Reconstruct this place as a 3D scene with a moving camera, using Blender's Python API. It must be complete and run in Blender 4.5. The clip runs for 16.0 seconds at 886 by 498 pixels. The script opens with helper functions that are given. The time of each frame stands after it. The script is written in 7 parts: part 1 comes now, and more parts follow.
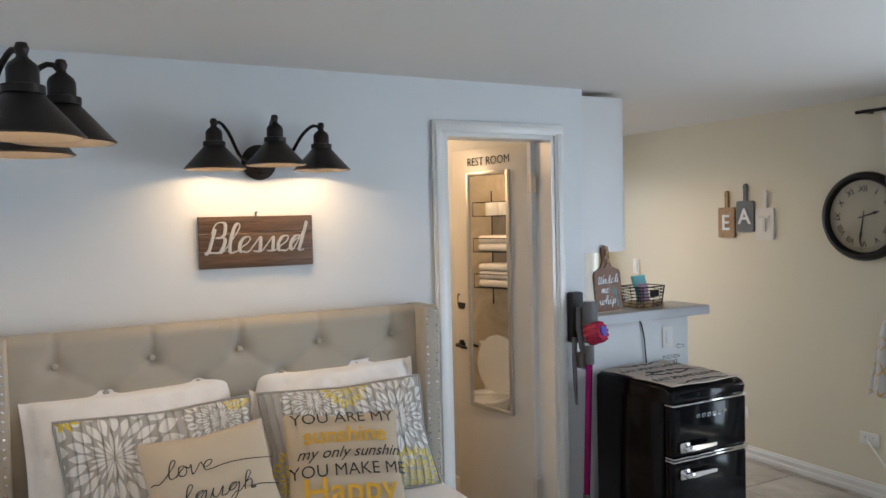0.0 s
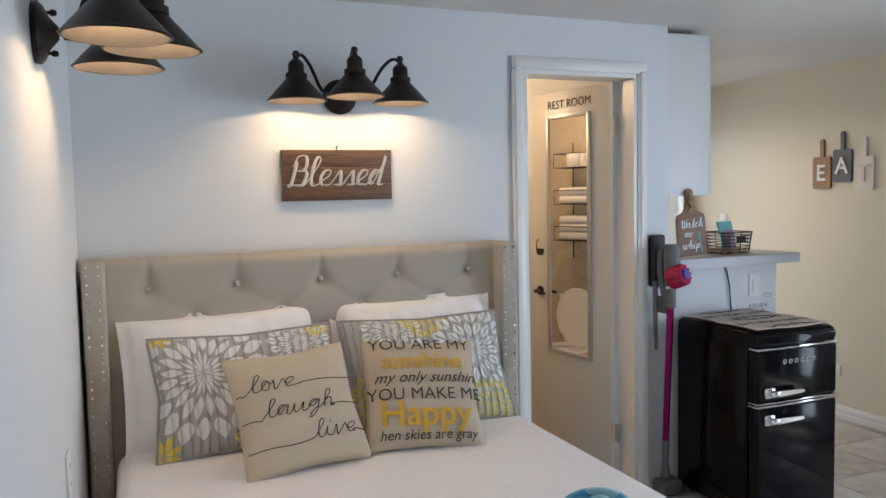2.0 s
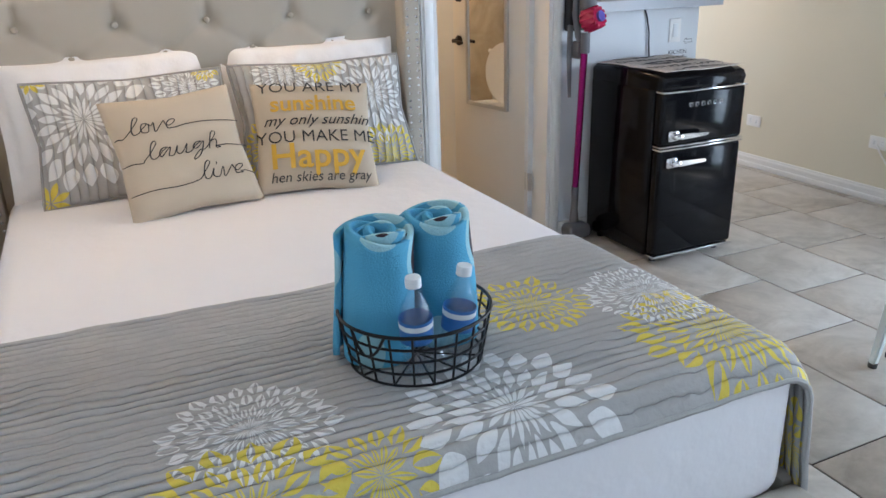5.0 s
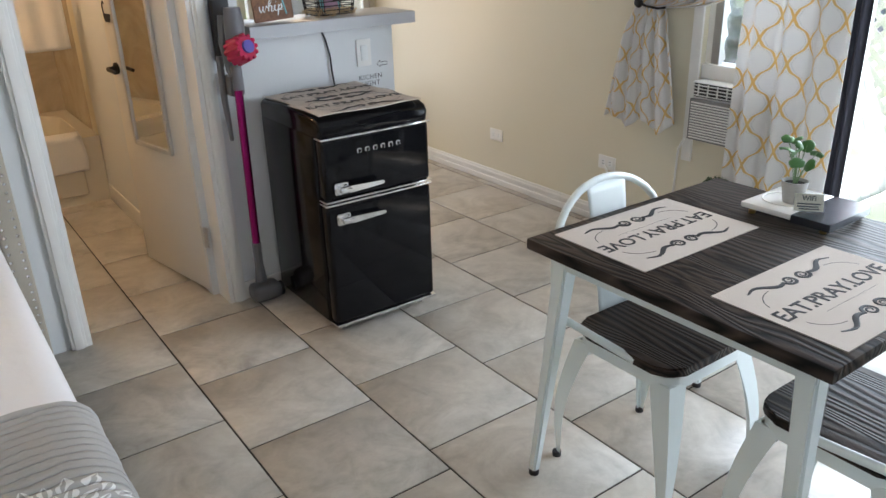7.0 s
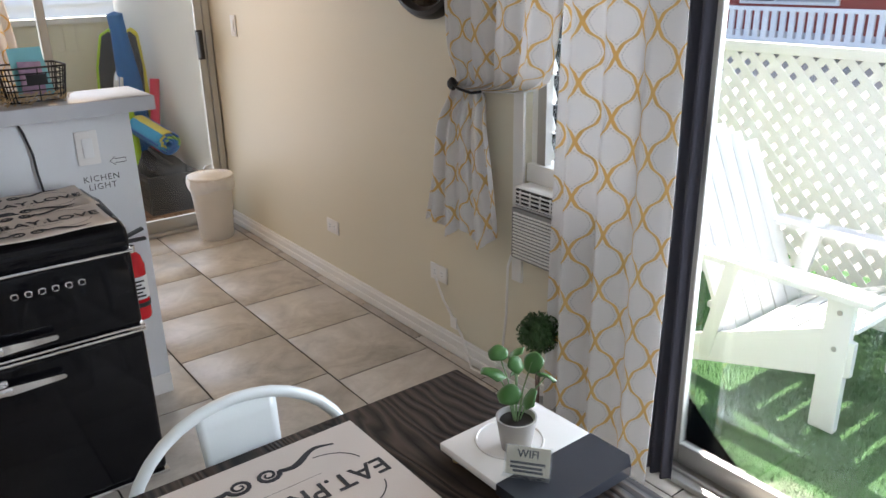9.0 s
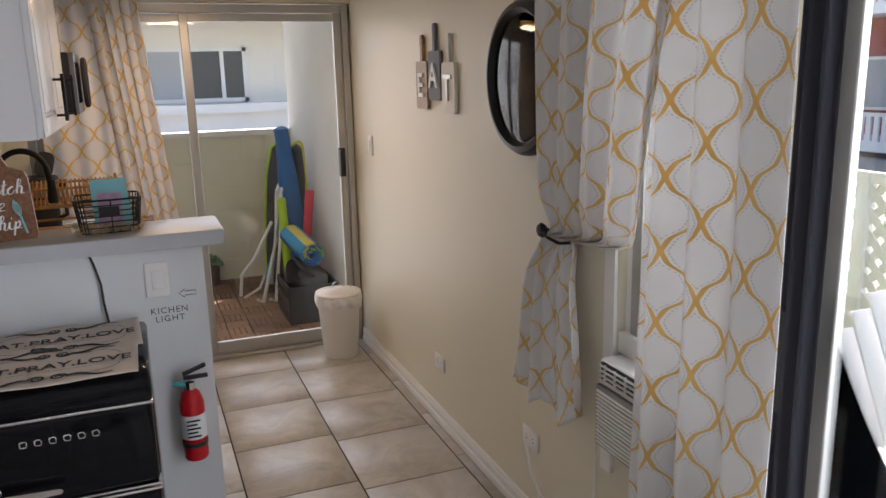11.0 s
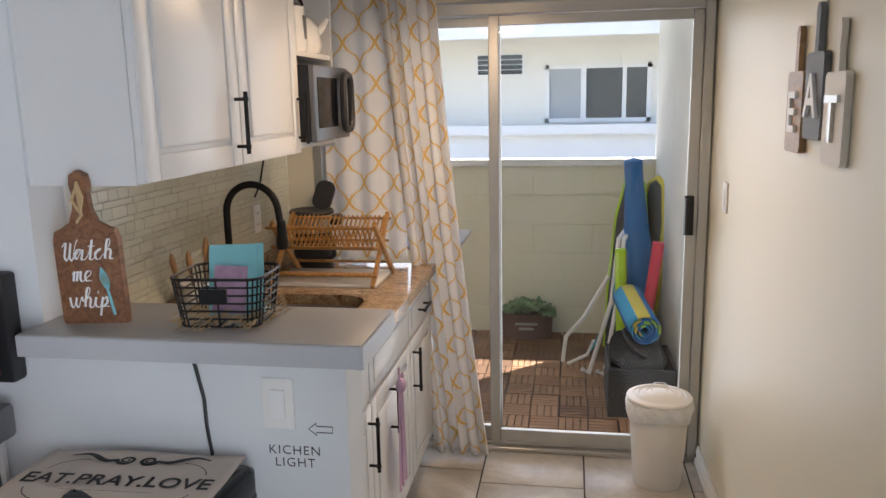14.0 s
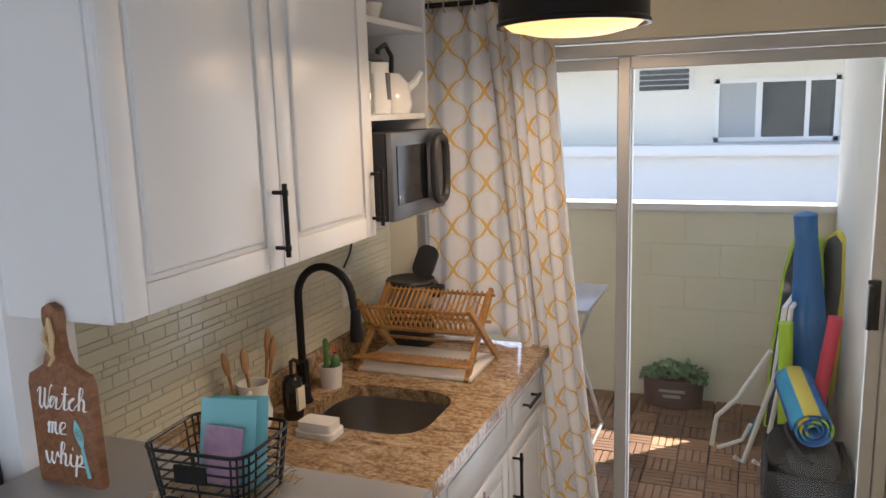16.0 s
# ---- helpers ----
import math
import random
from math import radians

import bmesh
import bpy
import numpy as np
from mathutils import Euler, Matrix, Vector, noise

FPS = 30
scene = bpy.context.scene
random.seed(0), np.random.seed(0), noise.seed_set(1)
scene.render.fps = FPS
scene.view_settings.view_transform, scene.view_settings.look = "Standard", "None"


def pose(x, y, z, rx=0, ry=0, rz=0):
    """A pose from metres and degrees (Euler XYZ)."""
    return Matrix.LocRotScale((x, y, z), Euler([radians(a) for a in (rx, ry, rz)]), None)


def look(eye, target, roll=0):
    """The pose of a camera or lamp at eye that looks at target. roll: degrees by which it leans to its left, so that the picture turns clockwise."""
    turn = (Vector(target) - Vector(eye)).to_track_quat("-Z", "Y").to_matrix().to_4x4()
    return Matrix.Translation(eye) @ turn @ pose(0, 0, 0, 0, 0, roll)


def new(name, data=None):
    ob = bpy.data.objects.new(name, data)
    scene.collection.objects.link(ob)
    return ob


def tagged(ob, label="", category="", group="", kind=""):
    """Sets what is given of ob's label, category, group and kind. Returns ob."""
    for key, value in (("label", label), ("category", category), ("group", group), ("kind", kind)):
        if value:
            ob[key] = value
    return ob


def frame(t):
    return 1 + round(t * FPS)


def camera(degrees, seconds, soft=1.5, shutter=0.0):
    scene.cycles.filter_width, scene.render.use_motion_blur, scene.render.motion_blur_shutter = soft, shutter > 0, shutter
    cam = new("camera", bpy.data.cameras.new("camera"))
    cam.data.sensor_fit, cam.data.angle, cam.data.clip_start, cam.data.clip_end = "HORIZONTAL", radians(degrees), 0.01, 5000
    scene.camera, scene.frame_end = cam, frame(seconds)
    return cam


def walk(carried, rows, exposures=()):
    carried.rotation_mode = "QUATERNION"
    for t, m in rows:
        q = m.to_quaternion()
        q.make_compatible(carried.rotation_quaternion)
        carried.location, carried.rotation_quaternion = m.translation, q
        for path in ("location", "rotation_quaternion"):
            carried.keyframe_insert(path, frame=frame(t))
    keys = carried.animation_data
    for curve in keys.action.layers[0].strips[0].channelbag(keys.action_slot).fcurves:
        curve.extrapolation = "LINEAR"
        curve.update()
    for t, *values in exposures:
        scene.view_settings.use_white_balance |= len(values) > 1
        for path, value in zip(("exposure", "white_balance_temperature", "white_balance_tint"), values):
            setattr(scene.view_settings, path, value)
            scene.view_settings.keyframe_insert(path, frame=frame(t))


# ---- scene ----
cam = camera(59.8, 16.0)
PATH = [
    (0, (0.073, -0.004, 1.639), (1.016, 1.757, 1.564), -1.4),
    (0.5, (0.057, 0.0, 1.627), (0.931, 1.798, 1.562), -1.5),
    (1, (0.055, 0.008, 1.614), (0.878, 1.829, 1.534), -1.3),
    (1.5, (0.064, 0.002, 1.549), (0.844, 1.841, 1.458), -1.4),
    (2, (0.082, -0.021, 1.482), (0.83, 1.828, 1.343), -1.2),
    (2.5, (0.083, -0.043, 1.409), (0.809, 1.808, 1.196), -1.4),
    (3, (0.079, -0.049, 1.381), (0.797, 1.789, 1.055), -1.2),
    (3.2, (0.079, -0.054, 1.365), (0.792, 1.778, 0.997), -1.3),
    (5.3, (0.436, -0.101, 1.348), (1.235, 1.578, 0.613), -2.1),
    (5.5, (0.541, -0.07, 1.366), (1.372, 1.588, 0.617), -2.0),
    (6, (0.788, -0.018, 1.423), (1.711, 1.582, 0.656), -2.0),
    (6.5, (1.07, 0.005, 1.458), (2.072, 1.553, 0.684), -2.1),
    (7, (1.345, 0.051, 1.488), (2.404, 1.561, 0.713), -1.8),
    (7.5, (1.648, 0.139, 1.513), (2.742, 1.626, 0.742), -1.6),
    (8, (1.944, 0.201, 1.521), (3.058, 1.676, 0.758), -1.4),
    (8.5, (2.239, 0.256, 1.526), (3.372, 1.73, 0.789), -1.0),
    (10.8, (3.001, 0.391, 1.619), (3.787, 2.171, 1.156), -1.4),
    (11, (3.042, 0.423, 1.623), (3.753, 2.239, 1.179), -1.4),
    (11.5, (3.143, 0.569, 1.634), (3.666, 2.456, 1.225), -1.4),
    (12, (3.299, 0.71, 1.631), (3.638, 2.641, 1.239), -1.3),
    (12.5, (3.457, 0.867, 1.648), (3.625, 2.822, 1.26), -1.2),
    (13, (3.554, 1.088, 1.646), (3.558, 3.051, 1.263), -1.2),
    (13.5, (3.607, 1.339, 1.659), (3.441, 3.295, 1.277), -1.2),
    (14, (3.675, 1.557, 1.621), (3.351, 3.494, 1.243), -1.1),
    (14.5, (3.718, 1.732, 1.602), (3.247, 3.64, 1.232), -1.3),
    (15, (3.722, 1.887, 1.646), (3.121, 3.756, 1.265), -1.4),
    (15.5, (3.719, 2.026, 1.72), (3.043, 3.873, 1.354), -1.5),
    (16, (3.774, 2.084, 1.803), (3.041, 3.911, 1.45), -1.7),
]
walk(cam, [(t, look(eye, target, roll)) for t, eye, target, roll in PATH],
     [(0.0, 1.85, 6000, 13), (3.0, 1.93, 5800, 13), (5.5, 2.4, 5650, 14), (7.0, 2.15, 6300, 14), (8.5, 1.98, 6400, 17), (11.0, 1.5, 6700, 22), (13.0, 1.88, 6500, 19), (16.0, 1.85, 6300, 19)])

# ---- light ----
SUN_TO = Vector((0.46, 0.44, 0.85)).normalized()
world = bpy.data.worlds.new("sky")
scene.world = world
world.use_nodes = True
sky = world.node_tree.nodes.new("ShaderNodeTexSky")
sky.sky_type, sky.sun_disc = "NISHITA", False
sky.sun_elevation, sky.sun_rotation = math.asin(SUN_TO.z), math.atan2(SUN_TO.x, SUN_TO.y)
world.node_tree.links.new(sky.outputs[0], world.node_tree.nodes["Background"].inputs[0])
world.node_tree.nodes["Background"].inputs[1].default_value = 0.15
sun = new("sun", bpy.data.lights.new("sun", "SUN"))
sun.data.energy, sun.data.angle, sun.data.color = 5.0, radians(0.5), (1.0, 0.95, 0.86)
sun.matrix_world = look(SUN_TO * 30, (0, 0, 0))


def area(name, eye, target, sx, sy, watts, colour):
    ob = new(name, bpy.data.lights.new(name, "AREA"))
    ob.data.shape, ob.data.size, ob.data.size_y, ob.data.energy, ob.data.color = "RECTANGLE", sx, sy, watts, colour
    ob.matrix_world = look(eye, target)
    return ob


def bulb(name, at, watts, colour, radius=0.025):
    ob = new(name, bpy.data.lights.new(name, "POINT"))
    ob.data.energy, ob.data.color, ob.data.shadow_soft_size = watts, colour, radius
    ob.location = at
    return ob


# daylight that comes in at the two glass doors and the louvre window
area("daylight_slider", (4.50, 0.58, 1.05), (0, 0.58, 0.9), 1.9, 1.9, 25, (0.80, 0.91, 1.0))
area("daylight_kitchen", (3.45, 5.12, 1.05), (3.45, 0, 0.9), 1.5, 1.9, 4.8, (0.90, 0.96, 1.0))
area("daylight_window", (4.48, 1.91, 1.45), (0, 1.91, 1.3), 0.5, 1.05, 2.6, (0.85, 0.93, 1.0))
WARM = (1.0, 0.74, 0.46)

# ---- materials ----
class Tree:
    def __init__(self, name):
        self.mat = bpy.data.materials.new(name)
        self.mat.use_nodes = True
        self.nt = self.mat.node_tree
        self.bsdf = self.nt.nodes["Principled BSDF"]

    def node(self, kind, **props):
        n = self.nt.nodes.new(kind)
        for k, v in props.items():
            setattr(n, k, v)
        return n

    def put(self, socket, value):
        if isinstance(value, bpy.types.NodeSocket):
            self.nt.links.new(value, socket)
        elif value is not None:
            socket.default_value = value

    def math(self, op, a, b=None, c=None):
        n = self.node("ShaderNodeMath", operation=op)
        for s, v in zip(n.inputs, (a, b, c)):
            self.put(s, v)
        return n.outputs[0]

    def mix(self, f, a, b):
        n = self.node("ShaderNodeMix", data_type="RGBA")
        for i, v in ((0, f), (6, a), (7, b)):
            self.put(n.inputs[i], (*v, 1) if isinstance(v, tuple) and len(v) == 3 else v)
        return n.outputs[2]

    def coord(self, which="Object"):
        return self.node("ShaderNodeTexCoord").outputs[which]

    def scaled(self, vec, s):
        n = self.node("ShaderNodeMapping")
        self.put(n.inputs[0], vec)
        n.inputs["Scale"].default_value = s if isinstance(s, tuple) else (s, s, s)
        return n.outputs[0]

    def noise(self, vec, scale, detail=4, rough=0.55, dist=0.0):
        n = self.node("ShaderNodeTexNoise")
        self.put(n.inputs["Vector"], vec)
        n.inputs["Scale"].default_value, n.inputs["Detail"].default_value = scale, detail
        n.inputs["Roughness"].default_value, n.inputs["Distortion"].default_value = rough, dist
        return n.outputs[0]

    def ramp(self, f, *stops):
        n = self.node("ShaderNodeValToRGB")
        self.put(n.inputs[0], f)
        e = n.color_ramp.elements
        while len(e) < len(stops):
            e.new(0.5)
        for el, (p, c) in zip(e, stops):
            el.position, el.color = p, (*c, 1) if isinstance(c, tuple) else (c, c, c, 1)
        return n.outputs[0]

    def split(self, vec):
        n = self.node("ShaderNodeSeparateXYZ")
        self.put(n.inputs[0], vec)
        return n.outputs

    def rand(self):
        return self.node("ShaderNodeObjectInfo").outputs["Random"]

    def bump(self, h, strength=0.3, dist=0.002):
        n = self.node("ShaderNodeBump")
        n.inputs["Strength"].default_value, n.inputs["Distance"].default_value = strength, dist
        self.put(n.inputs["Height"], h)
        self.put(self.bsdf.inputs["Normal"], n.outputs[0])

    def done(self, colour, rough=0.5, metal=0.0, **more):
        b = self.bsdf.inputs
        self.put(b["Base Color"], (*colour, 1) if isinstance(colour, tuple) and len(colour) == 3 else colour)
        self.put(b["Roughness"], rough)
        self.put(b["Metallic"], metal)
        for k, v in more.items():
            self.put(b[k.replace("_", " ")], v)
        return self.mat


def mul(c, k):
    return tuple(min(1.0, v * k) for v in c)


def plain(name, c, rough=0.5, metal=0.0, var=0.08, scale=6.0, bump=0.15, fine=180.0, dist=0.0006, rvar=0.1, **more):
    """A surface of one colour with soft stains, a fine grain in relief and uneven gloss."""
    t = Tree(name)
    v = t.coord()
    n = t.noise(v, scale, 5)
    g = t.noise(v, fine, 3)
    col = t.mix(n, mul(c, 1 - var), mul(c, 1 + var))
    if bump:
        t.bump(g, bump, dist)
    return t.done(col, t.math("MULTIPLY_ADD", n, rvar, max(0.02, rough - rvar / 2)), metal, **more)


def wood(name, dark, light, grain=(3.0, 60.0, 60.0), rough=0.45, bump=0.25, per_piece=0.0):
    t = Tree(name)
    v = t.coord()
    w = t.scaled(v, grain)
    n = t.noise(w, 1.0, 8, 0.62, 1.4)
    big = t.noise(v, 5.0, 3)
    f = t.math("ADD", t.math("MULTIPLY", n, 0.75), t.math("MULTIPLY", big, 0.25))
    if per_piece:
        f = t.math("ADD", f, t.math("MULTIPLY_ADD", t.rand(), per_piece, -per_piece / 2))
    col = t.ramp(f, (0.37, dark), (0.63, light))
    t.bump(n, bump, 0.0012)
    return t.done(col, t.math("MULTIPLY_ADD", n, 0.2, rough - 0.1))


def brushed_elm():
    """Dark brushed wood: wavy growth lines, deep and nearly black, in a brown-grey ground."""
    t = Tree("charred_elm")
    v = t.coord()
    drift = t.noise(t.scaled(v, (5.0, 0.9, 5.0)), 1.0, 3, 0.5, 0.6)
    fine = t.noise(t.scaled(v, (150.0, 6.0, 150.0)), 1.0, 4, 0.6)
    x, y, z = t.split(v)
    ph = t.math("ADD", t.math("MULTIPLY", x, 46.0), t.math("MULTIPLY", drift, 17.0))
    band = t.math("ABSOLUTE", t.math("SUBTRACT", t.math("MULTIPLY", t.math("FRACT", ph), 2.0), 1.0))
    f = t.math("ADD", t.math("MULTIPLY", band, 0.68), t.math("MULTIPLY", fine, 0.32))
    col = t.ramp(f, (0.20, (0.004, 0.0035, 0.0035)), (0.42, (0.020, 0.015, 0.012)), (0.80, (0.058, 0.041, 0.033)))
    t.bump(f, 0.9, 0.0018)
    return t.done(col, t.math("MULTIPLY_ADD", fine, 0.2, 0.36), Specular_IOR_Level=0.16)


def lattice_cloth():
    """White cotton with a printed ochre ogee trellis and a dotted grey inner line."""
    t = Tree("trellis_cotton")
    u, v, _ = t.split(t.coord("UV"))
    c = t.math("COSINE", t.math("MULTIPLY", v, 2 * math.pi))
    c3 = t.math("MULTIPLY", t.math("COSINE", t.math("MULTIPLY", v, 6 * math.pi)), -0.012)
    c5 = t.math("MULTIPLY", t.math("COSINE", t.math("MULTIPLY", v, 10 * math.pi)), 0.012)
    c = t.math("ADD", t.math("MULTIPLY", c, 0.238), t.math("ADD", c3, c5))

    def away(off, k):
        w = t.math("ADD", u, t.math("MULTIPLY_ADD", c, k, off))
        return t.math("ABSOLUTE", t.math("SUBTRACT", t.math("FRACT", w), 0.5))
    d = t.math("MINIMUM", away(0.5, -1.0), away(0.0, 1.0))
    line = t.math("LESS_THAN", d, 0.043)
    ring = t.math("LESS_THAN", t.math("ABSOLUTE", t.math("SUBTRACT", d, 0.105)), 0.012)
    dots = t.math("GREATER_THAN", t.math("SINE", t.math("MULTIPLY", v, 150.0)), -0.1)
    weave = t.noise(t.coord(), 900, 2)
    col = t.mix(t.math("MULTIPLY", ring, t.math("MULTIPLY", dots, 0.55)), (0.84, 0.83, 0.82), (0.42, 0.42, 0.43))
    col = t.mix(line, col, t.mix(weave, (0.74, 0.50, 0.17), (0.82, 0.60, 0.27)))
    t.bump(weave, 0.2, 0.0005)
    trans = t.node("ShaderNodeBsdfTranslucent")
    t.put(trans.inputs[0], col)
    mixs = t.node("ShaderNodeMixShader")
    t.done(col, 0.85)
    mixs.inputs[0].default_value = 0.32
    out = t.nt.nodes["Material Output"]
    t.nt.links.new(t.bsdf.outputs[0], mixs.inputs[1])
    t.nt.links.new(trans.outputs[0], mixs.inputs[2])
    t.nt.links.new(mixs.outputs[0], out.inputs[0])
    return t.mat


def flower(t, u, v, cx, cy, radius, petals, rings, fill=0.40, hollow=0.0):
    """Mask of a chrysanthemum: rings of pointed petals round (cx, cy)."""
    x, y = t.math("SUBTRACT", u, cx), t.math("SUBTRACT", v, cy)
    r = t.math("DIVIDE", t.math("SQRT", t.math("ADD", t.math("MULTIPLY", x, x), t.math("MULTIPLY", y, y))), radius)
    a = t.math("MULTIPLY", t.math("ARCTAN2", y, x), petals / (2 * math.pi))
    wob = t.math("MULTIPLY", t.math("SINE", t.math("MULTIPLY", a, 2.1)), 0.05)
    rr = t.math("MULTIPLY", t.math("ADD", r, wob), rings)
    ring = t.math("FLOOR", rr)
    q = t.math("FRACT", rr)
    p = t.math("ABSOLUTE", t.math("SUBTRACT", t.math("FRACT", t.math("MULTIPLY_ADD", ring, 0.5, a)), 0.5))
    edge = t.math("MULTIPLY", t.math("SINE", t.math("MULTIPLY", t.math("POWER", q, 0.8), math.pi)), fill)
    inside = t.math("LESS_THAN", p, edge)
    if hollow:
        inside = t.math("MULTIPLY", inside, t.math("GREATER_THAN", p, t.math("MULTIPLY", edge, hollow)))
    return t.math("MULTIPLY", inside, t.math("LESS_THAN", t.math("ADD", r, wob), 0.999))


def quilt_cloth(name, flowers, channel, along=False):
    """Grey quilted cotton with stitched channels and printed white and yellow flowers."""
    t = Tree(name)
    u, v, _ = t.split(t.coord("UV"))
    o = t.coord()
    w = t.noise(o, 14, 3)
    col = t.mix(w, (0.38, 0.37, 0.35), (0.47, 0.46, 0.435))
    for kind, cx, cy, r, n, k, hollow in flowers:
        m = flower(t, u, v, cx, cy, r, n, k, 0.42, hollow)
        col = t.mix(m, col, (0.78, 0.78, 0.76) if kind == "w" else (0.74, 0.60, 0.08))
    s = t.math("ABSOLUTE", t.math("SINE", t.math("MULTIPLY", t.math("MULTIPLY_ADD", w, 0.02, u if along else v), math.pi / channel)))
    s = t.math("POWER", s, 0.45)
    h = t.math("ADD", s, t.math("MULTIPLY", t.noise(o, 60, 3), 0.35))
    t.bump(h, 1.0, 0.008)
    return t.done(col, 0.85)


def floor_tile():
    t = Tree("stone_tile")
    g = t.node("ShaderNodeNewGeometry").outputs["Position"]
    r = t.rand()
    off = t.node("ShaderNodeVectorMath", operation="ADD")
    t.put(off.inputs[0], g)
    comb = t.node("ShaderNodeCombineXYZ")
    t.put(comb.inputs[0], t.math("MULTIPLY", r, 37.0))
    t.put(comb.inputs[1], t.math("MULTIPLY", r, 91.0))
    t.put(off.inputs[1], comb.outputs[0])
    v = off.outputs[0]
    a = t.noise(v, 4.5, 8, 0.6, 1.2)
    b = t.noise(v, 26, 5, 0.6, 0.6)
    f = t.math("ADD", t.math("MULTIPLY", a, 0.75), t.math("MULTIPLY", b, 0.25))
    f = t.math("ADD", f, t.math("MULTIPLY_ADD", r, 0.10, -0.05))
    col = t.ramp(f, (0.30, (0.31, 0.28, 0.24)), (0.52, (0.465, 0.43, 0.375)), (0.72, (0.60, 0.565, 0.505)))
    t.bump(f, 0.12, 0.002)
    return t.done(col, t.math("MULTIPLY_ADD", b, 0.22, 0.24))


def granite():
    t = Tree("brown_granite")
    v = t.coord()
    s = t.scaled(v, (1.0, 2.2, 1.0))
    a = t.noise(s, 9, 8, 0.7, 1.8)
    b = t.noise(v, 70, 6, 0.75)
    f = t.math("ADD", t.math("MULTIPLY", a, 0.55), t.math("MULTIPLY", b, 0.45))
    col = t.ramp(f, (0.33, (0.05, 0.035, 0.03)), (0.44, (0.22, 0.13, 0.07)), (0.54, (0.42, 0.30, 0.18)), (0.68, (0.62, 0.52, 0.38)))
    return t.done(col, 0.14)


def glass(name, tint=(0.96, 0.97, 0.96), dull=0.0, ior=1.45, even=0.0):
    """A thin pane: it lets the view through and mirrors a little, more at a slant."""
    t = Tree(name)
    tr = t.node("ShaderNodeBsdfTransparent")
    tr.inputs[0].default_value = (*tint, 1)
    gl = t.node("ShaderNodeBsdfGlossy")
    gl.inputs["Roughness"].default_value = dull
    fr = t.node("ShaderNodeFresnel")
    fr.inputs[0].default_value = ior
    m = t.node("ShaderNodeMixShader")
    m.inputs[0].default_value = even
    for i, s in (() if even else ((0, fr.outputs[0]),)) + ((1, tr.outputs[0]), (2, gl.outputs[0])):
        t.nt.links.new(s, m.inputs[i])
    t.nt.links.new(m.outputs[0], t.nt.nodes["Material Output"].inputs[0])
    return t.mat


def glow(name, c, strength):
    t = Tree(name)
    return t.done(c, 0.5, Emission_Color=(*c, 1), Emission_Strength=strength)


def block_paint():
    t = Tree("painted_block")
    v = t.coord()
    n = t.noise(v, 2.5, 5)
    f = t.noise(v, 90, 5, 0.7)
    t.bump(f, 0.5, 0.003)
    return t.done(t.mix(n, (0.76, 0.73, 0.56), (0.85, 0.83, 0.67)), 0.8)


def turf():
    t = Tree("artificial_turf")
    n = t.noise(t.coord(), 160, 4, 0.7)
    t.bump(n, 1.0, 0.01)
    return t.done(t.ramp(n, (0.3, (0.015, 0.07, 0.012)), (0.7, (0.07, 0.22, 0.04))), 0.8)


def mosaic():
    t = Tree("glazed_mosaic")
    r = t.rand()
    n = t.noise(t.coord(), 30, 4)
    col = t.mix(r, (0.60, 0.58, 0.44), (0.74, 0.73, 0.60))
    col = t.mix(n, col, (0.68, 0.67, 0.54))
    return t.done(col, 0.12)


def bath_tile():
    t = Tree("beige_bath_marble")
    v = t.coord()
    b = t.node("ShaderNodeTexBrick")
    t.put(b.inputs[0], t.scaled(v, 1.0))
    a = t.noise(v, 3.0, 8, 0.6, 2.0)
    return t.done(t.ramp(a, (0.3, (0.46, 0.39, 0.28)), (0.7, (0.62, 0.55, 0.43))), 0.25)


def towel_fish():
    t = Tree("printed_blue_towel")
    v = t.coord()
    vo = t.node("ShaderNodeTexVoronoi")
    t.put(vo.inputs["Vector"], t.scaled(v, (1, 1, 0.8)))
    vo.inputs["Scale"].default_value = 9.5
    d = vo.outputs["Distance"]
    n = t.noise(v, 260, 3)
    col = t.mix(t.noise(v, 7, 2), (0.07, 0.34, 0.56), (0.16, 0.48, 0.66))
    col = t.mix(t.math("LESS_THAN", d, 0.47), col, (0.36, 0.62, 0.68))
    col = t.mix(t.math("LESS_THAN", d, 0.33), col, (0.05, 0.035, 0.045))
    col = t.mix(t.math("LESS_THAN", d, 0.15), col, (0.55, 0.66, 0.70))
    t.bump(n, 0.8, 0.003)
    return t.done(col, 0.95)


def striped(name, cols, scale):
    t = Tree(name)
    x, y, z = t.split(t.coord("UV"))
    f = t.math("FRACT", t.math("MULTIPLY", x, scale))
    n = t.node("ShaderNodeValToRGB")
    n.color_ramp.interpolation = "CONSTANT"
    t.put(n.inputs[0], f)
    e = n.color_ramp.elements
    while len(e) < len(cols):
        e.new(0.5)
    for i, c in enumerate(cols):
        e[i].position, e[i].color = i / len(cols), (*c, 1)
    return t.done(n.outputs[0], 0.7)


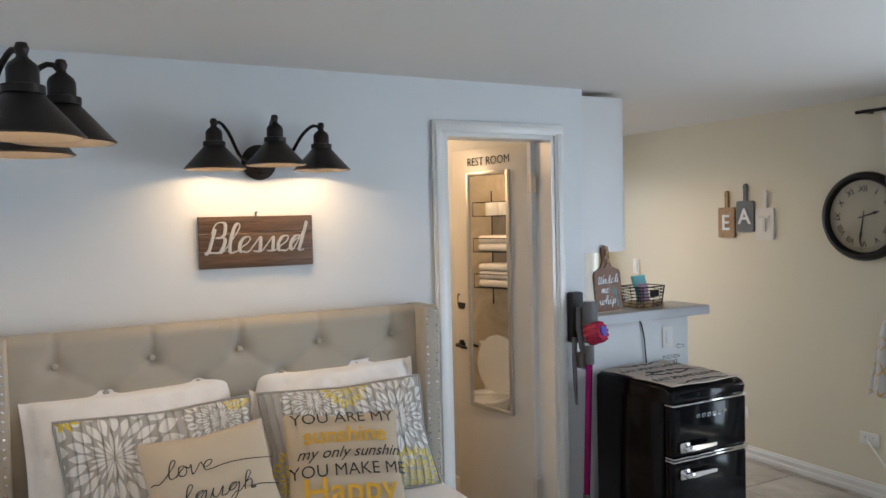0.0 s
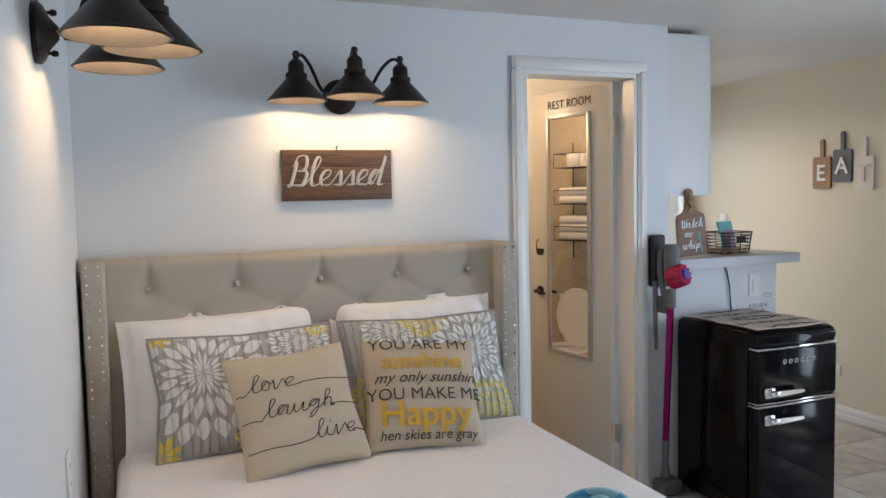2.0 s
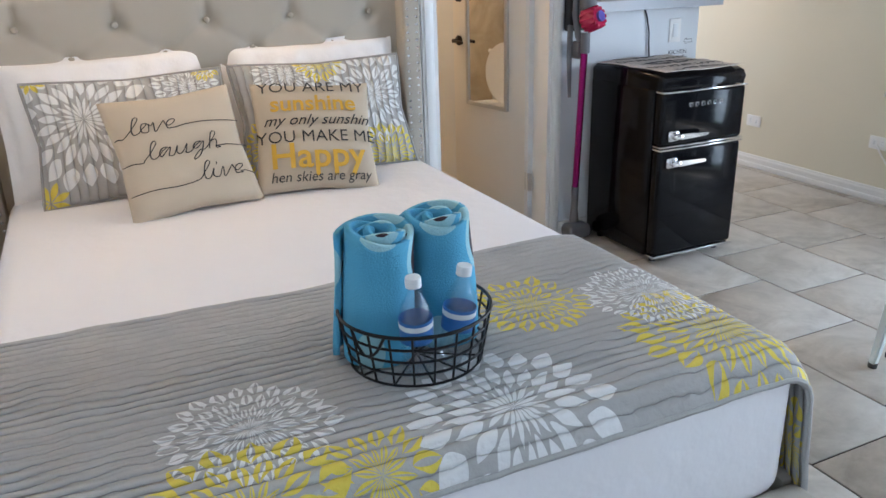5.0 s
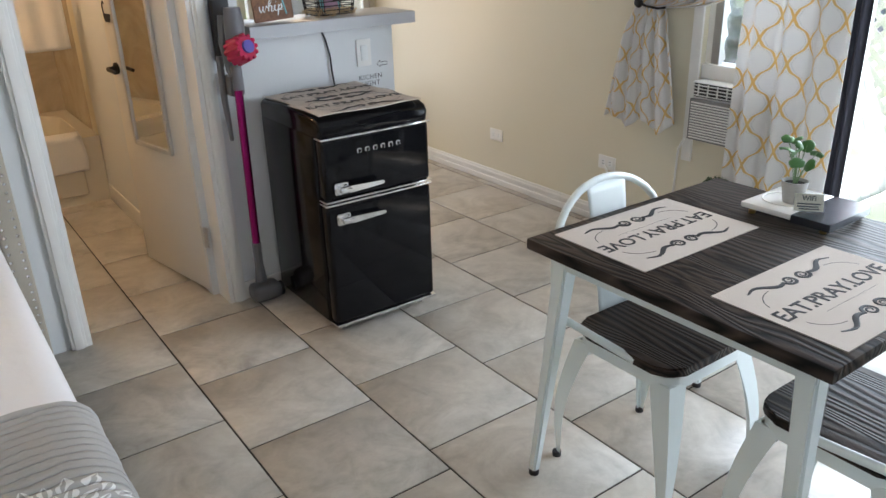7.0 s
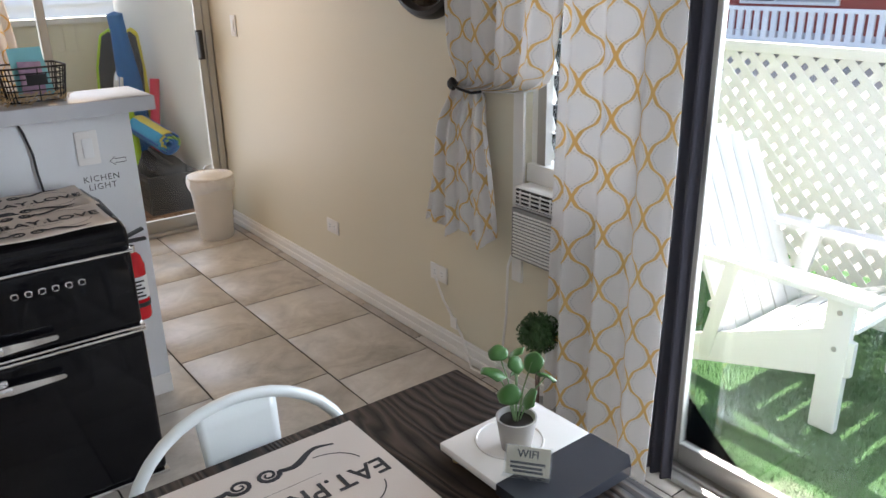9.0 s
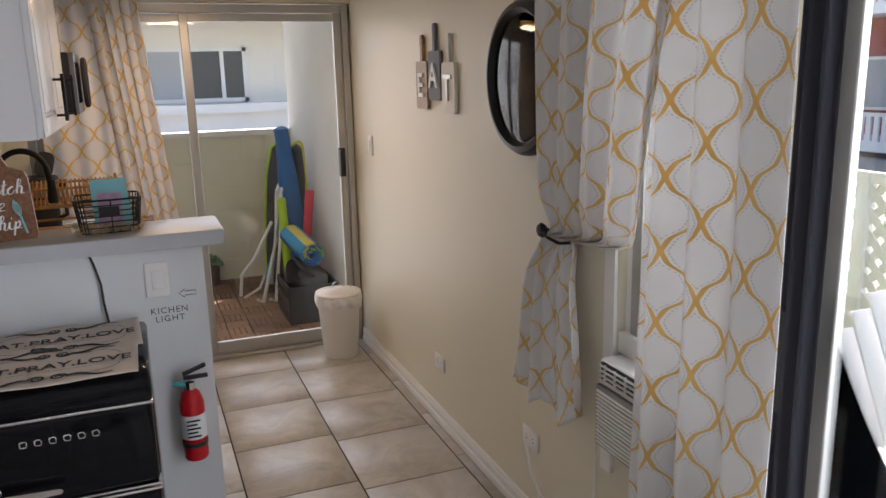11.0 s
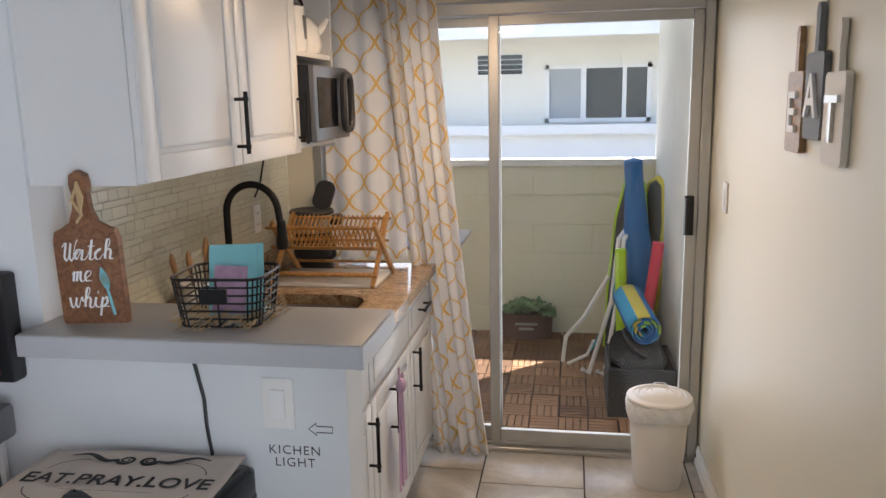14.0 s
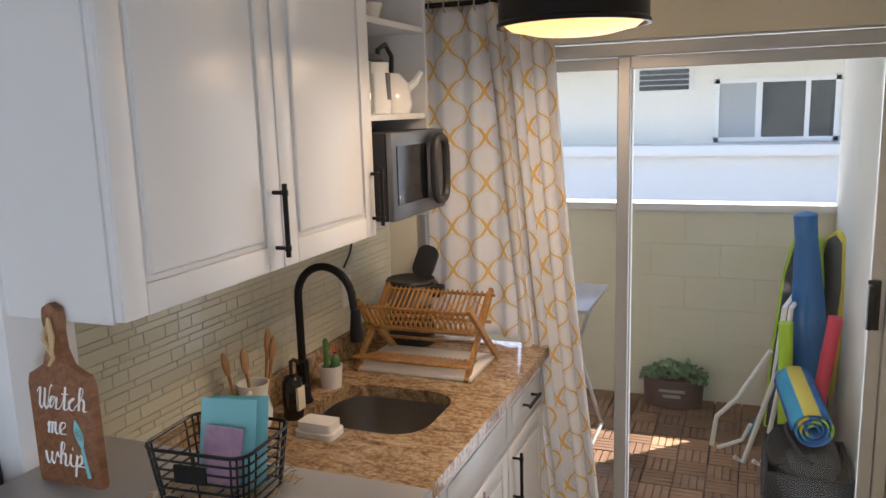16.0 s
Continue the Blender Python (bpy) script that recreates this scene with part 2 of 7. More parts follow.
WALL = plain("white_wall_paint", (0.70, 0.72, 0.73), 0.6, var=0.03, scale=1.5, bump=0.25, fine=70, dist=0.0015)
CREAM = plain("cream_wall_paint", (0.70, 0.65, 0.51), 0.42, var=0.03, scale=1.2, bump=0.25, fine=60, dist=0.0015)
CEIL = plain("ceiling_paint", (0.70, 0.68, 0.65), 0.8, var=0.03, scale=2, bump=0.3, fine=90, dist=0.002)
TRIM = plain("white_gloss_trim", (0.80, 0.79, 0.76), 0.3, var=0.04, scale=8)
DOORP = plain("white_door_paint", (0.76, 0.74, 0.69), 0.35, var=0.04, scale=5)
CABW = plain("white_lacquer", (0.69, 0.69, 0.685), 0.30, var=0.012, scale=3, bump=0.05, rvar=0.02)
BLACK = plain("black_iron", (0.018, 0.017, 0.017), 0.38, 0.6, var=0.25, scale=25)
BRONZE = plain("oil_rubbed_bronze", (0.030, 0.024, 0.021), 0.40, 0.7, var=0.3, scale=20)
BLACKP = plain("black_gloss_enamel", (0.004, 0.004, 0.005), 0.09, var=0.1, bump=0.02, rvar=0.04, Specular_IOR_Level=0.22)
BLACKM = plain("black_matt_plastic", (0.02, 0.02, 0.022), 0.5)
CHROME = plain("chrome", (0.82, 0.82, 0.83), 0.10, 1.0, var=0.03, bump=0, rvar=0.04)
SINKM = plain("satin_sink_steel", (0.30, 0.29, 0.28), 0.36, 1.0, var=0.12, scale=10)
STEEL = plain("brushed_steel", (0.40, 0.40, 0.40), 0.32, 1.0, var=0.1, scale=14)
ALU = plain("anodised_aluminium", (0.50, 0.49, 0.46), 0.40, 0.85, var=0.1, scale=9)
LINEN = plain("beige_upholstery_linen", (0.43, 0.39, 0.32), 0.9, var=0.06, scale=5, bump=0.5, fine=700, dist=0.001)
SHEET = plain("white_bed_linen", (0.86, 0.84, 0.84), 0.85, var=0.02, scale=3, bump=0.5, fine=16, dist=0.006)
PILLOWW = plain("white_pillow_cotton", (0.85, 0.84, 0.83), 0.85, var=0.03, scale=4, bump=0.6, fine=20, dist=0.008)
BURLAP = plain("beige_cushion_linen", (0.55, 0.46, 0.34), 0.9, var=0.06, scale=8, bump=0.5, fine=500, dist=0.001)
PIPING = plain("grey_piping_cotton", (0.34, 0.33, 0.31), 0.85)
INK = plain("black_print", (0.02, 0.02, 0.022), 0.7)
MUST = plain("mustard_print", (0.63, 0.37, 0.035), 0.8)
WHITEP = plain("white_letter_paint", (0.80, 0.81, 0.80), 0.55)
SIGNW = wood("stained_pine", (0.045, 0.025, 0.014), (0.15, 0.085, 0.045), (4, 60, 60))
BOARDW = wood("acacia_board", (0.13, 0.05, 0.022), (0.30, 0.14, 0.065), (50, 50, 5), 0.4)
BAMBOO = wood("bamboo", (0.30, 0.14, 0.035), (0.52, 0.29, 0.10), (30, 30, 30), 0.4)
SPOONW = wood("beech", (0.30, 0.15, 0.06), (0.50, 0.29, 0.13), (40, 40, 8), 0.5)
TABLEW = brushed_elm()
DECKW = wood("acacia_deck", (0.13, 0.065, 0.03), (0.34, 0.19, 0.10), (6, 50, 50), 0.6, 0.3, 0.35)
TILE = floor_tile()
GROUT = plain("dark_grout", (0.035, 0.029, 0.025), 0.95)
GRANITE = granite()
LAMIN = plain("grey_laminate", (0.36, 0.35, 0.34), 0.35, var=0.04, scale=30)
CLOTH = lattice_cloth()
LINER = plain("grey_blackout_cloth", (0.035, 0.035, 0.048), 0.9, var=0.1)
GLASS = glass("window_glass")
LOUVRE = glass("louvre_glass", (0.90, 0.95, 0.95), 0.1)
BOTTLE = glass("clear_plastic", (0.95, 0.97, 0.98), 0.05, even=0.10)
MIRROR = plain("mirror_silver", (0.86, 0.87, 0.86), 0.02, 1.0, var=0.0, bump=0, rvar=0.0)
SILVERF = plain("silver_frame", (0.62, 0.61, 0.58), 0.35, 0.6)
MAGENTA = plain("magenta_metal", (0.34, 0.008, 0.15), 0.22, 0.7, var=0.05)
REDP = plain("red_plastic", (0.42, 0.01, 0.06), 0.25)
GREYP = plain("grey_plastic", (0.13, 0.13, 0.14), 0.4)
PURPLE = plain("violet_filter", (0.10, 0.08, 0.36), 0.3)
EXTRED = plain("extinguisher_red", (0.55, 0.012, 0.02), 0.22, var=0.05)
TEAL = plain("teal_plastic", (0.03, 0.33, 0.38), 0.3)
MATF = plain("greige_placemat_weave", (0.57, 0.50, 0.44), 0.85, var=0.05, scale=9, bump=0.6, fine=600, dist=0.001)
CHAIRP = plain("white_powder_coat", (0.72, 0.78, 0.77), 0.30, 0.1, var=0.04)
CERAM = plain("white_glazed_ceramic", (0.80, 0.79, 0.76), 0.12, var=0.03, bump=0.05)
TUBW = plain("cream_bath_enamel", (0.74, 0.70, 0.60), 0.15, var=0.02, bump=0)
BATHT = bath_tile()
TERRY = plain("white_terry", (0.80, 0.79, 0.77), 0.95, var=0.04, bump=1.0, fine=240, dist=0.004)
FISH = towel_fish()
MOSAIC = mosaic()
MGROUT = plain("pale_grout", (0.62, 0.60, 0.52), 0.8)
BLOCK = block_paint()
BLOCKJ = plain("block_mortar", (0.76, 0.74, 0.58), 0.85)
TURF = turf()
LATT = plain("white_vinyl", (0.82, 0.82, 0.80), 0.4, var=0.03)
STUCCO = plain("pale_stucco", (0.78, 0.76, 0.68), 0.85, var=0.05, scale=1.2, bump=0.5, fine=40, dist=0.004)
STUCCOW = plain("white_stucco", (0.80, 0.80, 0.77), 0.85, var=0.04, scale=1.2, bump=0.4, fine=40, dist=0.004)
REDWALL = plain("red_stucco", (0.34, 0.07, 0.05), 0.85, var=0.08, scale=0.8)
ROOFM = plain("grey_roof_sheet", (0.62, 0.63, 0.63), 0.7, var=0.05, scale=2)
# unlit rooms behind the far windows are put into this dark colour
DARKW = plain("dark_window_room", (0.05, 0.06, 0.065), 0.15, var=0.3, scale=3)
CURTB = plain("grey_far_curtain", (0.38, 0.40, 0.40), 0.7, var=0.1)
LEAF = plain("leaf_green", (0.05, 0.16, 0.035), 0.35, var=0.35, scale=30)
LEAFD = plain("dark_boxwood", (0.025, 0.075, 0.015), 0.6, var=0.4, scale=40)
SUCC = plain("pale_succulent", (0.17, 0.29, 0.13), 0.5, var=0.35, scale=30)
SOIL = plain("potting_soil", (0.02, 0.015, 0.012), 0.95)
POTG = plain("grey_concrete_pot", (0.36, 0.35, 0.33), 0.8)
RUSTP = plain("weathered_brown_tin", (0.13, 0.075, 0.06), 0.6, var=0.4, scale=14)
MARBLE = plain("white_marble", (0.78, 0.77, 0.74), 0.15, var=0.05, scale=7, bump=0)
NAVY = plain("dark_slate_glaze", (0.03, 0.035, 0.045), 0.2)
BINW = plain("white_enamelled_tin", (0.78, 0.75, 0.70), 0.35, var=0.03)
BAGW = plain("white_bin_liner", (0.80, 0.79, 0.77), 0.3, bump=0.8, fine=30, dist=0.01)
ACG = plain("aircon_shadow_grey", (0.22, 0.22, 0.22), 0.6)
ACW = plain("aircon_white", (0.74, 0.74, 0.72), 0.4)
CLOCKF = plain("clock_face_paper", (0.56, 0.50, 0.40), 0.5, var=0.06)
GREYB = plain("grey_board", (0.13, 0.14, 0.15), 0.6)
WHITEB = plain("whitewashed_board", (0.72, 0.69, 0.62), 0.6, var=0.06)
TANB = wood("tan_board", (0.22, 0.12, 0.05), (0.42, 0.26, 0.12), (50, 50, 6))
BLUEC = plain("blue_canvas", (0.03, 0.16, 0.42), 0.7, var=0.15, bump=0.8, fine=20, dist=0.008)
CYANC = plain("cyan_canvas", (0.03, 0.42, 0.62), 0.7)
LIME = plain("lime_foam", (0.42, 0.66, 0.03), 0.6)
PINKF = plain("red_foam", (0.72, 0.06, 0.10), 0.6)
DARKBAG = plain("dark_mesh_bag", (0.03, 0.035, 0.04), 0.5, var=0.3, bump=0.8, fine=25, dist=0.01)
STRIPE = striped("striped_beach_mat", [(0.02, 0.14, 0.45), (0.03, 0.22, 0.52), (0.30, 0.55, 0.10), (0.02, 0.16, 0.46), (0.60, 0.50, 0.08), (0.03, 0.30, 0.50), (0.02, 0.12, 0.40)], 3.0)
LILAC = plain("lilac_towel", (0.52, 0.36, 0.50), 0.9, bump=0.8, fine=200, dist=0.003)
STRAW = plain("wood_wool", (0.55, 0.40, 0.22), 0.9)
CARD = plain("aqua_card", (0.20, 0.52, 0.56), 0.5)
CARDP = plain("printed_card", (0.40, 0.25, 0.36), 0.5, var=0.6, scale=40)
BLUEL = plain("blue_label", (0.04, 0.16, 0.44), 0.5)
PAPER = plain("cream_paper", (0.72, 0.65, 0.50), 0.6)
BULB = glow("lit_bulb", (1.0, 0.66, 0.34), 12.0)
DIFF = glow("lamp_diffuser", (1.0, 0.58, 0.22), 0.42)
LAMPIN = plain("lamp_shade_inside", (0.13, 0.115, 0.10), 0.5, 0.3)
CANLEAF = plain("cactus_green", (0.06, 0.18, 0.05), 0.5, var=0.3, scale=40)
AMBER = plain("dark_bottle", (0.012, 0.010, 0.010), 0.15)


# ---- mesh tools ----
def box(bm, x0, y0, z0, x1, y1, z1, bev=0.0, seg=2):
    r = bmesh.ops.create_cube(bm, size=1.0, matrix=Matrix.Translation(((x0 + x1) / 2, (y0 + y1) / 2, (z0 + z1) / 2)) @ Matrix.Diagonal((abs(x1 - x0), abs(y1 - y0), abs(z1 - z0), 1)))
    if bev:
        es = list({e for v in r["verts"] for e in v.link_edges})
        bmesh.ops.bevel(bm, geom=es, offset=bev, segments=seg, profile=0.5, affect="EDGES")
    return bm


def Box(*a, **k):
    return box(bmesh.new(), *a, **k)


def lathe(bm, prof, at=(0, 0, 0), seg=24, m=None):
    """A body turned round z from (radius, height) pairs, at a point or under a matrix."""
    m = m or Matrix.Translation(at)
    rings = []
    for r, z in prof:
        if r < 1e-5:
            rings.append([bm.verts.new(m @ Vector((0, 0, z)))])
        else:
            rings.append([bm.verts.new(m @ Vector((r * math.cos(2 * math.pi * i / seg), r * math.sin(2 * math.pi * i / seg), z))) for i in range(seg)])
    for a, b in zip(rings, rings[1:]):
        for i in range(seg):
            j = (i + 1) % seg
            if len(a) == 1 and len(b) == 1:
                break
            f = [a[0], b[i], b[j]] if len(a) == 1 else [a[i], a[j], b[0]] if len(b) == 1 else [a[i], a[j], b[j], b[i]]
            bm.faces.new(f)
    return bm


def Lathe(prof, at=(0, 0, 0), seg=24, m=None):
    return lathe(bmesh.new(), prof, at, seg, m)


def rod(bm, a, b, r, seg=10, r2=None):
    a, b = Vector(a), Vector(b)
    d = b - a
    m = Matrix.Translation(a) @ d.to_track_quat("Z", "Y").to_matrix().to_4x4()
    return lathe(bm, [(0, 0), (r, 0), (r if r2 is None else r2, d.length), (0, d.length)], seg=seg, m=m)


def tube(bm, pts, r, seg=8, closed=False):
    """A round bar along points; r may be one radius or one for each point."""
    pts = [Vector(p) for p in pts]
    n = len(pts)
    rad = r if isinstance(r, (list, tuple)) else [r] * n
    up = Vector((0.31, 0.17, 0.93))
    rings = []
    for i, p in enumerate(pts):
        d = (pts[(i + 1) % n] - pts[i - 1]) if closed or 0 < i < n - 1 else (pts[1] - pts[0] if i == 0 else pts[-1] - pts[-2])
        d.normalize()
        s = d.cross(up)
        if s.length < 1e-3:
            s = d.orthogonal()
        s.normalize()
        w = s.cross(d)
        up = w
        rings.append([bm.verts.new(p + rad[i] * (math.cos(2 * math.pi * k / seg) * s + math.sin(2 * math.pi * k / seg) * w)) for k in range(seg)])
    for i in range(n if closed else n - 1):
        a, b = rings[i], rings[(i + 1) % n]
        for k in range(seg):
            bm.faces.new([a[k], a[(k + 1) % seg], b[(k + 1) % seg], b[k]])
    if not closed:
        bm.faces.new(rings[0][::-1])
        bm.faces.new(rings[-1])
    return bm


def Tube(*a, **k):
    return tube(bmesh.new(), *a, **k)


def sheet(bm, nu, nv, f, uv=None):
    """A grid of (nu x nv) cells; f(u, v) gives the place, uv(u, v) the print's coordinates."""
    layer = bm.loops.layers.uv.verify()
    g = [[bm.verts.new(f(i / nu, j / nv)) for j in range(nv + 1)] for i in range(nu + 1)]
    for i in range(nu):
        for j in range(nv):
            q = [(i, j), (i + 1, j), (i + 1, j + 1), (i, j + 1)]
            face = bm.faces.new([g[a][b] for a, b in q])
            for lp, (a, b) in zip(face.loops, q):
                lp[layer].uv = uv(a / nu, b / nv) if uv else (a / nu, b / nv)
    return bm


def prism(bm, outline, z0, z1, m=None):
    """A flat outline (x, y) made solid between two heights."""
    m = m or Matrix()
    lo = [bm.verts.new(m @ Vector((x, y, z0))) for x, y in outline]
    hi = [bm.verts.new(m @ Vector((x, y, z1))) for x, y in outline]
    bm.faces.new(lo[::-1])
    bm.faces.new(hi)
    for i in range(len(lo)):
        j = (i + 1) % len(lo)
        bm.faces.new([lo[i], lo[j], hi[j], hi[i]])
    return bm


def rounded(w, h, r, n=5):
    """Outline of a rectangle with round corners, centred."""
    out = []
    for cx, cy, a0 in ((w / 2 - r, h / 2 - r, 0), (-w / 2 + r, h / 2 - r, 90), (-w / 2 + r, -h / 2 + r, 180), (w / 2 - r, -h / 2 + r, 270)):
        for k in range(n + 1):
            a = radians(a0 + 90 * k / n)
            out.append((cx + r * math.cos(a), cy + r * math.sin(a)))
    return out


def moved(bm, m):
    bmesh.ops.transform(bm, matrix=m, verts=bm.verts)
    return bm


def letters(body, size, shear=0.0, depth=0.001, width=0.0, align="CENTER", space=1.0):
    """The mesh of a line of text in its own plane (x right, y up)."""
    cu = bpy.data.curves.new("text", "FONT")
    cu.body, cu.size, cu.shear, cu.extrude, cu.offset = body, size, shear, depth, width
    cu.align_x, cu.align_y, cu.resolution_u, cu.space_character = align, "CENTER", 3, space
    ob = new("text", cu)
    me = bpy.data.meshes.new_from_object(ob.evaluated_get(bpy.context.evaluated_depsgraph_get()))
    bm = bmesh.new()
    bm.from_mesh(me)
    bpy.data.objects.remove(ob)
    bpy.data.curves.remove(cu)
    bpy.data.meshes.remove(me)
    return bm


# joined handwriting: each glyph is a line of points, x then y in one digit each; 3 is the baseline, 6 the x-height
GLYPHS = {"l": "03 25 48 39 28 25 33 53", "e": "03 24 45 46 26 15 14 23 33 53", "o": "03 14 36 16 14 23 43 45 36 55", "v": "05 16 23 33 56 65", "a": "03 25 46 26 15 14 23 34 56 54 53 73",
          "u": "03 16 14 23 33 44 56 54 53 73", "g": "03 25 46 26 15 14 34 56 53 41 20 21 43 63", "h": "03 25 48 39 28 23 25 46 55 53 73", "i": "03 16 14 23 43", "s": "03 25 36 44 43 23 33 53",
          "d": "03 25 46 26 15 14 23 34 58 59 55 53 73", "t": "03 25 39 34 33 53", "c": "03 25 46 36 15 14 23 43 54", "m": "05 16 13 15 36 33 35 56 54 63 73", "w": "06 14 23 33 46 44 53 63 76 85",
          "p": "04 16 13 10 14 36 45 44 23 33 63", "W": "07 18 28 24 33 43 57 58 54 63 73 88 99 99", "B": "17 29 59 67 56 36 66 75 63 33 13 23 28 24 23 63 73"}
CROSS = {"t": "17 57", "i": "27 28"}


def smooth_line(pts, n=5):
    """Points of a rounded line through the given ones."""
    p = [Vector(q) for q in pts]
    p = [p[0] * 2 - p[1]] + p + [p[-1] * 2 - p[-2]]
    out = []
    for a, b, c, d in zip(p, p[1:], p[2:], p[3:]):
        for i in range(n):
            t = i / n
            out.append(0.5 * (2 * b + (c - a) * t + (2 * a - 5 * b + 4 * c - d) * t * t + (3 * b - a - 3 * c + d) * t ** 3))
    return out + [p[-2]]


def script(word, xh, pen, shear=0.25, before=(), after=(), thin=0.45, wide=0.66):
    """Handwritten word, centred on x, on the baseline y = 0; xh is the height of a small letter."""
    k = xh / 3
    line, extra, x = [], [], 0.0
    for ch in word:
        q = [(int(g[0]), int(g[1]) - 3) for g in GLYPHS[ch].split()]
        line += [(x + a, b) for a, b in (q if not line else q[1:])]
        if ch in CROSS:
            extra.append([(x + int(g[0]), int(g[1]) - 3) for g in CROSS[ch].split()])
        x += max(a for a, b in q) - (0.3 if ch in "ovw" else 0.0)
        if ch == "W":
            extra.append(line)
            line = []
            x -= 1.5
    half = x / 2

    def place(q):
        return [Vector(((a - half) * k * wide + shear * b * k, b * k, 0)) for a, b in q]
    bm = bmesh.new()
    runs = [[Vector((*b, 0)) for b in before] + place(line) + [Vector((*b, 0)) for b in after]] + [place(q) for q in extra]
    for r in runs:
        pts = smooth_line(r)
        rad = []
        for i in range(len(pts)):
            d = pts[min(i + 1, len(pts) - 1)] - pts[max(i - 1, 0)]
            rad.append(pen * (thin + (1 - thin) * max(0.0, -d.y / max(d.length, 1e-6)) * 1.3))
        tube(bm, pts, rad, 6)
    for v in bm.verts:
        v.co.z *= 0.3
    return bm


def mesh_of(name, bm, mat, sharp=38):
    me = bpy.data.meshes.new(name)
    bmesh.ops.recalc_face_normals(bm, faces=bm.faces)
    bm.to_mesh(me)
    bm.free()
    me.materials.append(mat)
    for p in me.polygons:
        p.use_smooth = True
    me.set_sharp_from_angle(angle=radians(sharp))
    return me


def part(name, bm, mat, parent=None, label="", sharp=38):
    ob = new(name, mesh_of(name, bm, mat, sharp))
    ob.parent = parent
    if label:
        ob["label"] = label
    return ob


def thing(name, label, category, at=(0, 0, 0), rz=0.0, group="", m=None):
    ob = new(name)
    ob.empty_display_size = 0.05
    ob.matrix_basis = m if m is not None else pose(*at, 0, 0, rz)
    return tagged(ob, label, category, group)


def solid(name, bm, mat, label, category, kind="", at=None, sharp=38):
    ob = part(name, bm, mat, None, sharp=sharp)
    if at is not None:
        ob.matrix_basis = at if isinstance(at, Matrix) else Matrix.Translation(at)
    return tagged(ob, label, category, kind=kind)


def thick(ob, t):
    mod = ob.modifiers.new("thickness", "SOLIDIFY")
    mod.thickness, mod.offset = t, 0.0
    return ob


# a wall's face turned towards -y, +x or -x: text and flat things made in x right, y up
def on_wall(x, y, z, rz=0.0):
    return pose(x, y, z, 90, 0, rz)

# ---- the setting ----
H = 2.27                       # ceiling
XW, XE, YN, YK, YS = -0.10, 4.26, 3.054, 4.92, -1.25
DX0, DX1, DH = 1.725, 2.325, 2.03   # rest room door opening
BX0, BY1 = 0.85, 5.84          # rest room: its far walls
KX = 2.40                      # kitchen's mosaic wall


def boxes(*rows):
    bm = bmesh.new()
    for r in rows:
        box(bm, *r)
    return bm


def wall(name, mat, label, *rows):
    return solid(name, boxes(*rows), mat, label, "wall", "structure")


wall("wall_north", WALL, "white painted bedroom wall with a doorway",
     (XW, YN, 0, DX0, YN + 0.12, H), (DX0, YN, DH, DX1, YN + 0.12, H), (DX1, YN, 0, 2.513, YN + 0.12, H))
wall("wall_west", WALL, "white painted wall beside the bed", (XW - 0.12, YS, 0, XW, YN + 0.12, H))
wall("wall_south", WALL, "plain white wall behind the bed's foot", (XW, YS - 0.12, 0, XE, YS, H))
WY0, WY1, SY0, SY1 = 1.64, 2.19, -0.45, 1.60
wall("wall_east", CREAM, "cream painted wall with a window and a glass door",
     (XE, WY1, 0, XE + 0.14, YK + 0.14, H), (XE, WY0, 0, XE + 0.14, WY1, 0.568), (XE, WY0, 2.02, XE + 0.14, WY1, H),
     (XE, SY1, 0, XE + 0.14, WY0, H), (XE, SY0, 2.04, XE + 0.14, SY1, H), (XE, YS - 0.12, 0, XE + 0.14, SY0, H))
wall("wall_kitchen_end", CREAM, "cream wall over the kitchen's glass door",
     (KX - 0.12, YK, 0, 2.52, YK + 0.14, H), (2.52, YK, 2.03, XE, YK + 0.14, H))
wall("wall_kitchen_west", WALL, "white kitchen wall behind the cabinets", (2.28, YN + 0.12, 0, KX, YK, H))
wall("wall_bath", BATHT, "beige marble tiled rest room walls",
     (BX0 - 0.1, YN + 0.12, 0, BX0, BY1, H), (BX0 - 0.1, BY1, 0, 2.40, BY1 + 0.1, H), (2.28, YK + 0.14, 0, 2.40, BY1, H))
wall("half_wall", WALL, "white half wall under the bar ledge", (2.513, YN, 0, 3.21, YN + 0.12, 1.10))
solid("ceiling", boxes((XW - 0.12, YS - 0.12, H, XE + 0.14, YK + 0.14, H + 0.12)), CEIL, "off-white painted ceiling", "ceiling", "structure")
solid("ceiling_bath", boxes((BX0 - 0.1, YK + 0.14, H, 2.40, BY1 + 0.1, H + 0.12)), CEIL, "off-white rest room ceiling", "ceiling", "structure")
base = solid("baseboard", bmesh.new(), TRIM, "white moulded baseboard", "baseboard", "structure")
bm = bmesh.new()
for y0, y1 in ((WY0, YK - 0.01),):
    box(bm, XE - 0.014, y0, 0, XE - 0.002, y1, 0.085, 0.003)
    box(bm, XE - 0.022, y0, 0, XE - 0.013, y1, 0.035, 0.004)
    box(bm, XE - 0.018, y0, 0.05, XE - 0.013, y1, 0.07, 0.002)
box(bm, 2.36, YN - 0.012, 0, 3.21, YN - 0.002, 0.08, 0.003)
box(bm, 2.27, 3.85, 0, 2.279, 4.89, 0.10, 0.003)
base.data = mesh_of("baseboard", bm, TRIM)
solid("ground", boxes((-60, -60, -0.30, 60, 60, -0.12)), plain("bare_ground", (0.30, 0.28, 0.24), 0.9), "pale bare ground round the house", "ground", "structure")
wall("lanai_side_wall", STUCCO, "pale yellow stucco side wall of the lanai", (4.235, YK + 0.14, -0.1, 4.40, 6.90, 2.5))
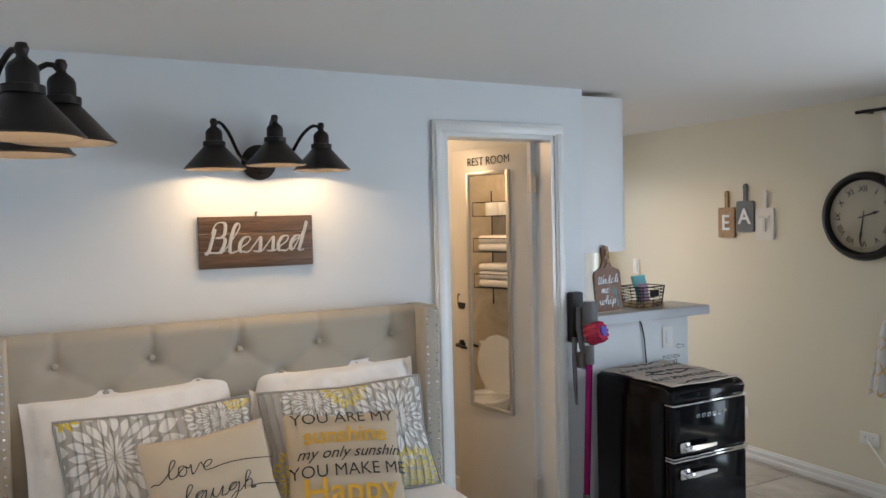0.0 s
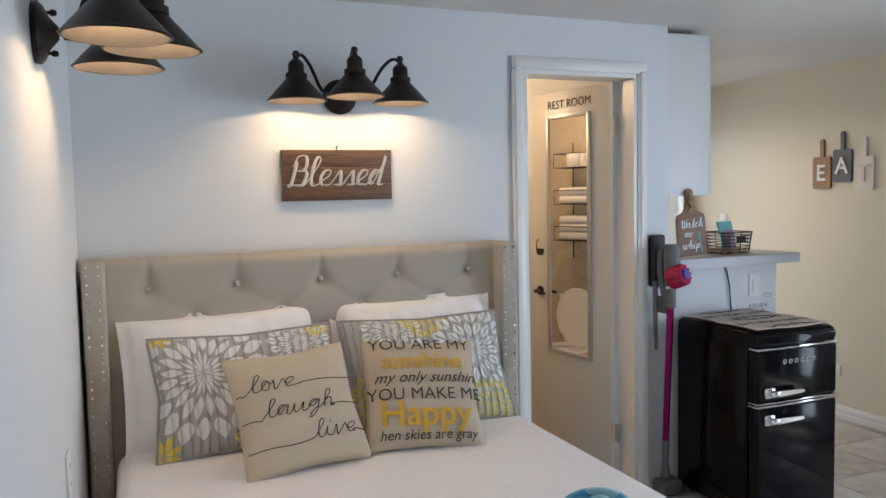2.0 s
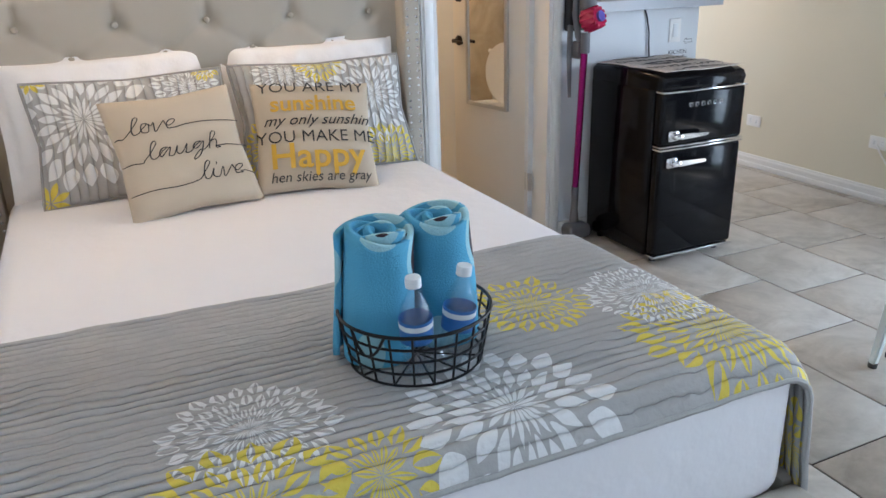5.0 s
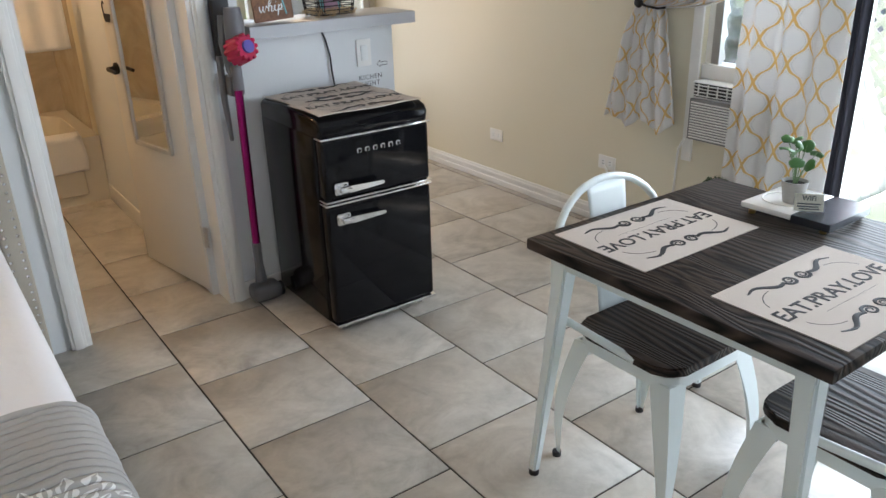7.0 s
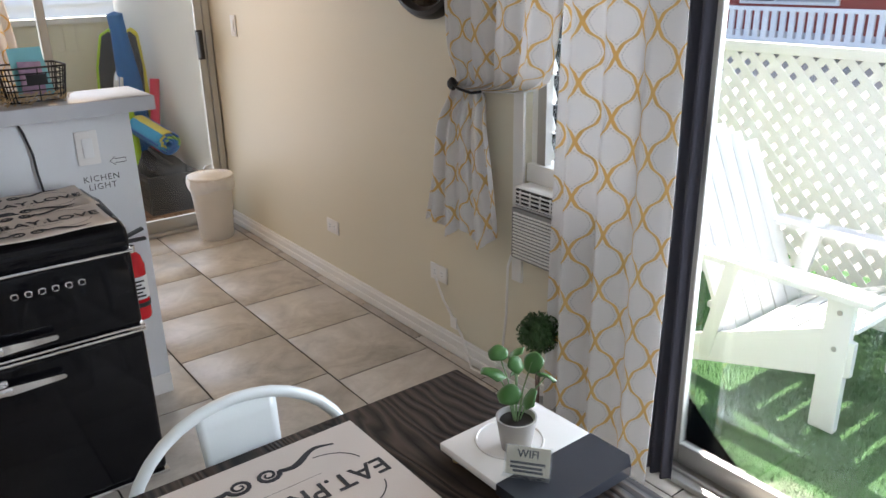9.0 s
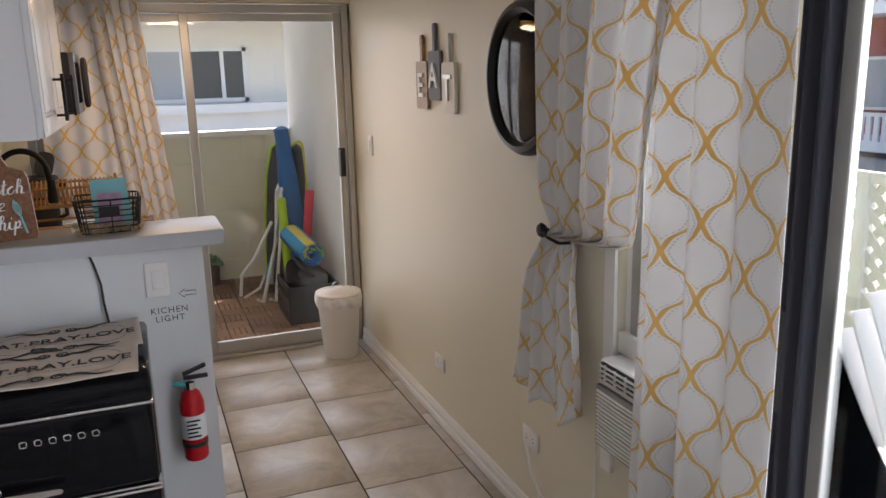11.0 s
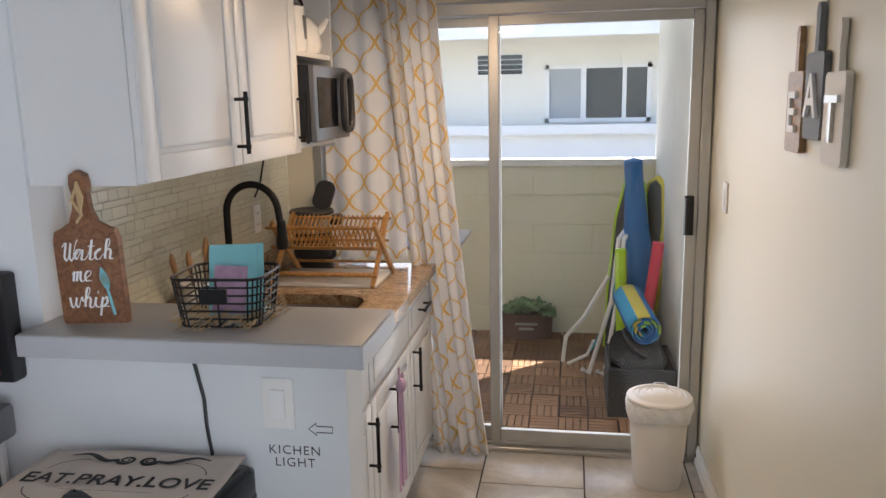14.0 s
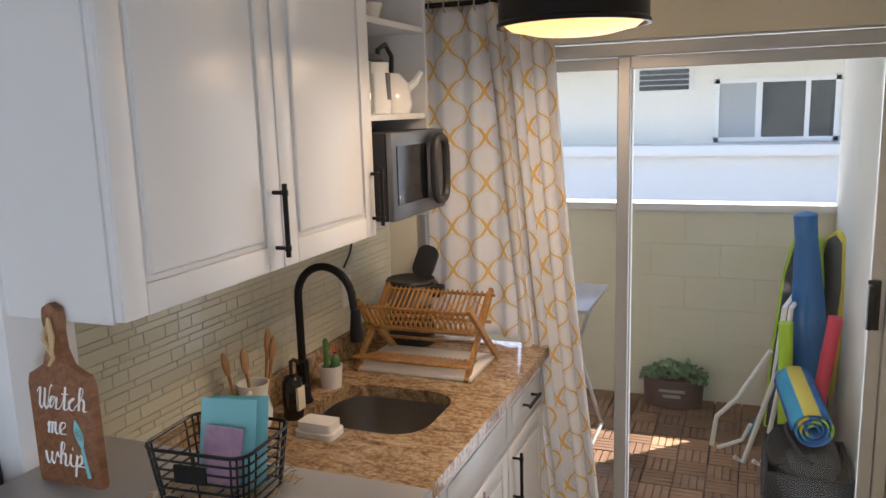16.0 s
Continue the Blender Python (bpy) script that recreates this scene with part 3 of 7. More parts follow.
wall("lanai_left_wall", STUCCO, "pale stucco wall of the lanai", (1.2, YK + 0.14 + 0.9, -0.1, 1.35, 6.90, 2.5))
# unseen slab, added to shade the lanai; its edge bounds the sun patch
solid("lanai_roof", boxes((1.2, YK + 0.14, 2.5, 4.40, 7.25, 2.62)), STUCCOW, "unseen slab over the lanai, added for shade", "roof", "structure")
solid("lanai_slab", boxes((1.2, YK + 0.14, -0.12, 4.24, 6.87, -0.03)), plain("concrete_slab", (0.22, 0.21, 0.19), 0.9), "concrete slab under the deck tiles", "floor", "structure")

# unseen overhang, added to keep the sun off the floor inside
solid("eave", boxes((XE + 0.14, YS - 0.12, H + 0.02, 5.35, YK + 0.14, H + 0.12)), CEIL, "unseen roof overhang along the yard, added for shade", "roof", "structure")

# door casing and jambs of the rest room
trim = solid("trim", bmesh.new(), TRIM, "white moulded door casing", "trim", "structure")
bm = bmesh.new()
for a, b in ((DX0 - 0.062, DX0 - 0.004), (DX1 + 0.004, DX1 + 0.056)):
    box(bm, a, YN - 0.018, 0, b, YN - 0.002, DH + 0.002, 0.004)
    box(bm, a + 0.012, YN - 0.024, 0, b - 0.012, YN - 0.0185, DH + 0.012, 0.003)
box(bm, DX0 - 0.062, YN - 0.018, DH + 0.004, DX1 + 0.056, YN - 0.002, 2.086, 0.004)
box(bm, DX0 - 0.05, YN - 0.024, DH + 0.014, DX1 + 0.044, YN - 0.0185, 2.074, 0.003)
box(bm, DX0 - 0.003, YN - 0.010, 0, DX0 + 0.016, YN + 0.13, DH - 0.0165)
box(bm, DX1 - 0.016, YN - 0.010, 0, DX1 + 0.003, YN + 0.13, DH - 0.0165)
box(bm, DX0, YN - 0.01, DH - 0.016, DX1, YN + 0.13, DH + 0.003)
box(bm, 2.508, YN + 0.118, 1.152, 2.520, YN + 0.15, 1.47, 0.002)
trim.data = mesh_of("trim", bm, TRIM)


def slider(name, label, length, height, open_mid, m):
    """An aluminium sliding glass door: x along it, y through the wall."""
    d = thing(name, label, "glass door", m=m)
    d["kind"] = "structure"
    bm = bmesh.new()
    for r in ((0, -0.05, 0, 0.04, 0.05, height), (length - 0.04, -0.05, 0, length, 0.05, height), (0.04, -0.05, height - 0.045, length - 0.04, 0.05, height),
              (0.04, -0.06, 0, length - 0.04, 0.05, 0.022), (0.04, -0.028, 0.022, length - 0.04, -0.022, 0.036), (0.04, 0.012, 0.022, length - 0.04, 0.018, 0.036)):
        box(bm, *r, 0.003, 1)
    part("door_frame", bm, ALU, d, "grey aluminium frame and track")
    for a, b, y in ((0.04, open_mid + 0.03, 0.018), (open_mid - 0.02, length - 0.04, -0.02)):
        bm = bmesh.new()
        for r in ((a, y - 0.013, 0.036, a + 0.045, y + 0.013, height - 0.047), (b - 0.045, y - 0.013, 0.036, b, y + 0.013, height - 0.047),
                  (a + 0.045, y - 0.013, 0.036, b - 0.045, y + 0.013, 0.10), (a + 0.045, y - 0.013, height - 0.09, b - 0.045, y + 0.013, height - 0.047)):
            box(bm, *r, 0.003, 1)
        sash = part("sash", bm, ALU, d)
        pane = part("pane", Box(a + 0.04, y - 0.002, 0.09, b - 0.04, y + 0.002, height - 0.08), GLASS, sash)
        pane.visible_shadow = False
    return d


def door_pull(d, x, z, h):
    bm = Box(x - 0.02, -0.052, z - h / 2, x + 0.02, -0.034, z + h / 2, 0.004)
    box(bm, x - 0.022, -0.095, z - h / 2 + 0.01, x - 0.006, -0.05, z + h / 2 - 0.01, 0.004)
    box(bm, x - 0.012, -0.062, z - 0.02, x + 0.012, -0.05, z + 0.02, 0.003)
    part("door_handle", bm, BLACKM, d, "black plastic door pull")


kd = slider("door_1", "kitchen sliding glass door in grey aluminium", 1.73, 2.02, 0.82, pose(2.52, 4.98, 0))
door_pull(kd, 1.73 - 0.075, 1.12, 0.17)
sd = slider("door_2", "sliding glass door to the turf yard, grey aluminium", SY1 - SY0, 2.03, 1.0, pose(4.31, SY1, 0, 0, 0, -90))
door_pull(sd, 0.065, 1.03, 0.24)

# rest room door, standing open, with its long mirror
bd = thing("door_3", "open white rest room door with a long mirror", "door", m=pose(2.285, 3.178, 0.012, 0, 0, 100.2))
bd["kind"] = "structure"
part("door_leaf", Box(0, -0.034, 0, 0.62, 0, 2.005, 0.002), DOORP, bd)
bm = bmesh.new()
for z in (0.22, 1.75):
    rod(bm, (-0.008, 0.005, z), (-0.008, 0.005, z + 0.09), 0.007)
    box(bm, -0.03, -0.002, z, 0.022, 0.003, z + 0.09)
part("hinge", bm, SILVERF, bd, "painted steel hinges")
bm = bmesh.new()
for r in ((0.15, 0.001, 0.60, 0.172, 0.018, 1.88), (0.468, 0.001, 0.60, 0.49, 0.018, 1.88), (0.172, 0.001, 0.60, 0.468, 0.018, 0.622), (0.172, 0.001, 1.858, 0.468, 0.018, 1.88)):
    box(bm, *r, 0.004)
mf = part("mirror_frame", bm, SILVERF, bd, "narrow silver mirror frame")
part("mirror", Box(0.172, 0.002, 0.622, 0.468, 0.010, 1.858), MIRROR, mf, "clear mirror glass")
lv = Lathe([(0, 0), (0.026, 0), (0.026, 0.008), (0.012, 0.014), (0.010, 0.045), (0, 0.045)], m=pose(0.565, 0.0, 0.93, -90))
tube(lv, [(0.565, 0.042, 0.93), (0.53, 0.05, 0.93), (0.475, 0.05, 0.925)], 0.008)
lathe(lv, [(0, 0), (0.026, 0), (0.026, 0.008), (0.012, 0.014), (0.010, 0.045), (0, 0.045)], m=pose(0.565, -0.034, 0.93, 90))
part("door_handle", lv, BRONZE, bd, "dark bronze lever handle")
part("lettering", moved(letters("REST ROOM", 0.062, depth=0.0006, width=-0.0004), pose(0.32, 0.0022, 1.935, 90, 0, 180)), INK, bd, "black rest room lettering")
bm = bmesh.new()
prism(bm, [(-0.03, 0), (-0.036, 0.024), (0.036, 0.024), (0.03, 0), (0.02, -0.012), (-0.02, -0.012)], 0, 0.001, on_wall(0.565, 0.002, 1.14, 180))
tube(bm, [(0.595, 0.002, 1.165), (0.597, 0.002, 1.20), (0.585, 0.002, 1.215), (0.575, 0.002, 1.205)], 0.0025, 6)
part("decal", bm, INK, bd, "black bathtub decal")


# ---- bed ----
bed = thing("bed", "queen bed with beige tufted wingback headboard, white sheet", "bed", (0, 0, 0))
HB0, HB1, HZ = -0.085, 1.585, 1.28
bm = bmesh.new()
NB = [(0.13 + 0.317 * i, z) for z in (1.165, 0.93) for i in range(5)] + [(0.289 + 0.317 * i, 1.055) for i in range(4)]


def tuft(x, z):
    y = 2.945
    for bx, bz in NB:
        d = math.hypot(x - bx, z - bz)
        y += 0.022 * math.exp(-(d / 0.035) ** 2)
        if bz > 1.1 and z > bz:
            y += 0.010 * math.exp(-((x - bx) / 0.012) ** 2)
    for i, (ax, az) in enumerate(NB):
        for bx, bz in NB[i + 1:]:
            if 0.1 < math.hypot(ax - bx, az - bz) < 0.2:
                L = math.hypot(bx - ax, bz - az)
                s = ((x - ax) * (bx - ax) + (z - az) * (bz - az)) / L
                if 0 < s < L:
                    d = abs((x - ax) * (bz - az) - (z - az) * (bx - ax)) / L
                    y += 0.005 * math.exp(-(d / 0.008) ** 2)
    k = max(0, z - (HZ - 0.03)) / 0.03
    return y + 0.03 * k * k


sheet(bm, 150, 64, lambda u, v: Vector((HB0 + 0.05 + u * (HB1 - HB0 - 0.10), tuft(HB0 + 0.05 + u * (HB1 - HB0 - 0.10), 0.35 + v * (HZ - 0.35)), 0.35 + v * (HZ - 0.35))))
part("headboard_panel", bm, LINEN, bed, "deep-buttoned beige linen panel", 80)
part("headboard_back", Box(HB0 + 0.04, 2.977, 0.05, HB1 - 0.04, 3.045, HZ - 0.004, 0.012), LINEN, bed)
bm = bmesh.new()
lathe(bm, [(0, 0.008), (0.008, 0.006), (0.012, 0), (0.010, -0.006), (0, -0.006)], seg=12)
button = mesh_of("button", bm, LINEN)
for x, z in NB:
    b = new("button", button)
    b.parent, b.matrix_basis = bed, pose(x, 2.957, z, 90)
nail = mesh_of("nail", Lathe([(0, 0.005), (0.004, 0.0035), (0.0062, 0)], seg=8), CHROME)
for k, (a, b) in enumerate(((HB0, HB0 + 0.075), (HB1 - 0.075, HB1))):
    w = part("wing", Box(a, 2.865, 0.02, b, 3.045, HZ, 0.012, 3), LINEN, bed, "beige wing edged with silver nail heads")
    for c in (a + 0.018, b - 0.018):
        for i in range(36):
            n = new("nail", nail)
            n.parent, n.matrix_basis = w, pose(c, 2.8645, 0.20 + i * 0.0303, 90)
part("bed_frame", boxes((0.0, 0.75, 0.06, 1.53, 0.83, 0.30, 0.02, 3), (1.50, 0.83, 0.06, 1.55, 2.95, 0.30, 0.015), (-0.05, 0.83, 0.06, 0.0, 2.95, 0.30, 0.015), (0.0, 0.83, 0.2, 1.5, 2.95, 0.26)), LINEN, bed, "beige upholstered bed rails")
for x in (0.05, 1.46):
    part("leg", Lathe([(0, 0), (0.02, 0), (0.028, 0.08), (0, 0.08)], (x, 0.79, 0)), BLACKM, bed)
bm = box(bmesh.new(), 0.0, 0.815, 0.262, 1.505, 2.90, 0.615, 0.07, 6)
part("mattress", bm, SHEET, bed, "mattress under a smooth white sheet", 60)

QUILT = quilt_cloth("floral_quilt", [("w", 0.46, 0.22, 0.15, 24, 4, 0.3), ("y", 0.42, 0.02, 0.17, 16, 3, 0.3), ("y", 0.62, 0.03, 0.10, 14, 2, 0.3), ("w", 0.88, 0.08, 0.19, 22, 3, 0.0), ("y", 1.12, 0.42, 0.14, 16, 3, 0.35),
                                      ("y", 1.40, 0.14, 0.20, 20, 3, 0.35), ("w", 1.385, 0.345, 0.15, 28, 4, 0.35), ("w", 1.80, 0.35, 0.16, 26, 4, 0.3), ("y", 0.02, 0.1, 0.13, 18, 3, 0.3), ("y", 1.72, 0.05, 0.14, 18, 3, 0.3)], 0.026)


def drape(u, v):
    """The folded quilt: across the bed (u), from its foot edge to its inner edge (v), falling over both sides."""
    s = -0.16 + u * 2.02
    y = 0.812 + v * 0.76 + 0.012 * math.sin(9 * u + 1.2) * v
    R, x0, x1, z = 0.075, 0.0, 1.505, 0.622
    wob = 0.004 * noise.noise(Vector((s * 6, y * 6, 0))) + 0.003 * noise.noise(Vector((s * 17, y * 15, 3)))
    ch = v * 0.76 / 0.024 + 0.35 * noise.noise(Vector((s * 5, v * 4, 7)))
    wob += 0.0050 * abs(math.sin(ch * math.pi)) ** 0.6
    foot = max(0.0, 0.07 - v * 0.76) / 0.07
    z -= 0.055 * foot ** 2.2
    arc = R * math.pi / 2
    flat = x1 - R
    if s <= R:
        e = R - s
        p = (R - R * math.sin(min(e, arc) / R), z - R + R * math.cos(min(e, arc) / R) - max(0, e - arc))
        return Vector((p[0] - wob - 0.006, y, p[1] + wob))
    if s <= flat:
        return Vector((s, y, z + wob))
    e = s - flat
    a = min(e, arc) / R
    drop = max(0.0, e - arc)
    return Vector((flat + R * math.sin(a) + wob + 0.010 + drop * 0.12 * (1 + 0.6 * math.sin(y * 21)), y - drop * 0.06, z - R + R * math.cos(a) - drop))


bm = sheet(bmesh.new(), 120, 224, drape, lambda u, v: (-0.16 + u * 2.02, v * 0.76))
q = solid("quilt", bm, QUILT, "grey quilted throw with white and yellow flowers", "quilt", sharp=80)
thick(q, 0.010)
part("binding", Tube([drape(i / 80, 0.0) for i in range(81)], 0.0075, 8), QUILT, q, "bound foot edge of the quilt")
part("binding", Tube([drape(i / 80, 1.0) for i in range(81)], 0.0065, 8), QUILT, q, "bound inner edge of the quilt")
part("binding", Tube([drape(1.0, i / 60) for i in range(61)], 0.0065, 8), QUILT, q, "bound hanging edge of the quilt")


# ---- fridge ----
FX0, FX1, FY0, FY1 = 2.54, 3.012, 2.495, 3.02
fr = thing("fridge", "black retro two-door fridge with chrome trim", "fridge", (FX0, FY0, 0))
FW, FD = FX1 - FX0, FY1 - FY0
part("body", boxes((0.0, 0.062, 0.03, FW, FD, 0.80, 0.012, 3)), BLACKP, fr)
bm = bmesh.new()
prof = [(0.012, 0.795), (0.004, 0.83), (0.02, 0.855), (0.06, 0.867), (0.30, 0.872), (FD - 0.03, 0.868), (FD, 0.85), (FD, 0.795)]
prism(bm, [(y, z) for y, z in prof], 0, FW, Matrix(((0, 0, 1, 0), (1, 0, 0, 0), (0, 1, 0, 0), (0, 0, 0, 1))))
bmesh.ops.bevel(bm, geom=[e for e in bm.edges if abs(e.verts[0].co.x - e.verts[1].co.x) < 1e-4 and max(v.co.z for v in e.verts) > 0.8], offset=0.016, segments=3, profile=0.5, affect="EDGES")
part("top", bm, BLACKP, fr, "rounded black enamel top", 50)
for z0, z1 in ((0.555, 0.788), (0.045, 0.535)):
    d = part("fridge_door", Box(0.003, 0.0, z0, FW - 0.003, 0.06, z1, 0.016, 4), BLACKP, fr, "glossy black door", 50)
    zh = z0 + 0.045 if z0 > 0.5 else z1 - 0.055
    bm = Box(0.035, -0.016, zh - 0.024, 0.095, 0.001, zh + 0.024, 0.010, 3)
    box(bm, 0.05, -0.040, zh - 0.012, 0.10, -0.014, zh + 0.012, 0.008, 3)
    prism(bm, [(0.085, -0.013), (0.23, -0.007), (0.236, 0.0), (0.23, 0.007), (0.085, 0.013)], 0.020, 0.036, on_wall(0, 0, zh))
    part("handle", bm, CHROME, d, "chrome latch handle")
for z0, z1 in ((0.786, 0.794), (0.535, 0.543), (0.549, 0.556), (0.032, 0.044)):
    part("chrome_trim", Box(-0.001, -0.004, z0, FW + 0.001, 0.05, z1, 0.002), CHROME, fr, "chrome strip")
bm = bmesh.new()
for i in range(6):
    x = 0.155 + i * 0.034
    tube(bm, [(x + a, -0.001, 0.728 + b) for a, b in rounded(0.016, 0.015, 0.004, 2)], 0.0018, 5, True)
part("badge", bm, CHROME, fr, "small chrome badge")
for x in (0.05, FW - 0.05):
    part("foot", Lathe([(0, 0), (0.016, 0), (0.016, 0.03), (0, 0.03)], (x, 0.06, 0)), BLACKM, fr)
    part("foot", Lathe([(0, 0), (0.016, 0), (0.016, 0.03), (0, 0.03)], (x, FD - 0.06, 0)), BLACKM, fr)


# ---- placemats ----
def scroll(bm, x, y, s, flip):
    """A printed scroll ornament: two spirals with leaf tails."""
    for k in (-1, 1):
        pts = []
        for i in range(22):
            a = i / 21 * 3.4 * math.pi
            r = 0.014 * (1 - i / 26) * s
            pts.append((x + k * (0.017 * s) + k * r * math.cos(a), y + flip * r * math.sin(a) * 0.9, 0))
        tube(bm, pts, [0.0034 * s * (1 - i / 30) for i in range(22)], 5)
        pts = [(x + k * s * (0.03 + 0.075 * t), y + flip * s * (0.006 * math.sin(t * 7) - 0.012 * t), 0) for t in [j / 10 for j in range(11)]]
        tube(bm, pts, [0.0050 * s * (1 - abs(2 * j / 10 - 0.7) * 0.55) for j in range(11)], 5)


def placemat(at, rz, w=0.44, h=0.30, curl=0.0, twice=False):
    p = thing("placemat", "greige woven placemat printed with black lettering", "placemat", at, rz, "placemats")
    if not curl:
        bm = Box(-w / 2, -h / 2, 0.0005, w / 2, h / 2, 0.003, 0.0006, 1)
    else:
        bm = sheet(bmesh.new(), 24, 16, lambda u, v: Vector(((u - 0.5) * w, (v - 0.5) * h, 0.002 + curl * (0.006 * math.sin(u * 9 + v * 4) + 0.006) * (1 if 0.05 < u < 0.95 else 1.2))))
    mat = part("mat", bm, MATF, p)
    if curl:
        thick(mat, 0.002)
    z = 0.0036 + curl * 0.0145
    bm = moved(letters("EAT.PRAY.LOVE", 0.058, depth=0.0004, width=0.0006), Matrix.Translation((0, 0, z)))
    part("lettering", bm, INK, p, "black lettering")
    bm = bmesh.new()
    for f in (1, -1):
        scroll(bm, 0, f * 0.090, 1.5, -f)
        for k in (-1, 1):
            tube(bm, [(k * (0.10 + 0.075 * math.sin(t)), f * (0.03 + 0.057 * math.cos(t)), 0) for t in [0.1 + j / 8 * 1.3 for j in range(9)]], 0.0012, 4)
    box(bm, -0.1, -0.0402, -0.0004, 0.1, -0.0396, 0.0004)
    part("ornament", moved(bm, Matrix.Translation((0, 0, z)) @ Matrix.Diagonal((1, 1, 0.25, 1))), INK, p, "printed scroll ornament")
    return p


TX0, TX1, TY0, TY1, TZ = 2.575, 3.362, 0.61, 1.43, 0.74
placemat((2.862, 1.247, TZ), 180)
placemat((2.873, 0.778, TZ), 0)
placemat((FX0 + 0.235, 2.87, 0.868), 2, 0.44, 0.28, 0.5)
placemat((FX0 + 0.225, 2.63, 0.872), 0, 0.44, 0.26, 0.4)


# ---- table ----
tb = thing("table", "square dining table, dark grained top on white legs", "table", (TX0, TY0, 0))
TW, TD = TX1 - TX0, TY1 - TY0
part("tabletop", Box(0, 0, TZ - 0.03, TW, TD, TZ, 0.004), TABLEW, tb, "dark brushed wooden top")
part("apron", boxes((0.06, 0.05, TZ - 0.075, TW - 0.06, 0.075, TZ - 0.03), (0.06, TD - 0.075, TZ - 0.075, TW - 0.06, TD - 0.05, TZ - 0.03), (0.05, 0.05, TZ - 0.075, 0.075, TD - 0.05, TZ - 0.03), (TW - 0.075, 0.05, TZ - 0.075, TW - 0.05, TD - 0.05, TZ - 0.03)), CHAIRP, tb)
for x, y, sx, sy in ((0.075, 0.075, -1, -1), (TW - 0.075, 0.075, 1, -1), (0.075, TD - 0.075, -1, 1), (TW - 0.075, TD - 0.075, 1, 1)):
    bm = bmesh.new()
    top, low = Vector((x, y, TZ - 0.03)), Vector((x + sx * 0.055, y + sy * 0.05, 0.012))
    vs = []
    for p, w in ((low, 0.013), (top, 0.025)):
        vs.append([bm.verts.new(p + Vector((a * w, b * w, 0))) for a, b in ((-1, -1), (1, -1), (1, 1), (-1, 1))])
    bm.faces.new(vs[0][::-1]), bm.faces.new(vs[1])
    for i in range(4):
        bm.faces.new([vs[0][i], vs[0][(i + 1) % 4], vs[1][(i + 1) % 4], vs[1][i]])
    bmesh.ops.bevel(bm, geom=list(bm.edges), offset=0.006, segments=2, affect="EDGES")
    leg = part("leg", bm, CHAIRP, tb)
    part("foot", Lathe([(0, 0), (0.015, 0), (0.015, 0.014), (0, 0.014)], low - Vector((0, 0, 0.012))), BLACKM, leg)


# ---- chairs ----
def metal_chair(m):
    """Industrial metal chair with a wooden seat; it faces +y in its own frame."""
    c = thing("metal_chair", "white metal cafe chair with a dark wooden seat", "chair", m=m, group="chairs round the table")
    bm = bmesh.new()
    prism(bm, rounded(0.345, 0.345, 0.06), 0.432, 0.458)
    bmesh.ops.bevel(bm, geom=[e for e in bm.edges if abs(e.verts[0].co.z - e.verts[1].co.z) < 1e-4], offset=0.006, segments=2, affect="EDGES")
    part("seat", bm, TABLEW, c, "dark grained wooden seat")
    part("seat_frame", prism(bmesh.new(), rounded(0.335, 0.335, 0.06), 0.395, 0.430), CHAIRP, c)
    for sx in (-1, 1):
        for sy in (-1, 1):
            bm = bmesh.new()
            top, low = Vector((sx * 0.135, sy * 0.135, 0.41)), Vector((sx * 0.185, sy * 0.20, 0.012))
            n = 8
            rings = []
            for i in range(n + 1):
                s = i / n
                p = top.lerp(low, s) + Vector((sx * 0.020 * math.sin(s * math.pi), sy * 0.02 * math.sin(s * math.pi), 0))
                w = 0.052 * (1 - s) ** 0.8 + 0.013
                rings.append([bm.verts.new(p + Vector((a * w * sx * -1 if a else 0, 0, 0)) + Vector((0, b * w * sy * -1, 0)) + Vector((sx * 0.03 * (1 - s), sy * 0.03 * (1 - s), 0))) for a, b in ((0, 1), (0, 0), (1, 0), (0.85, 0.14), (0.14, 0.14), (0.14, 0.85))])
            for a, b in zip(rings, rings[1:]):
                for k in range(6):
                    bm.faces.new([a[k], a[(k + 1) % 6], b[(k + 1) % 6], b[k]])
            bm.faces.new(rings[0]), bm.faces.new(rings[-1])
            leg = part("leg", bm, CHAIRP, c)
            part("foot", Lathe([(0, 0), (0.013, 0), (0.013, 0.016), (0, 0.016)], (low.x, low.y, 0)), BLACKM, leg)
    for y in (-0.14, 0.14):
        part("stretcher", Tube([(-0.17, y, 0.37), (0, y * 0.7, 0.375), (0.17, y, 0.37)], 0.006), CHAIRP, c)
    pts = [(-0.165, 0.05, 0.44)] + [(-0.225 * math.cos(t * math.pi), -0.185 - 0.055 * math.sin(t * math.pi), 0.50 + 0.33 * math.sin(t * math.pi) ** 0.55) for t in [i / 20 for i in range(21)]] + [(0.165, 0.05, 0.44)]
    part("back_hoop", Tube(pts, 0.011, 10), CHAIRP, c, "bent white tube back")
    bm = bmesh.new()
    sheet(bm, 10, 12, lambda u, v: Vector(((u - 0.5) * (0.12 + 0.03 * v), -0.175 - 0.058 * v ** 1.2 + (0.006 if 0.25 < u < 0.75 and 0.15 < v < 0.75 else 0), 0.45 + v * 0.375)))
    thick(part("splat", bm, CHAIRP, c, "pressed white metal splat"), 0.003)
    return c


metal_chair(pose(2.89, 1.225, 0, 0, 0, 180))
metal_chair(pose(2.94, 0.69, 0, 0, 0, 0))

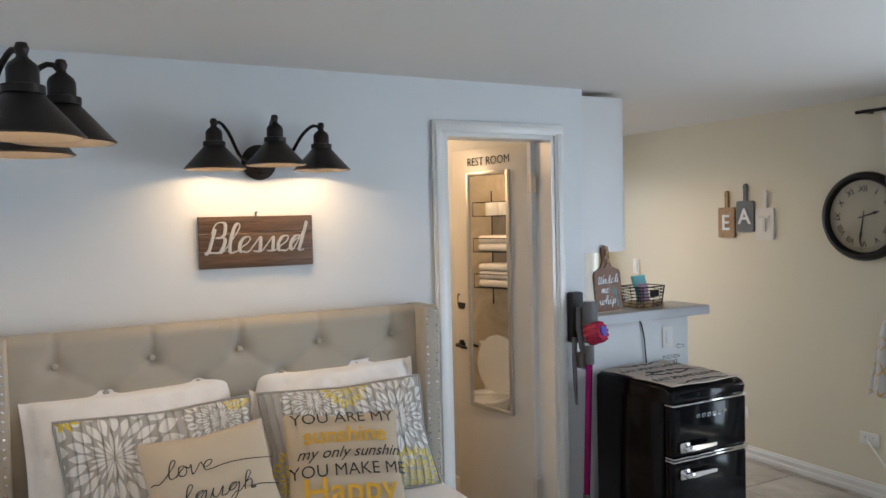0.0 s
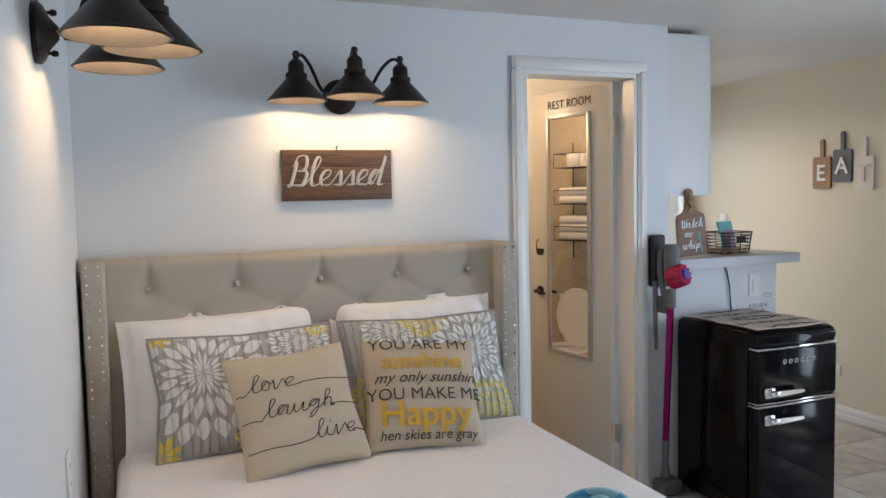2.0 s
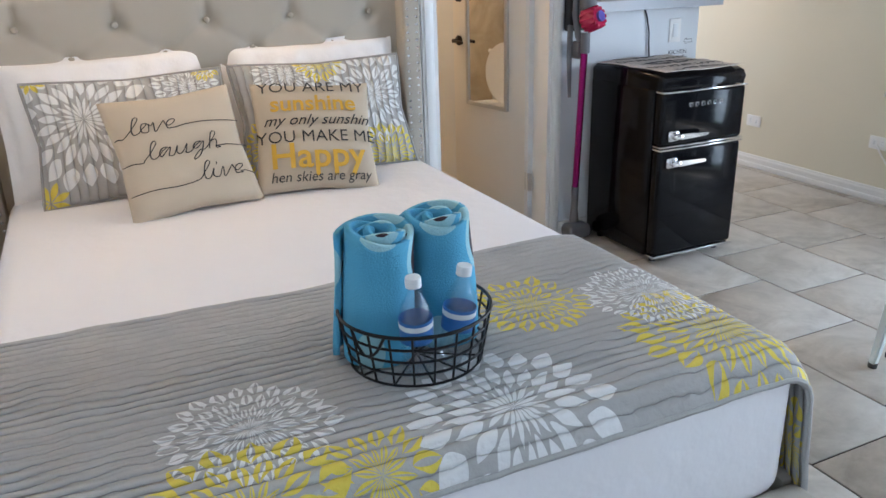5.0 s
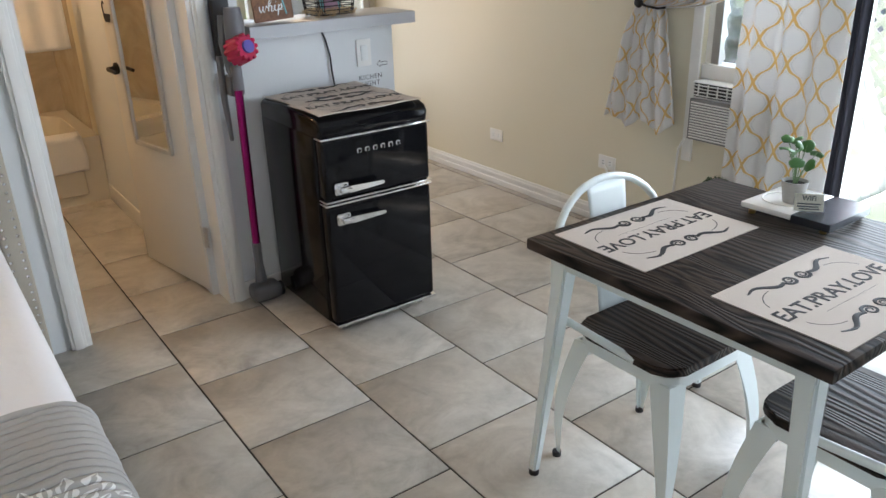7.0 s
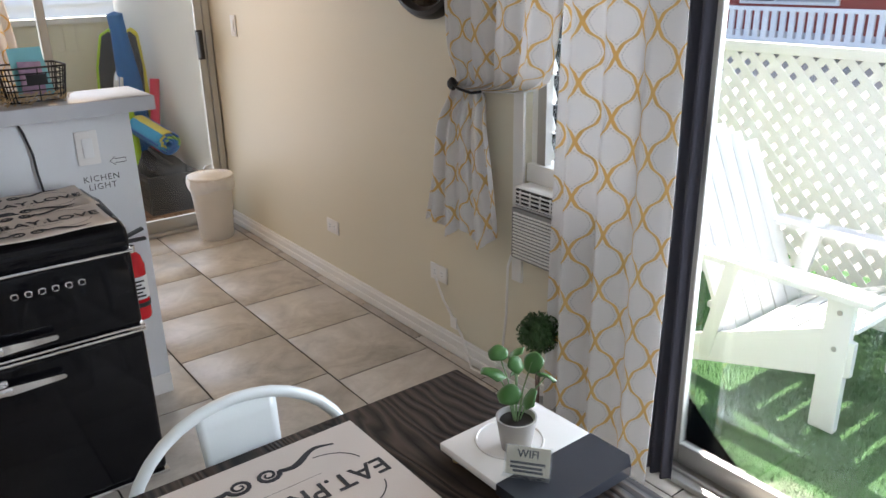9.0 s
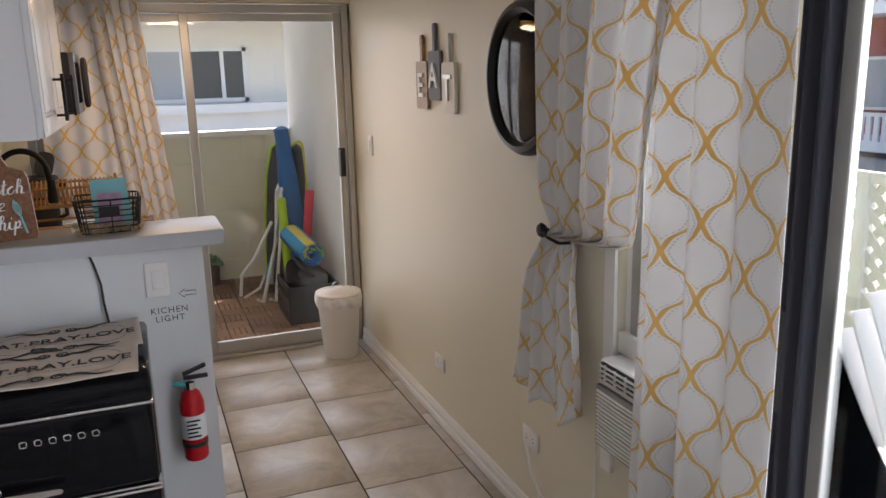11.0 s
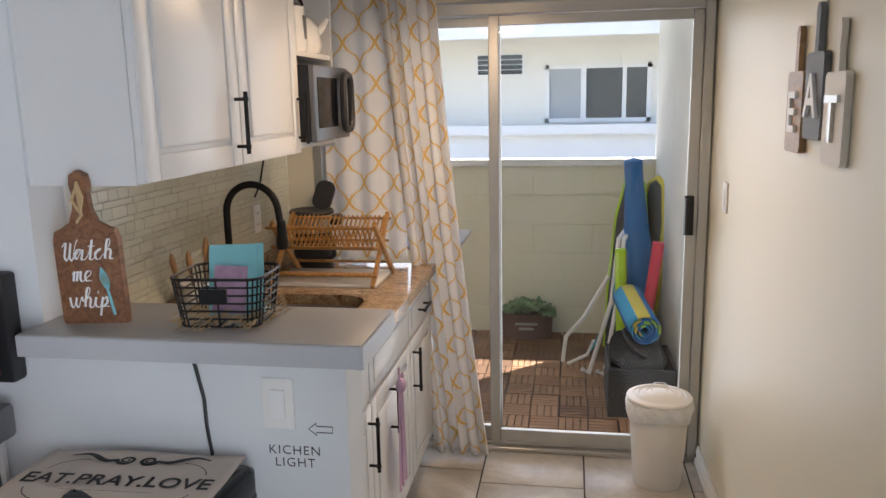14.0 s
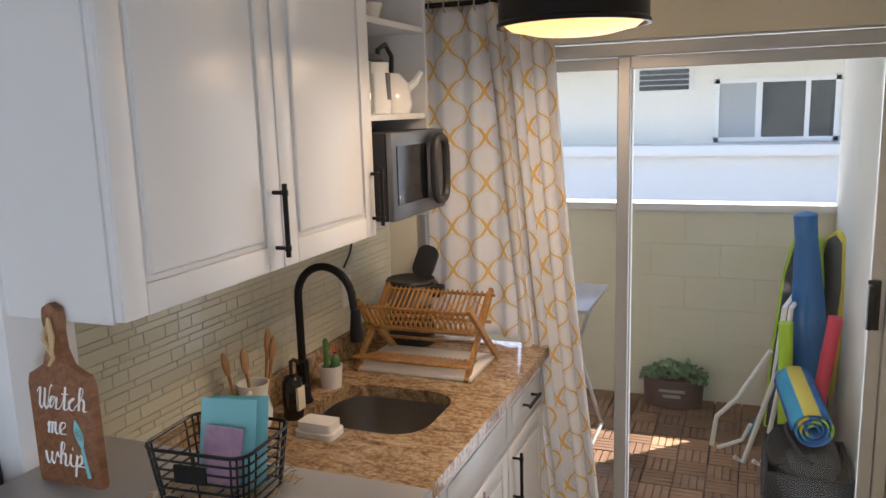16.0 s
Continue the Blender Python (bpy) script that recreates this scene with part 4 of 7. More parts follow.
# ---- wall lamps ----
def sconce(m, watts):
    """A three-armed wall lamp; its wall is the plane y = 0, the room is at -y."""
    s = thing("wall_lamp", "black bronze three-arm wall lamp with cone shades, lit", "wall lamp", m=m, group="wall lamps")
    part("wall_plate", Lathe([(0, 0.0), (0.068, 0.0), (0.070, 0.012), (0.060, 0.022), (0.035, 0.034), (0.014, 0.052), (0, 0.052)], m=pose(0, 0, 0, 90)), BRONZE, s)
    for x in (-0.045, 0.045):
        part("screw", Lathe([(0, 0), (0.004, 0), (0.004, 0.016), (0.008, 0.02), (0.006, 0.03), (0, 0.032)], m=pose(0, -0.018, x, 90), seg=10), BRONZE, s)
    for dx, dy, dz in ((-0.205, -0.172, 0.0), (0.0, -0.248, 0.012), (0.205, -0.172, 0.0)):
        top = Vector((dx, dy, 0.115 + dz))
        a = Vector((dx * 0.12, -0.05, 0.0))
        pts = []
        for i in range(15):
            t = i / 14
            flat = Vector((dx, dy, 0))
            out = a.lerp(flat, min(1, 0.10 + 0.9 * t ** 1.1))
            z = 0.125 * (1 / (1 + math.exp(-11 * (t - 0.52)))) + 0.012 * math.exp(-((t - 0.86) / 0.12) ** 2)
            pts.append(Vector((out.x, out.y, z + dz * t)))
        pts[-1] = top
        arm = part("arm", Tube(pts, 0.0065, 8), BRONZE, s)
        m2 = Matrix.Translation(top)
        part("socket", Lathe([(0, 0.032), (0.010, 0.029), (0.014, 0.018), (0.010, 0.006), (0.012, 0.0), (0.026, -0.012), (0.030, -0.022), (0.030, -0.052), (0.040, -0.054), (0.040, -0.070), (0, -0.070)], m=m2), BRONZE, arm)
        part("shade", Lathe([(0.030, -0.066), (0.036, -0.070), (0.108, -0.150), (0.112, -0.153), (0.108, -0.156), (0.034, -0.076), (0.028, -0.072)], m=m2, seg=40), BRONZE, arm, "black cone shade")
        part("shade_lining", Lathe([(0.030, -0.0765), (0.034, -0.0785), (0.104, -0.1545), (0.1045, -0.1560), (0.033, -0.0800)], m=m2, seg=40), LAMPIN, arm, "grey-tan lining of the shade")
        part("bulb", Lathe([(0, -0.072), (0.014, -0.075), (0.022, -0.088), (0.022, -0.098), (0.014, -0.106), (0, -0.109)], m=m2, seg=16), BULB, arm, "lit warm bulb")
        bulb("lamp_light", m @ (top + Vector((0, 0, -0.126))), watts, (1.0, 0.68, 0.36), 0.012)
    return s


sconce(pose(0.885, YN - 0.001, 1.885), 0.6)
sconce(pose(XW + 0.001, 1.93, 1.862, 0, 0, 90), 0.45)

# lettered board over the bed
sg = thing("wall_sign", "dark stained wooden sign with white script lettering", "sign", (0.868, YN - 0.001, 1.572))
for i, (z0, z1) in enumerate(((-0.101, -0.035), (-0.034, 0.034), (0.035, 0.101))):
    part("board", Box(-0.226, -0.020, z0, 0.226, -0.001, z1, 0.0015), SIGNW, sg)
part("lettering", moved(script("Blessed", 0.056, 0.0060, 0.3, wide=0.55), on_wall(-0.012, -0.0215, -0.038)), plain("silver_letter_paint", (0.42, 0.42, 0.41), 0.5), sg, "white script lettering")
bm = Tube([(0.0, -0.004, 0.10), (0.0, -0.004, 0.116), (0.004, -0.012, 0.116)], 0.0025, 6)
part("hook", bm, BLACK, sg)


def outlet(m, name="wall_outlet", label="white double wall outlet", rocker=False, w=0.072, h=0.115):
    o = thing(name, label, "outlet" if not rocker else "light switch", m=m)
    part("cover_plate", moved(Box(-w / 2, -h / 2, 0.0005, w / 2, h / 2, 0.0075, 0.003), Matrix()), TRIM, o)
    if rocker:
        part("rocker", Box(-0.017, -0.033, 0.006, 0.017, 0.033, 0.0125, 0.003), WHITEP, o)
    else:
        for y in (-0.024, 0.024):
            so = part("socket", prism(bmesh.new(), rounded(0.034, 0.028, 0.008), 0.006, 0.008, Matrix.Translation((0, y, 0))), WHITEP, o)
            part("slot", boxes((-0.008, y - 0.005, 0.008, -0.006, y + 0.005, 0.0085), (0.006, y - 0.005, 0.008, 0.008, y + 0.005, 0.0085)), INK, so)
    return o


EAST = -90
outlet(on_wall(XE, 3.60, 0.305, EAST) @ pose(0, 0, 0, 0, 0, 90))
outlet(on_wall(XE, 2.70, 0.33, EAST) @ pose(0, 0, 0, 0, 0, 90))
outlet(on_wall(XE, 4.60, 1.24, EAST), "light_switch", "white light switch on the cream wall", True)
outlet(on_wall(XW, 2.16, 0.78, 90), "wall_outlet", "white wall outlet beside the bed")
outlet(on_wall(XW, 2.02, 0.62, 90), "wall_outlet", "white wall outlet beside the bed")
outlet(on_wall(3.058, YN, 0.985), "light_switch", "white rocker switch on the half wall", True)
kl = thing("wall_lettering", "black stick-on kitchen light lettering and arrow", "lettering", (3.075, YN, 0.86))
for w, z in (("KICHEN", 0.022), ("LIGHT", -0.018)):
    part("word", moved(letters(w, 0.030, depth=0.0003, width=-0.0002, space=1.15), on_wall(0.012, -0.001, z * 0.72)), INK, kl)
bm = bmesh.new()
tube(bm, [(0.075 + x, -0.001, 0.068 + z) for x, z in ((-0.028, 0), (-0.010, 0.014), (-0.010, 0.007), (0.026, 0.007), (0.026, -0.007), (-0.010, -0.007), (-0.010, -0.014))], 0.0012, 5, True)
part("arrow", bm, INK, kl)

# air conditioner's cord and pipe cover on the east wall
cb = solid("power_cord", Tube([(4.235, 2.70, 0.32), (4.215, 2.62, 0.25), (4.23, 2.52, 0.12), (4.20, 2.42, 0.02), (4.21, 2.34, 0.015), (4.235, 2.28, 0.10), (4.243, 2.262, 0.30), (4.243, 2.255, 0.50), (4.22, 2.21, 0.56)], 0.005, 8), TRIM, "white power cord of the air conditioner", "cord")
solid("cord_tag", boxes((4.216, 2.535, 0.14, 4.220, 2.575, 0.19)), TRIM, "white paper tag on the cord", "tag")

# wooden EAT boards
for y, z, mat, ch, lab in ((3.70, 1.575, TANB, "E", "tan wooden cutting board with a letter E"), (3.545, 1.615, GREYB, "A", "grey wooden cutting board with a letter A"), (3.39, 1.565, WHITEB, "T", "whitewashed cutting board with a letter T")):
    b = thing("wall_board", lab, "wall decor", m=on_wall(XE - 0.002, y, z, EAST), group="EAT boards")
    ol = rounded(0.135, 0.205, 0.014, 3)
    bm = prism(bmesh.new(), ol, 0.0, 0.016)
    prism(bm, [(-0.014, 0.100), (0.014, 0.100), (0.012, 0.16), (0.016, 0.195), (0.008, 0.215), (-0.008, 0.215), (-0.016, 0.195), (-0.012, 0.16)], 0.001, 0.015)
    part("board", bm, mat, b)
    part("letter", moved(letters(ch, 0.145, depth=0.004, width=0.002), Matrix.Translation((0, -0.005, 0.020))), WHITEP if ch != "T" else SILVERF, b, "raised pale letter")

# clock
ck = thing("wall_clock", "large round black clock with Roman numerals", "clock", m=on_wall(XE - 0.002, 2.725, 1.602, EAST))
part("rim", Lathe([(0.205, 0.012), (0.208, 0.030), (0.222, 0.045), (0.240, 0.040), (0.252, 0.022), (0.254, 0.0), (0.20, 0.0)], seg=64), BLACK, ck, "wide black rim")
part("face", Lathe([(0, 0.012), (0.207, 0.012), (0.207, 0.002), (0, 0.002)], seg=64), CLOCKF, ck, "parchment dial")
for i, w in enumerate(("XII", "I", "II", "III", "IIII", "V", "VI", "VII", "VIII", "IX", "X", "XI")):
    a = radians(-30 * i)
    part("numeral", moved(letters(w, 0.046, depth=0.0004, width=0.0008), pose(0, 0, 0.0135, 0, 0, -30 * i) @ Matrix.Translation((0, 0.155, 0))), INK, ck)
bm = bmesh.new()
for r in (0.185, 0.196):
    tube(bm, [(r * math.cos(t / 40 * 2 * math.pi), r * math.sin(t / 40 * 2 * math.pi), 0.0130) for t in range(40)], 0.0008, 4, True)
part("minute_track", bm, INK, ck)
for ang, ln, nm in ((-74, 0.105, "hour_hand"), (-188, 0.16, "minute_pointer")):
    bm = bmesh.new()
    prism(bm, [(-0.003, -0.03), (0.003, -0.03), (0.005, ln * 0.55), (0.010, ln * 0.68), (0.0, ln), (-0.010, ln * 0.68), (-0.005, ln * 0.55)], 0.0145, 0.0155, pose(0, 0, 0, 0, 0, ang))
    part("pointer" if nm != "minute_pointer" else nm, bm, INK, ck)
gl = part("clock_glass", Lathe([(0, 0.034), (0.19, 0.029), (0.209, 0.026), (0.209, 0.024), (0, 0.031)], seg=48), GLASS, ck, "domed clear glass")
gl.visible_shadow = False


# ---- curtains ----
def hanging(name, label, f, folds, uvs, nu=120, nv=70, mat=CLOTH):
    ob = solid(name, sheet(bmesh.new(), nu, nv, f, lambda u, v: (u * uvs[0], v * uvs[1])), mat, label, "curtain", sharp=85)
    thick(ob, 0.002)
    return ob


def cur_straight(u, v):
    z = 0.035 + v * 2.13
    w = 0.190 + 0.02 * math.sin(3 * v)
    y = 1.715 + (0.5 - u) * 2 * w * (1.10 - 0.14 * v)
    fold = math.sin(u * 3.3 * 2 * math.pi + 0.7 * math.sin(2.2 * v)) * (0.024 + 0.010 * math.sin(5 * u))
    return Vector((4.150 - 0.03 * (1 - v) + fold * (0.8 + 0.3 * (1 - v)), y + 0.008 * math.cos(u * 21 + v * 2), z))


hanging("curtain", "white curtain with ochre trellis print, hanging straight", cur_straight, 5, (5.0, 12.6))


def cur_tied(u, v):
    """Gathered at the tie-back at z 1.14, wide above, a short tail below."""
    zt = 1.13
    z = 0.60 + v * 1.57
    if z >= zt:
        k = (z - zt) / (2.17 - zt)
        left = 2.54 + 0.05 * k
        right = 2.40 - 0.66 * k ** 0.22
        sag = -0.11 * (1 - k) ** 1.5 * u ** 1.5 * min(1.0, k * 6)
        room = 0.075 * math.sin(min(1.0, k * 1.15) * math.pi) * u
    else:
        k = (zt - z) / (zt - 0.60)
        left = 2.55 + 0.10 * k ** 0.6
        right = 2.40 - 0.17 * k ** 0.55
        sag = 0.030 * math.sin(u * 14) * k
        room = 0.03 * k
    y = left + (right - left) * u
    tight = math.exp(-((z - zt) / 0.09) ** 2)
    fold = math.sin(u * 4.5 * 2 * math.pi + 2.0 * v) * 0.020 * (1 - 0.45 * tight) + 0.008 * math.sin(u * 61 + 9 * v)
    return Vector((4.215 - 0.025 * (1 - tight) - room + fold + 0.015 * tight, y, z + sag * (1 - tight)))


hanging("curtain", "white curtain with ochre trellis print, tied back", cur_tied, 5, (6.4, 10.6), 130, 100)
th = thing("curtain_tieback", "black iron curtain tie-back hook", "tieback", (4.255, 2.50, 1.14))
bm = Tube([(0, 0, 0), (-0.05, 0, 0), (-0.072, -0.01, 0.0), (-0.078, -0.05, -0.012), (-0.07, -0.11, -0.02), (-0.05, -0.14, -0.015)], 0.005, 8)
part("arm", bm, BLACK, th)
part("knob", Lathe([(0, -0.014), (0.018, -0.010), (0.024, 0.0), (0.018, 0.010), (0, 0.014)], m=pose(-0.068, 0.0, 0.0, 0, 90)), BLACK, th)


def cur_dark(u, v):
    return Vector((4.215 + 0.012 * math.sin(u * 15), 1.515 + (0.5 - u) * 0.09, 0.03 + v * 2.12))


hanging("curtain", "dark grey blackout curtain, pushed aside", cur_dark, 2, (1, 1), 30, 30, LINER)


def cur_kitchen_back(u, v):
    return Vector((2.60 + u * 0.36, 4.865 + 0.018 * math.sin(u * 3 * 2 * math.pi), 0.93 + v * 1.25))


hanging("curtain", "pale trellis curtain beside the cabinets", cur_kitchen_back, 3, (2.6, 7.3), 60, 50)


def cur_kitchen(u, v):
    z = 0.03 + v * 2.15
    k = 1 - v
    x0 = 2.845 + 0.22 * k
    x1 = 3.115 + 0.02 * k + 0.19 * k ** 1.4
    fold = math.sin(u * 5 * 2 * math.pi + 0.5 * math.sin(3 * v)) * (0.018 + 0.010 * k)
    return Vector((x0 + (x1 - x0) * u + 0.008 * math.cos(u * 40), 4.835 + fold, z))


hanging("curtain", "pale trellis curtain reaching the kitchen floor", cur_kitchen, 5, (4.0, 12.6))
cr = thing("curtain_rod", "black curtain rod with rings", "curtain rod", (2.60, 4.855, 2.19))
part("rod", rod(bmesh.new(), (0, 0, 0), (0.70, 0, 0), 0.010), BLACK, cr)
for i in range(9):
    part("ring", Tube([(0.04 + i * 0.06, 0.022 * math.cos(t / 14 * 2 * math.pi), -0.008 + 0.022 * math.sin(t / 14 * 2 * math.pi)) for t in range(14)], 0.003, 6, True), STEEL, cr)
rd = thing("curtain_rod", "black curtain rod over the window", "curtain rod", (4.19, 1.45, 2.185))
part("rod", rod(bmesh.new(), (0, 0, 0), (0, 1.28, 0), 0.010), BLACK, rd)
part("bracket", boxes((-0.005, 1.22, -0.01, 0.068, 1.235, 0.01)), BLACK, rd)

# louvre window and air conditioner
wn = thing("window_1", "glass louvre window in a grey metal frame", "window", (4.33, WY0, 0))
wn["kind"] = "structure"
L = WY1 - WY0
part("window_frame", boxes((-0.04, 0, 0.86, 0.04, 0.035, 2.02), (-0.04, L - 0.035, 0.86, 0.04, L, 2.02), (-0.04, 0.035, 1.985, 0.04, L - 0.035, 2.02), (-0.065, 0.0, 0.83, 0.04, L, 0.895, 0.004)), TRIM, wn)
part("operator_rail", boxes((-0.05, L - 0.075, 0.895, -0.02, L - 0.036, 1.98)), ALU, wn)
for i in range(11):
    z = 0.95 + i * 0.098
    pn = part("pane", moved(Box(-0.003, 0.05, -0.056, 0.003, L - 0.05, 0.056), pose(0, 0, z, 0, -22, 0)), LOUVRE, wn)
    pn.visible_shadow = False
    part("clip", moved(boxes((-0.022, L - 0.072, -0.045, 0.012, L - 0.05, 0.03, 0.006, 2)), pose(-0.02, 0, z, 0, -22, 0)), ALU, wn)
ac = thing("air_conditioner", "white window air conditioner under the louvres", "air conditioner", (4.196, 1.709, 0.57))
ac.scale = (1, 1, 0.8)
part("casing", Box(0.0, 0, 0.0, 0.42, 0.47, 0.325, 0.012, 3), ACW, ac)
# grey backing: the shade of the slat gaps is put into its colour
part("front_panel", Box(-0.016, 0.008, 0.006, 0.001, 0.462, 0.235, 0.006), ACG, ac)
for i in range(14):
    part("slat", Box(-0.021, 0.02, 0.018 + i * 0.0148, -0.015, 0.45, 0.026 + i * 0.0148, 0.002), ACW, ac)
# flat black slab stands for the shaded inside of the outlet
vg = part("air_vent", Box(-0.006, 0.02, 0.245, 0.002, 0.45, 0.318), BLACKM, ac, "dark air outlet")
for i in range(4):
    part("vane", Box(-0.014, 0.02, 0.252 + i * 0.018, -0.002, 0.45, 0.256 + i * 0.018), ACW, vg)
for i in range(9):
    part("vane", Box(-0.012, 0.04 + i * 0.048, 0.25, -0.003, 0.044 + i * 0.048, 0.315), ACW, vg)
wall("window_filler", TRIM, "white filler panel round the air conditioner", (4.29, WY0, 0.57, 4.33, 1.706, 0.83), (4.29, 2.182, 0.57, 4.33, WY1, 0.83))
solid("casing_window", boxes((XE - 0.012, WY1, 0.45, XE - 0.001, WY1 + 0.05, 2.05)), TRIM, "white painted window casing", "trim", "structure")

# ---- kitchen ----
cw = thing("wall_cabinet", "white raised-panel wall cabinet, two doors and open shelves", "cabinet", (KX, 3.065, 1.455))
CD = 0.365
for nm, row in (("end_panel", (0.0, 0.0, 0.0, CD, 0.018, 0.785)), ("bottom_panel", (0.0, 0.018, 0.0, CD, 0.970, 0.02)), ("partition", (0.0, 0.970, 0.0, CD, 0.988, 0.785)), ("end_panel", (0.0, 1.420, 0.0, CD, 1.438, 0.785)),
                ("back_panel", (0.0, 0.018, 0.02, 0.012, 1.420, 0.785)), ("bottom_panel", (0.012, 0.988, 0.015, CD, 1.420, 0.035)), ("top_panel", (0.012, 0.018, 0.767, CD, 0.970, 0.785))):
    part(nm, Box(*row), CABW, cw)
for z in (0.325, 0.60):
    part("shelf", Box(0.012, 0.988, z, CD - 0.005, 1.420, z + 0.018), CABW, cw)


def panel_door(y0, y1, z0, z1, x, parent, hy, hz0, hz1):
    """A raised-panel door in the plane x, with a bar handle."""
    d = part("cabinet_door", boxes((x, y0, z0, x + 0.018, y1, z1, 0.003)), CABW, parent)
    bm = bmesh.new()
    f = 0.058
    for r in ((y0, z0, y0 + f, z1), (y1 - f, z0, y1, z1), (y0 + f, z0, y1 - f, z0 + f), (y0 + f, z1 - f, y1 - f, z1)):
        box(bm, x + 0.017, r[0], r[1], x + 0.024, r[2], r[3], 0.004)
    part("stile", bm, CABW, d)
    part("raised_panel", Box(x + 0.016, y0 + f + 0.012, z0 + f + 0.012, x + 0.025, y1 - f - 0.012, z1 - f - 0.012, 0.008, 3), CABW, d)
    bm = bmesh.new()
    rod(bm, (x + 0.055, hy, hz0), (x + 0.055, hy, hz1), 0.006)
    for z in (hz0 + 0.02, hz1 - 0.02):
        rod(bm, (x + 0.02, hy, z), (x + 0.058, hy, z), 0.0048)
        rod(bm, (x + 0.055, hy, z - 0.006), (x + 0.055, hy, z + 0.006), 0.0078)
    part("handle", bm, BLACK, d, "black bar handle")
    return d


panel_door(0.004, 0.497, 0.004, 0.785, CD, cw, 0.468, 0.035, 0.20)
panel_door(0.502, 0.970, 0.004, 0.785, CD, cw, 0.95, 0.035, 0.20)

mw = thing("microwave", "stainless and black microwave on the cabinet shelf", "microwave", (2.50, 4.06, 1.492))
part("casing", Box(0, 0, 0, 0.315, 0.40, 0.255, 0.006), BLACKM, mw)
part("door", Box(0.315, 0.0, 0.0, 0.335, 0.40, 0.255, 0.005), plain("dark_brushed_steel", (0.20, 0.20, 0.205), 0.36, 1.0, var=0.1, scale=14), mw, "brushed steel front")
part("window", Box(0.334, 0.03, 0.045, 0.338, 0.245, 0.215), BLACKP, mw)
part("handle", Tube([(0.355, 0.315 + 0.052 * math.copysign(abs(math.cos(t)) ** 0.6, math.cos(t)), 0.13 + 0.100 * math.copysign(abs(math.sin(t)) ** 0.6, math.sin(t))) for t in [i / 24 * 2 * math.pi for i in range(24)]], 0.013, 8, True), BLACKM, mw, "black oval handle")

# things on the open shelves
kt = thing("kettle", "white enamel kettle with a black handle", "kettle", (2.69, 4.345, 1.799))
kt.scale = (1.3, 1.3, 1.3)
part("body", Lathe([(0, 0), (0.055, 0), (0.062, 0.02), (0.055, 0.07), (0.035, 0.095), (0, 0.1)]), CERAM, kt)
part("spout", Tube([(0.03, 0.03, 0.05), (0.05, 0.06, 0.075), (0.06, 0.075, 0.10)], [0.014, 0.010, 0.007]), CERAM, kt)
part("handle", Tube([(0, -0.05, 0.09), (0, -0.04, 0.15), (0, 0, 0.165), (0, 0.035, 0.14), (0, 0.03, 0.095)], 0.006), BLACKM, kt, "black arched handle")
bl = thing("blender_base", "white kitchen appliance with a panel of buttons", "appliance", (2.70, 4.21, 1.799))
part("body", Lathe([(0, 0), (0.062, 0), (0.065, 0.03), (0.058, 0.13), (0.06, 0.15), (0, 0.16)]), CERAM, bl)
part("lid", Lathe([(0, 0.155), (0.05, 0.158), (0.03, 0.175), (0, 0.18)]), STEEL, bl)
part("button_panel", Box(0.052, -0.012, 0.04, 0.064, 0.012, 0.12, 0.002), GREYP, bl)
jar = thing("glass_jar", "clear glass jar on the cabinet shelf", "jar", (2.725, 4.115, 1.799))
part("jar", Lathe([(0, 0), (0.035, 0), (0.035, 0.11), (0.026, 0.125), (0.026, 0.135), (0.022, 0.135), (0.022, 0.12), (0.031, 0.108), (0.031, 0.005), (0, 0.005)]), BOTTLE, jar)
part("lid", Lathe([(0, 0.15), (0.027, 0.15), (0.027, 0.13), (0, 0.13)]), STEEL, jar)
for y, r, h in ((4.15, 0.05, 0.07), (4.30, 0.045, 0.06)):
    solid("bowl", Lathe([(0, 0), (r * 0.6, 0), (r, h), (r - 0.004, h), (r * 0.55, 0.006), (0, 0.006)], seg=28), CERAM, "white ceramic bowl on the top shelf", "bowl", at=(2.66, y, 2.074))

# base cabinets and worktop
bc = thing("base_cabinet", "white base cabinet with panel doors and black handles", "cabinet", (2.41, 3.18, 0))
part("body", boxes((0, 0, 0.10, 0.63, 1.67, 0.69), (0, 0, 0.0, 0.57, 1.67, 0.10), (0.57, 0, 0.69, 0.63, 1.67, 0.868), (0, 0, 0.69, 0.57, 0.60, 0.868), (0, 1.25, 0.69, 0.57, 1.67, 0.868)), CABW, bc)
for y0, y1, hy in ((0.012, 0.60, 0.555), (0.61, 1.20, 0.85), (1.21, 1.66, 1.25)):
    panel_door(y0, y1, 0.115, 0.69, 0.63, bc, hy, 0.48, 0.66)
    d = part("drawer_front", Box(0.63, y0, 0.70, 0.650, y1, 0.858, 0.004), CABW, bc)
    part("panel", Box(0.648, y0 + 0.045, 0.735, 0.655, y1 - 0.045, 0.823, 0.005), CABW, d)
    if y0 > 1.2:
        bm = rod(bmesh.new(), (0.685, (y0 + y1) / 2 - 0.07, 0.78), (0.685, (y0 + y1) / 2 + 0.07, 0.78), 0.006)
        for yy in (-0.055, 0.055):
            rod(bm, (0.65, (y0 + y1) / 2 + yy, 0.78), (0.688, (y0 + y1) / 2 + yy, 0.78), 0.005)
        part("handle", bm, BLACK, d, "black bar handle")
ct = thing("worktop", "brown speckled granite worktop with a steel sink", "worktop", (0, 0, 0))
SX, SY = 2.742, 4.095
hole = [(SX + x, SY + y) for x, y in rounded(0.40, 0.35, 0.10, 6)]
bm = bmesh.new()
outer = [(2.402, 3.176), (3.088, 3.176), (3.088, 4.86), (2.402, 4.86)]


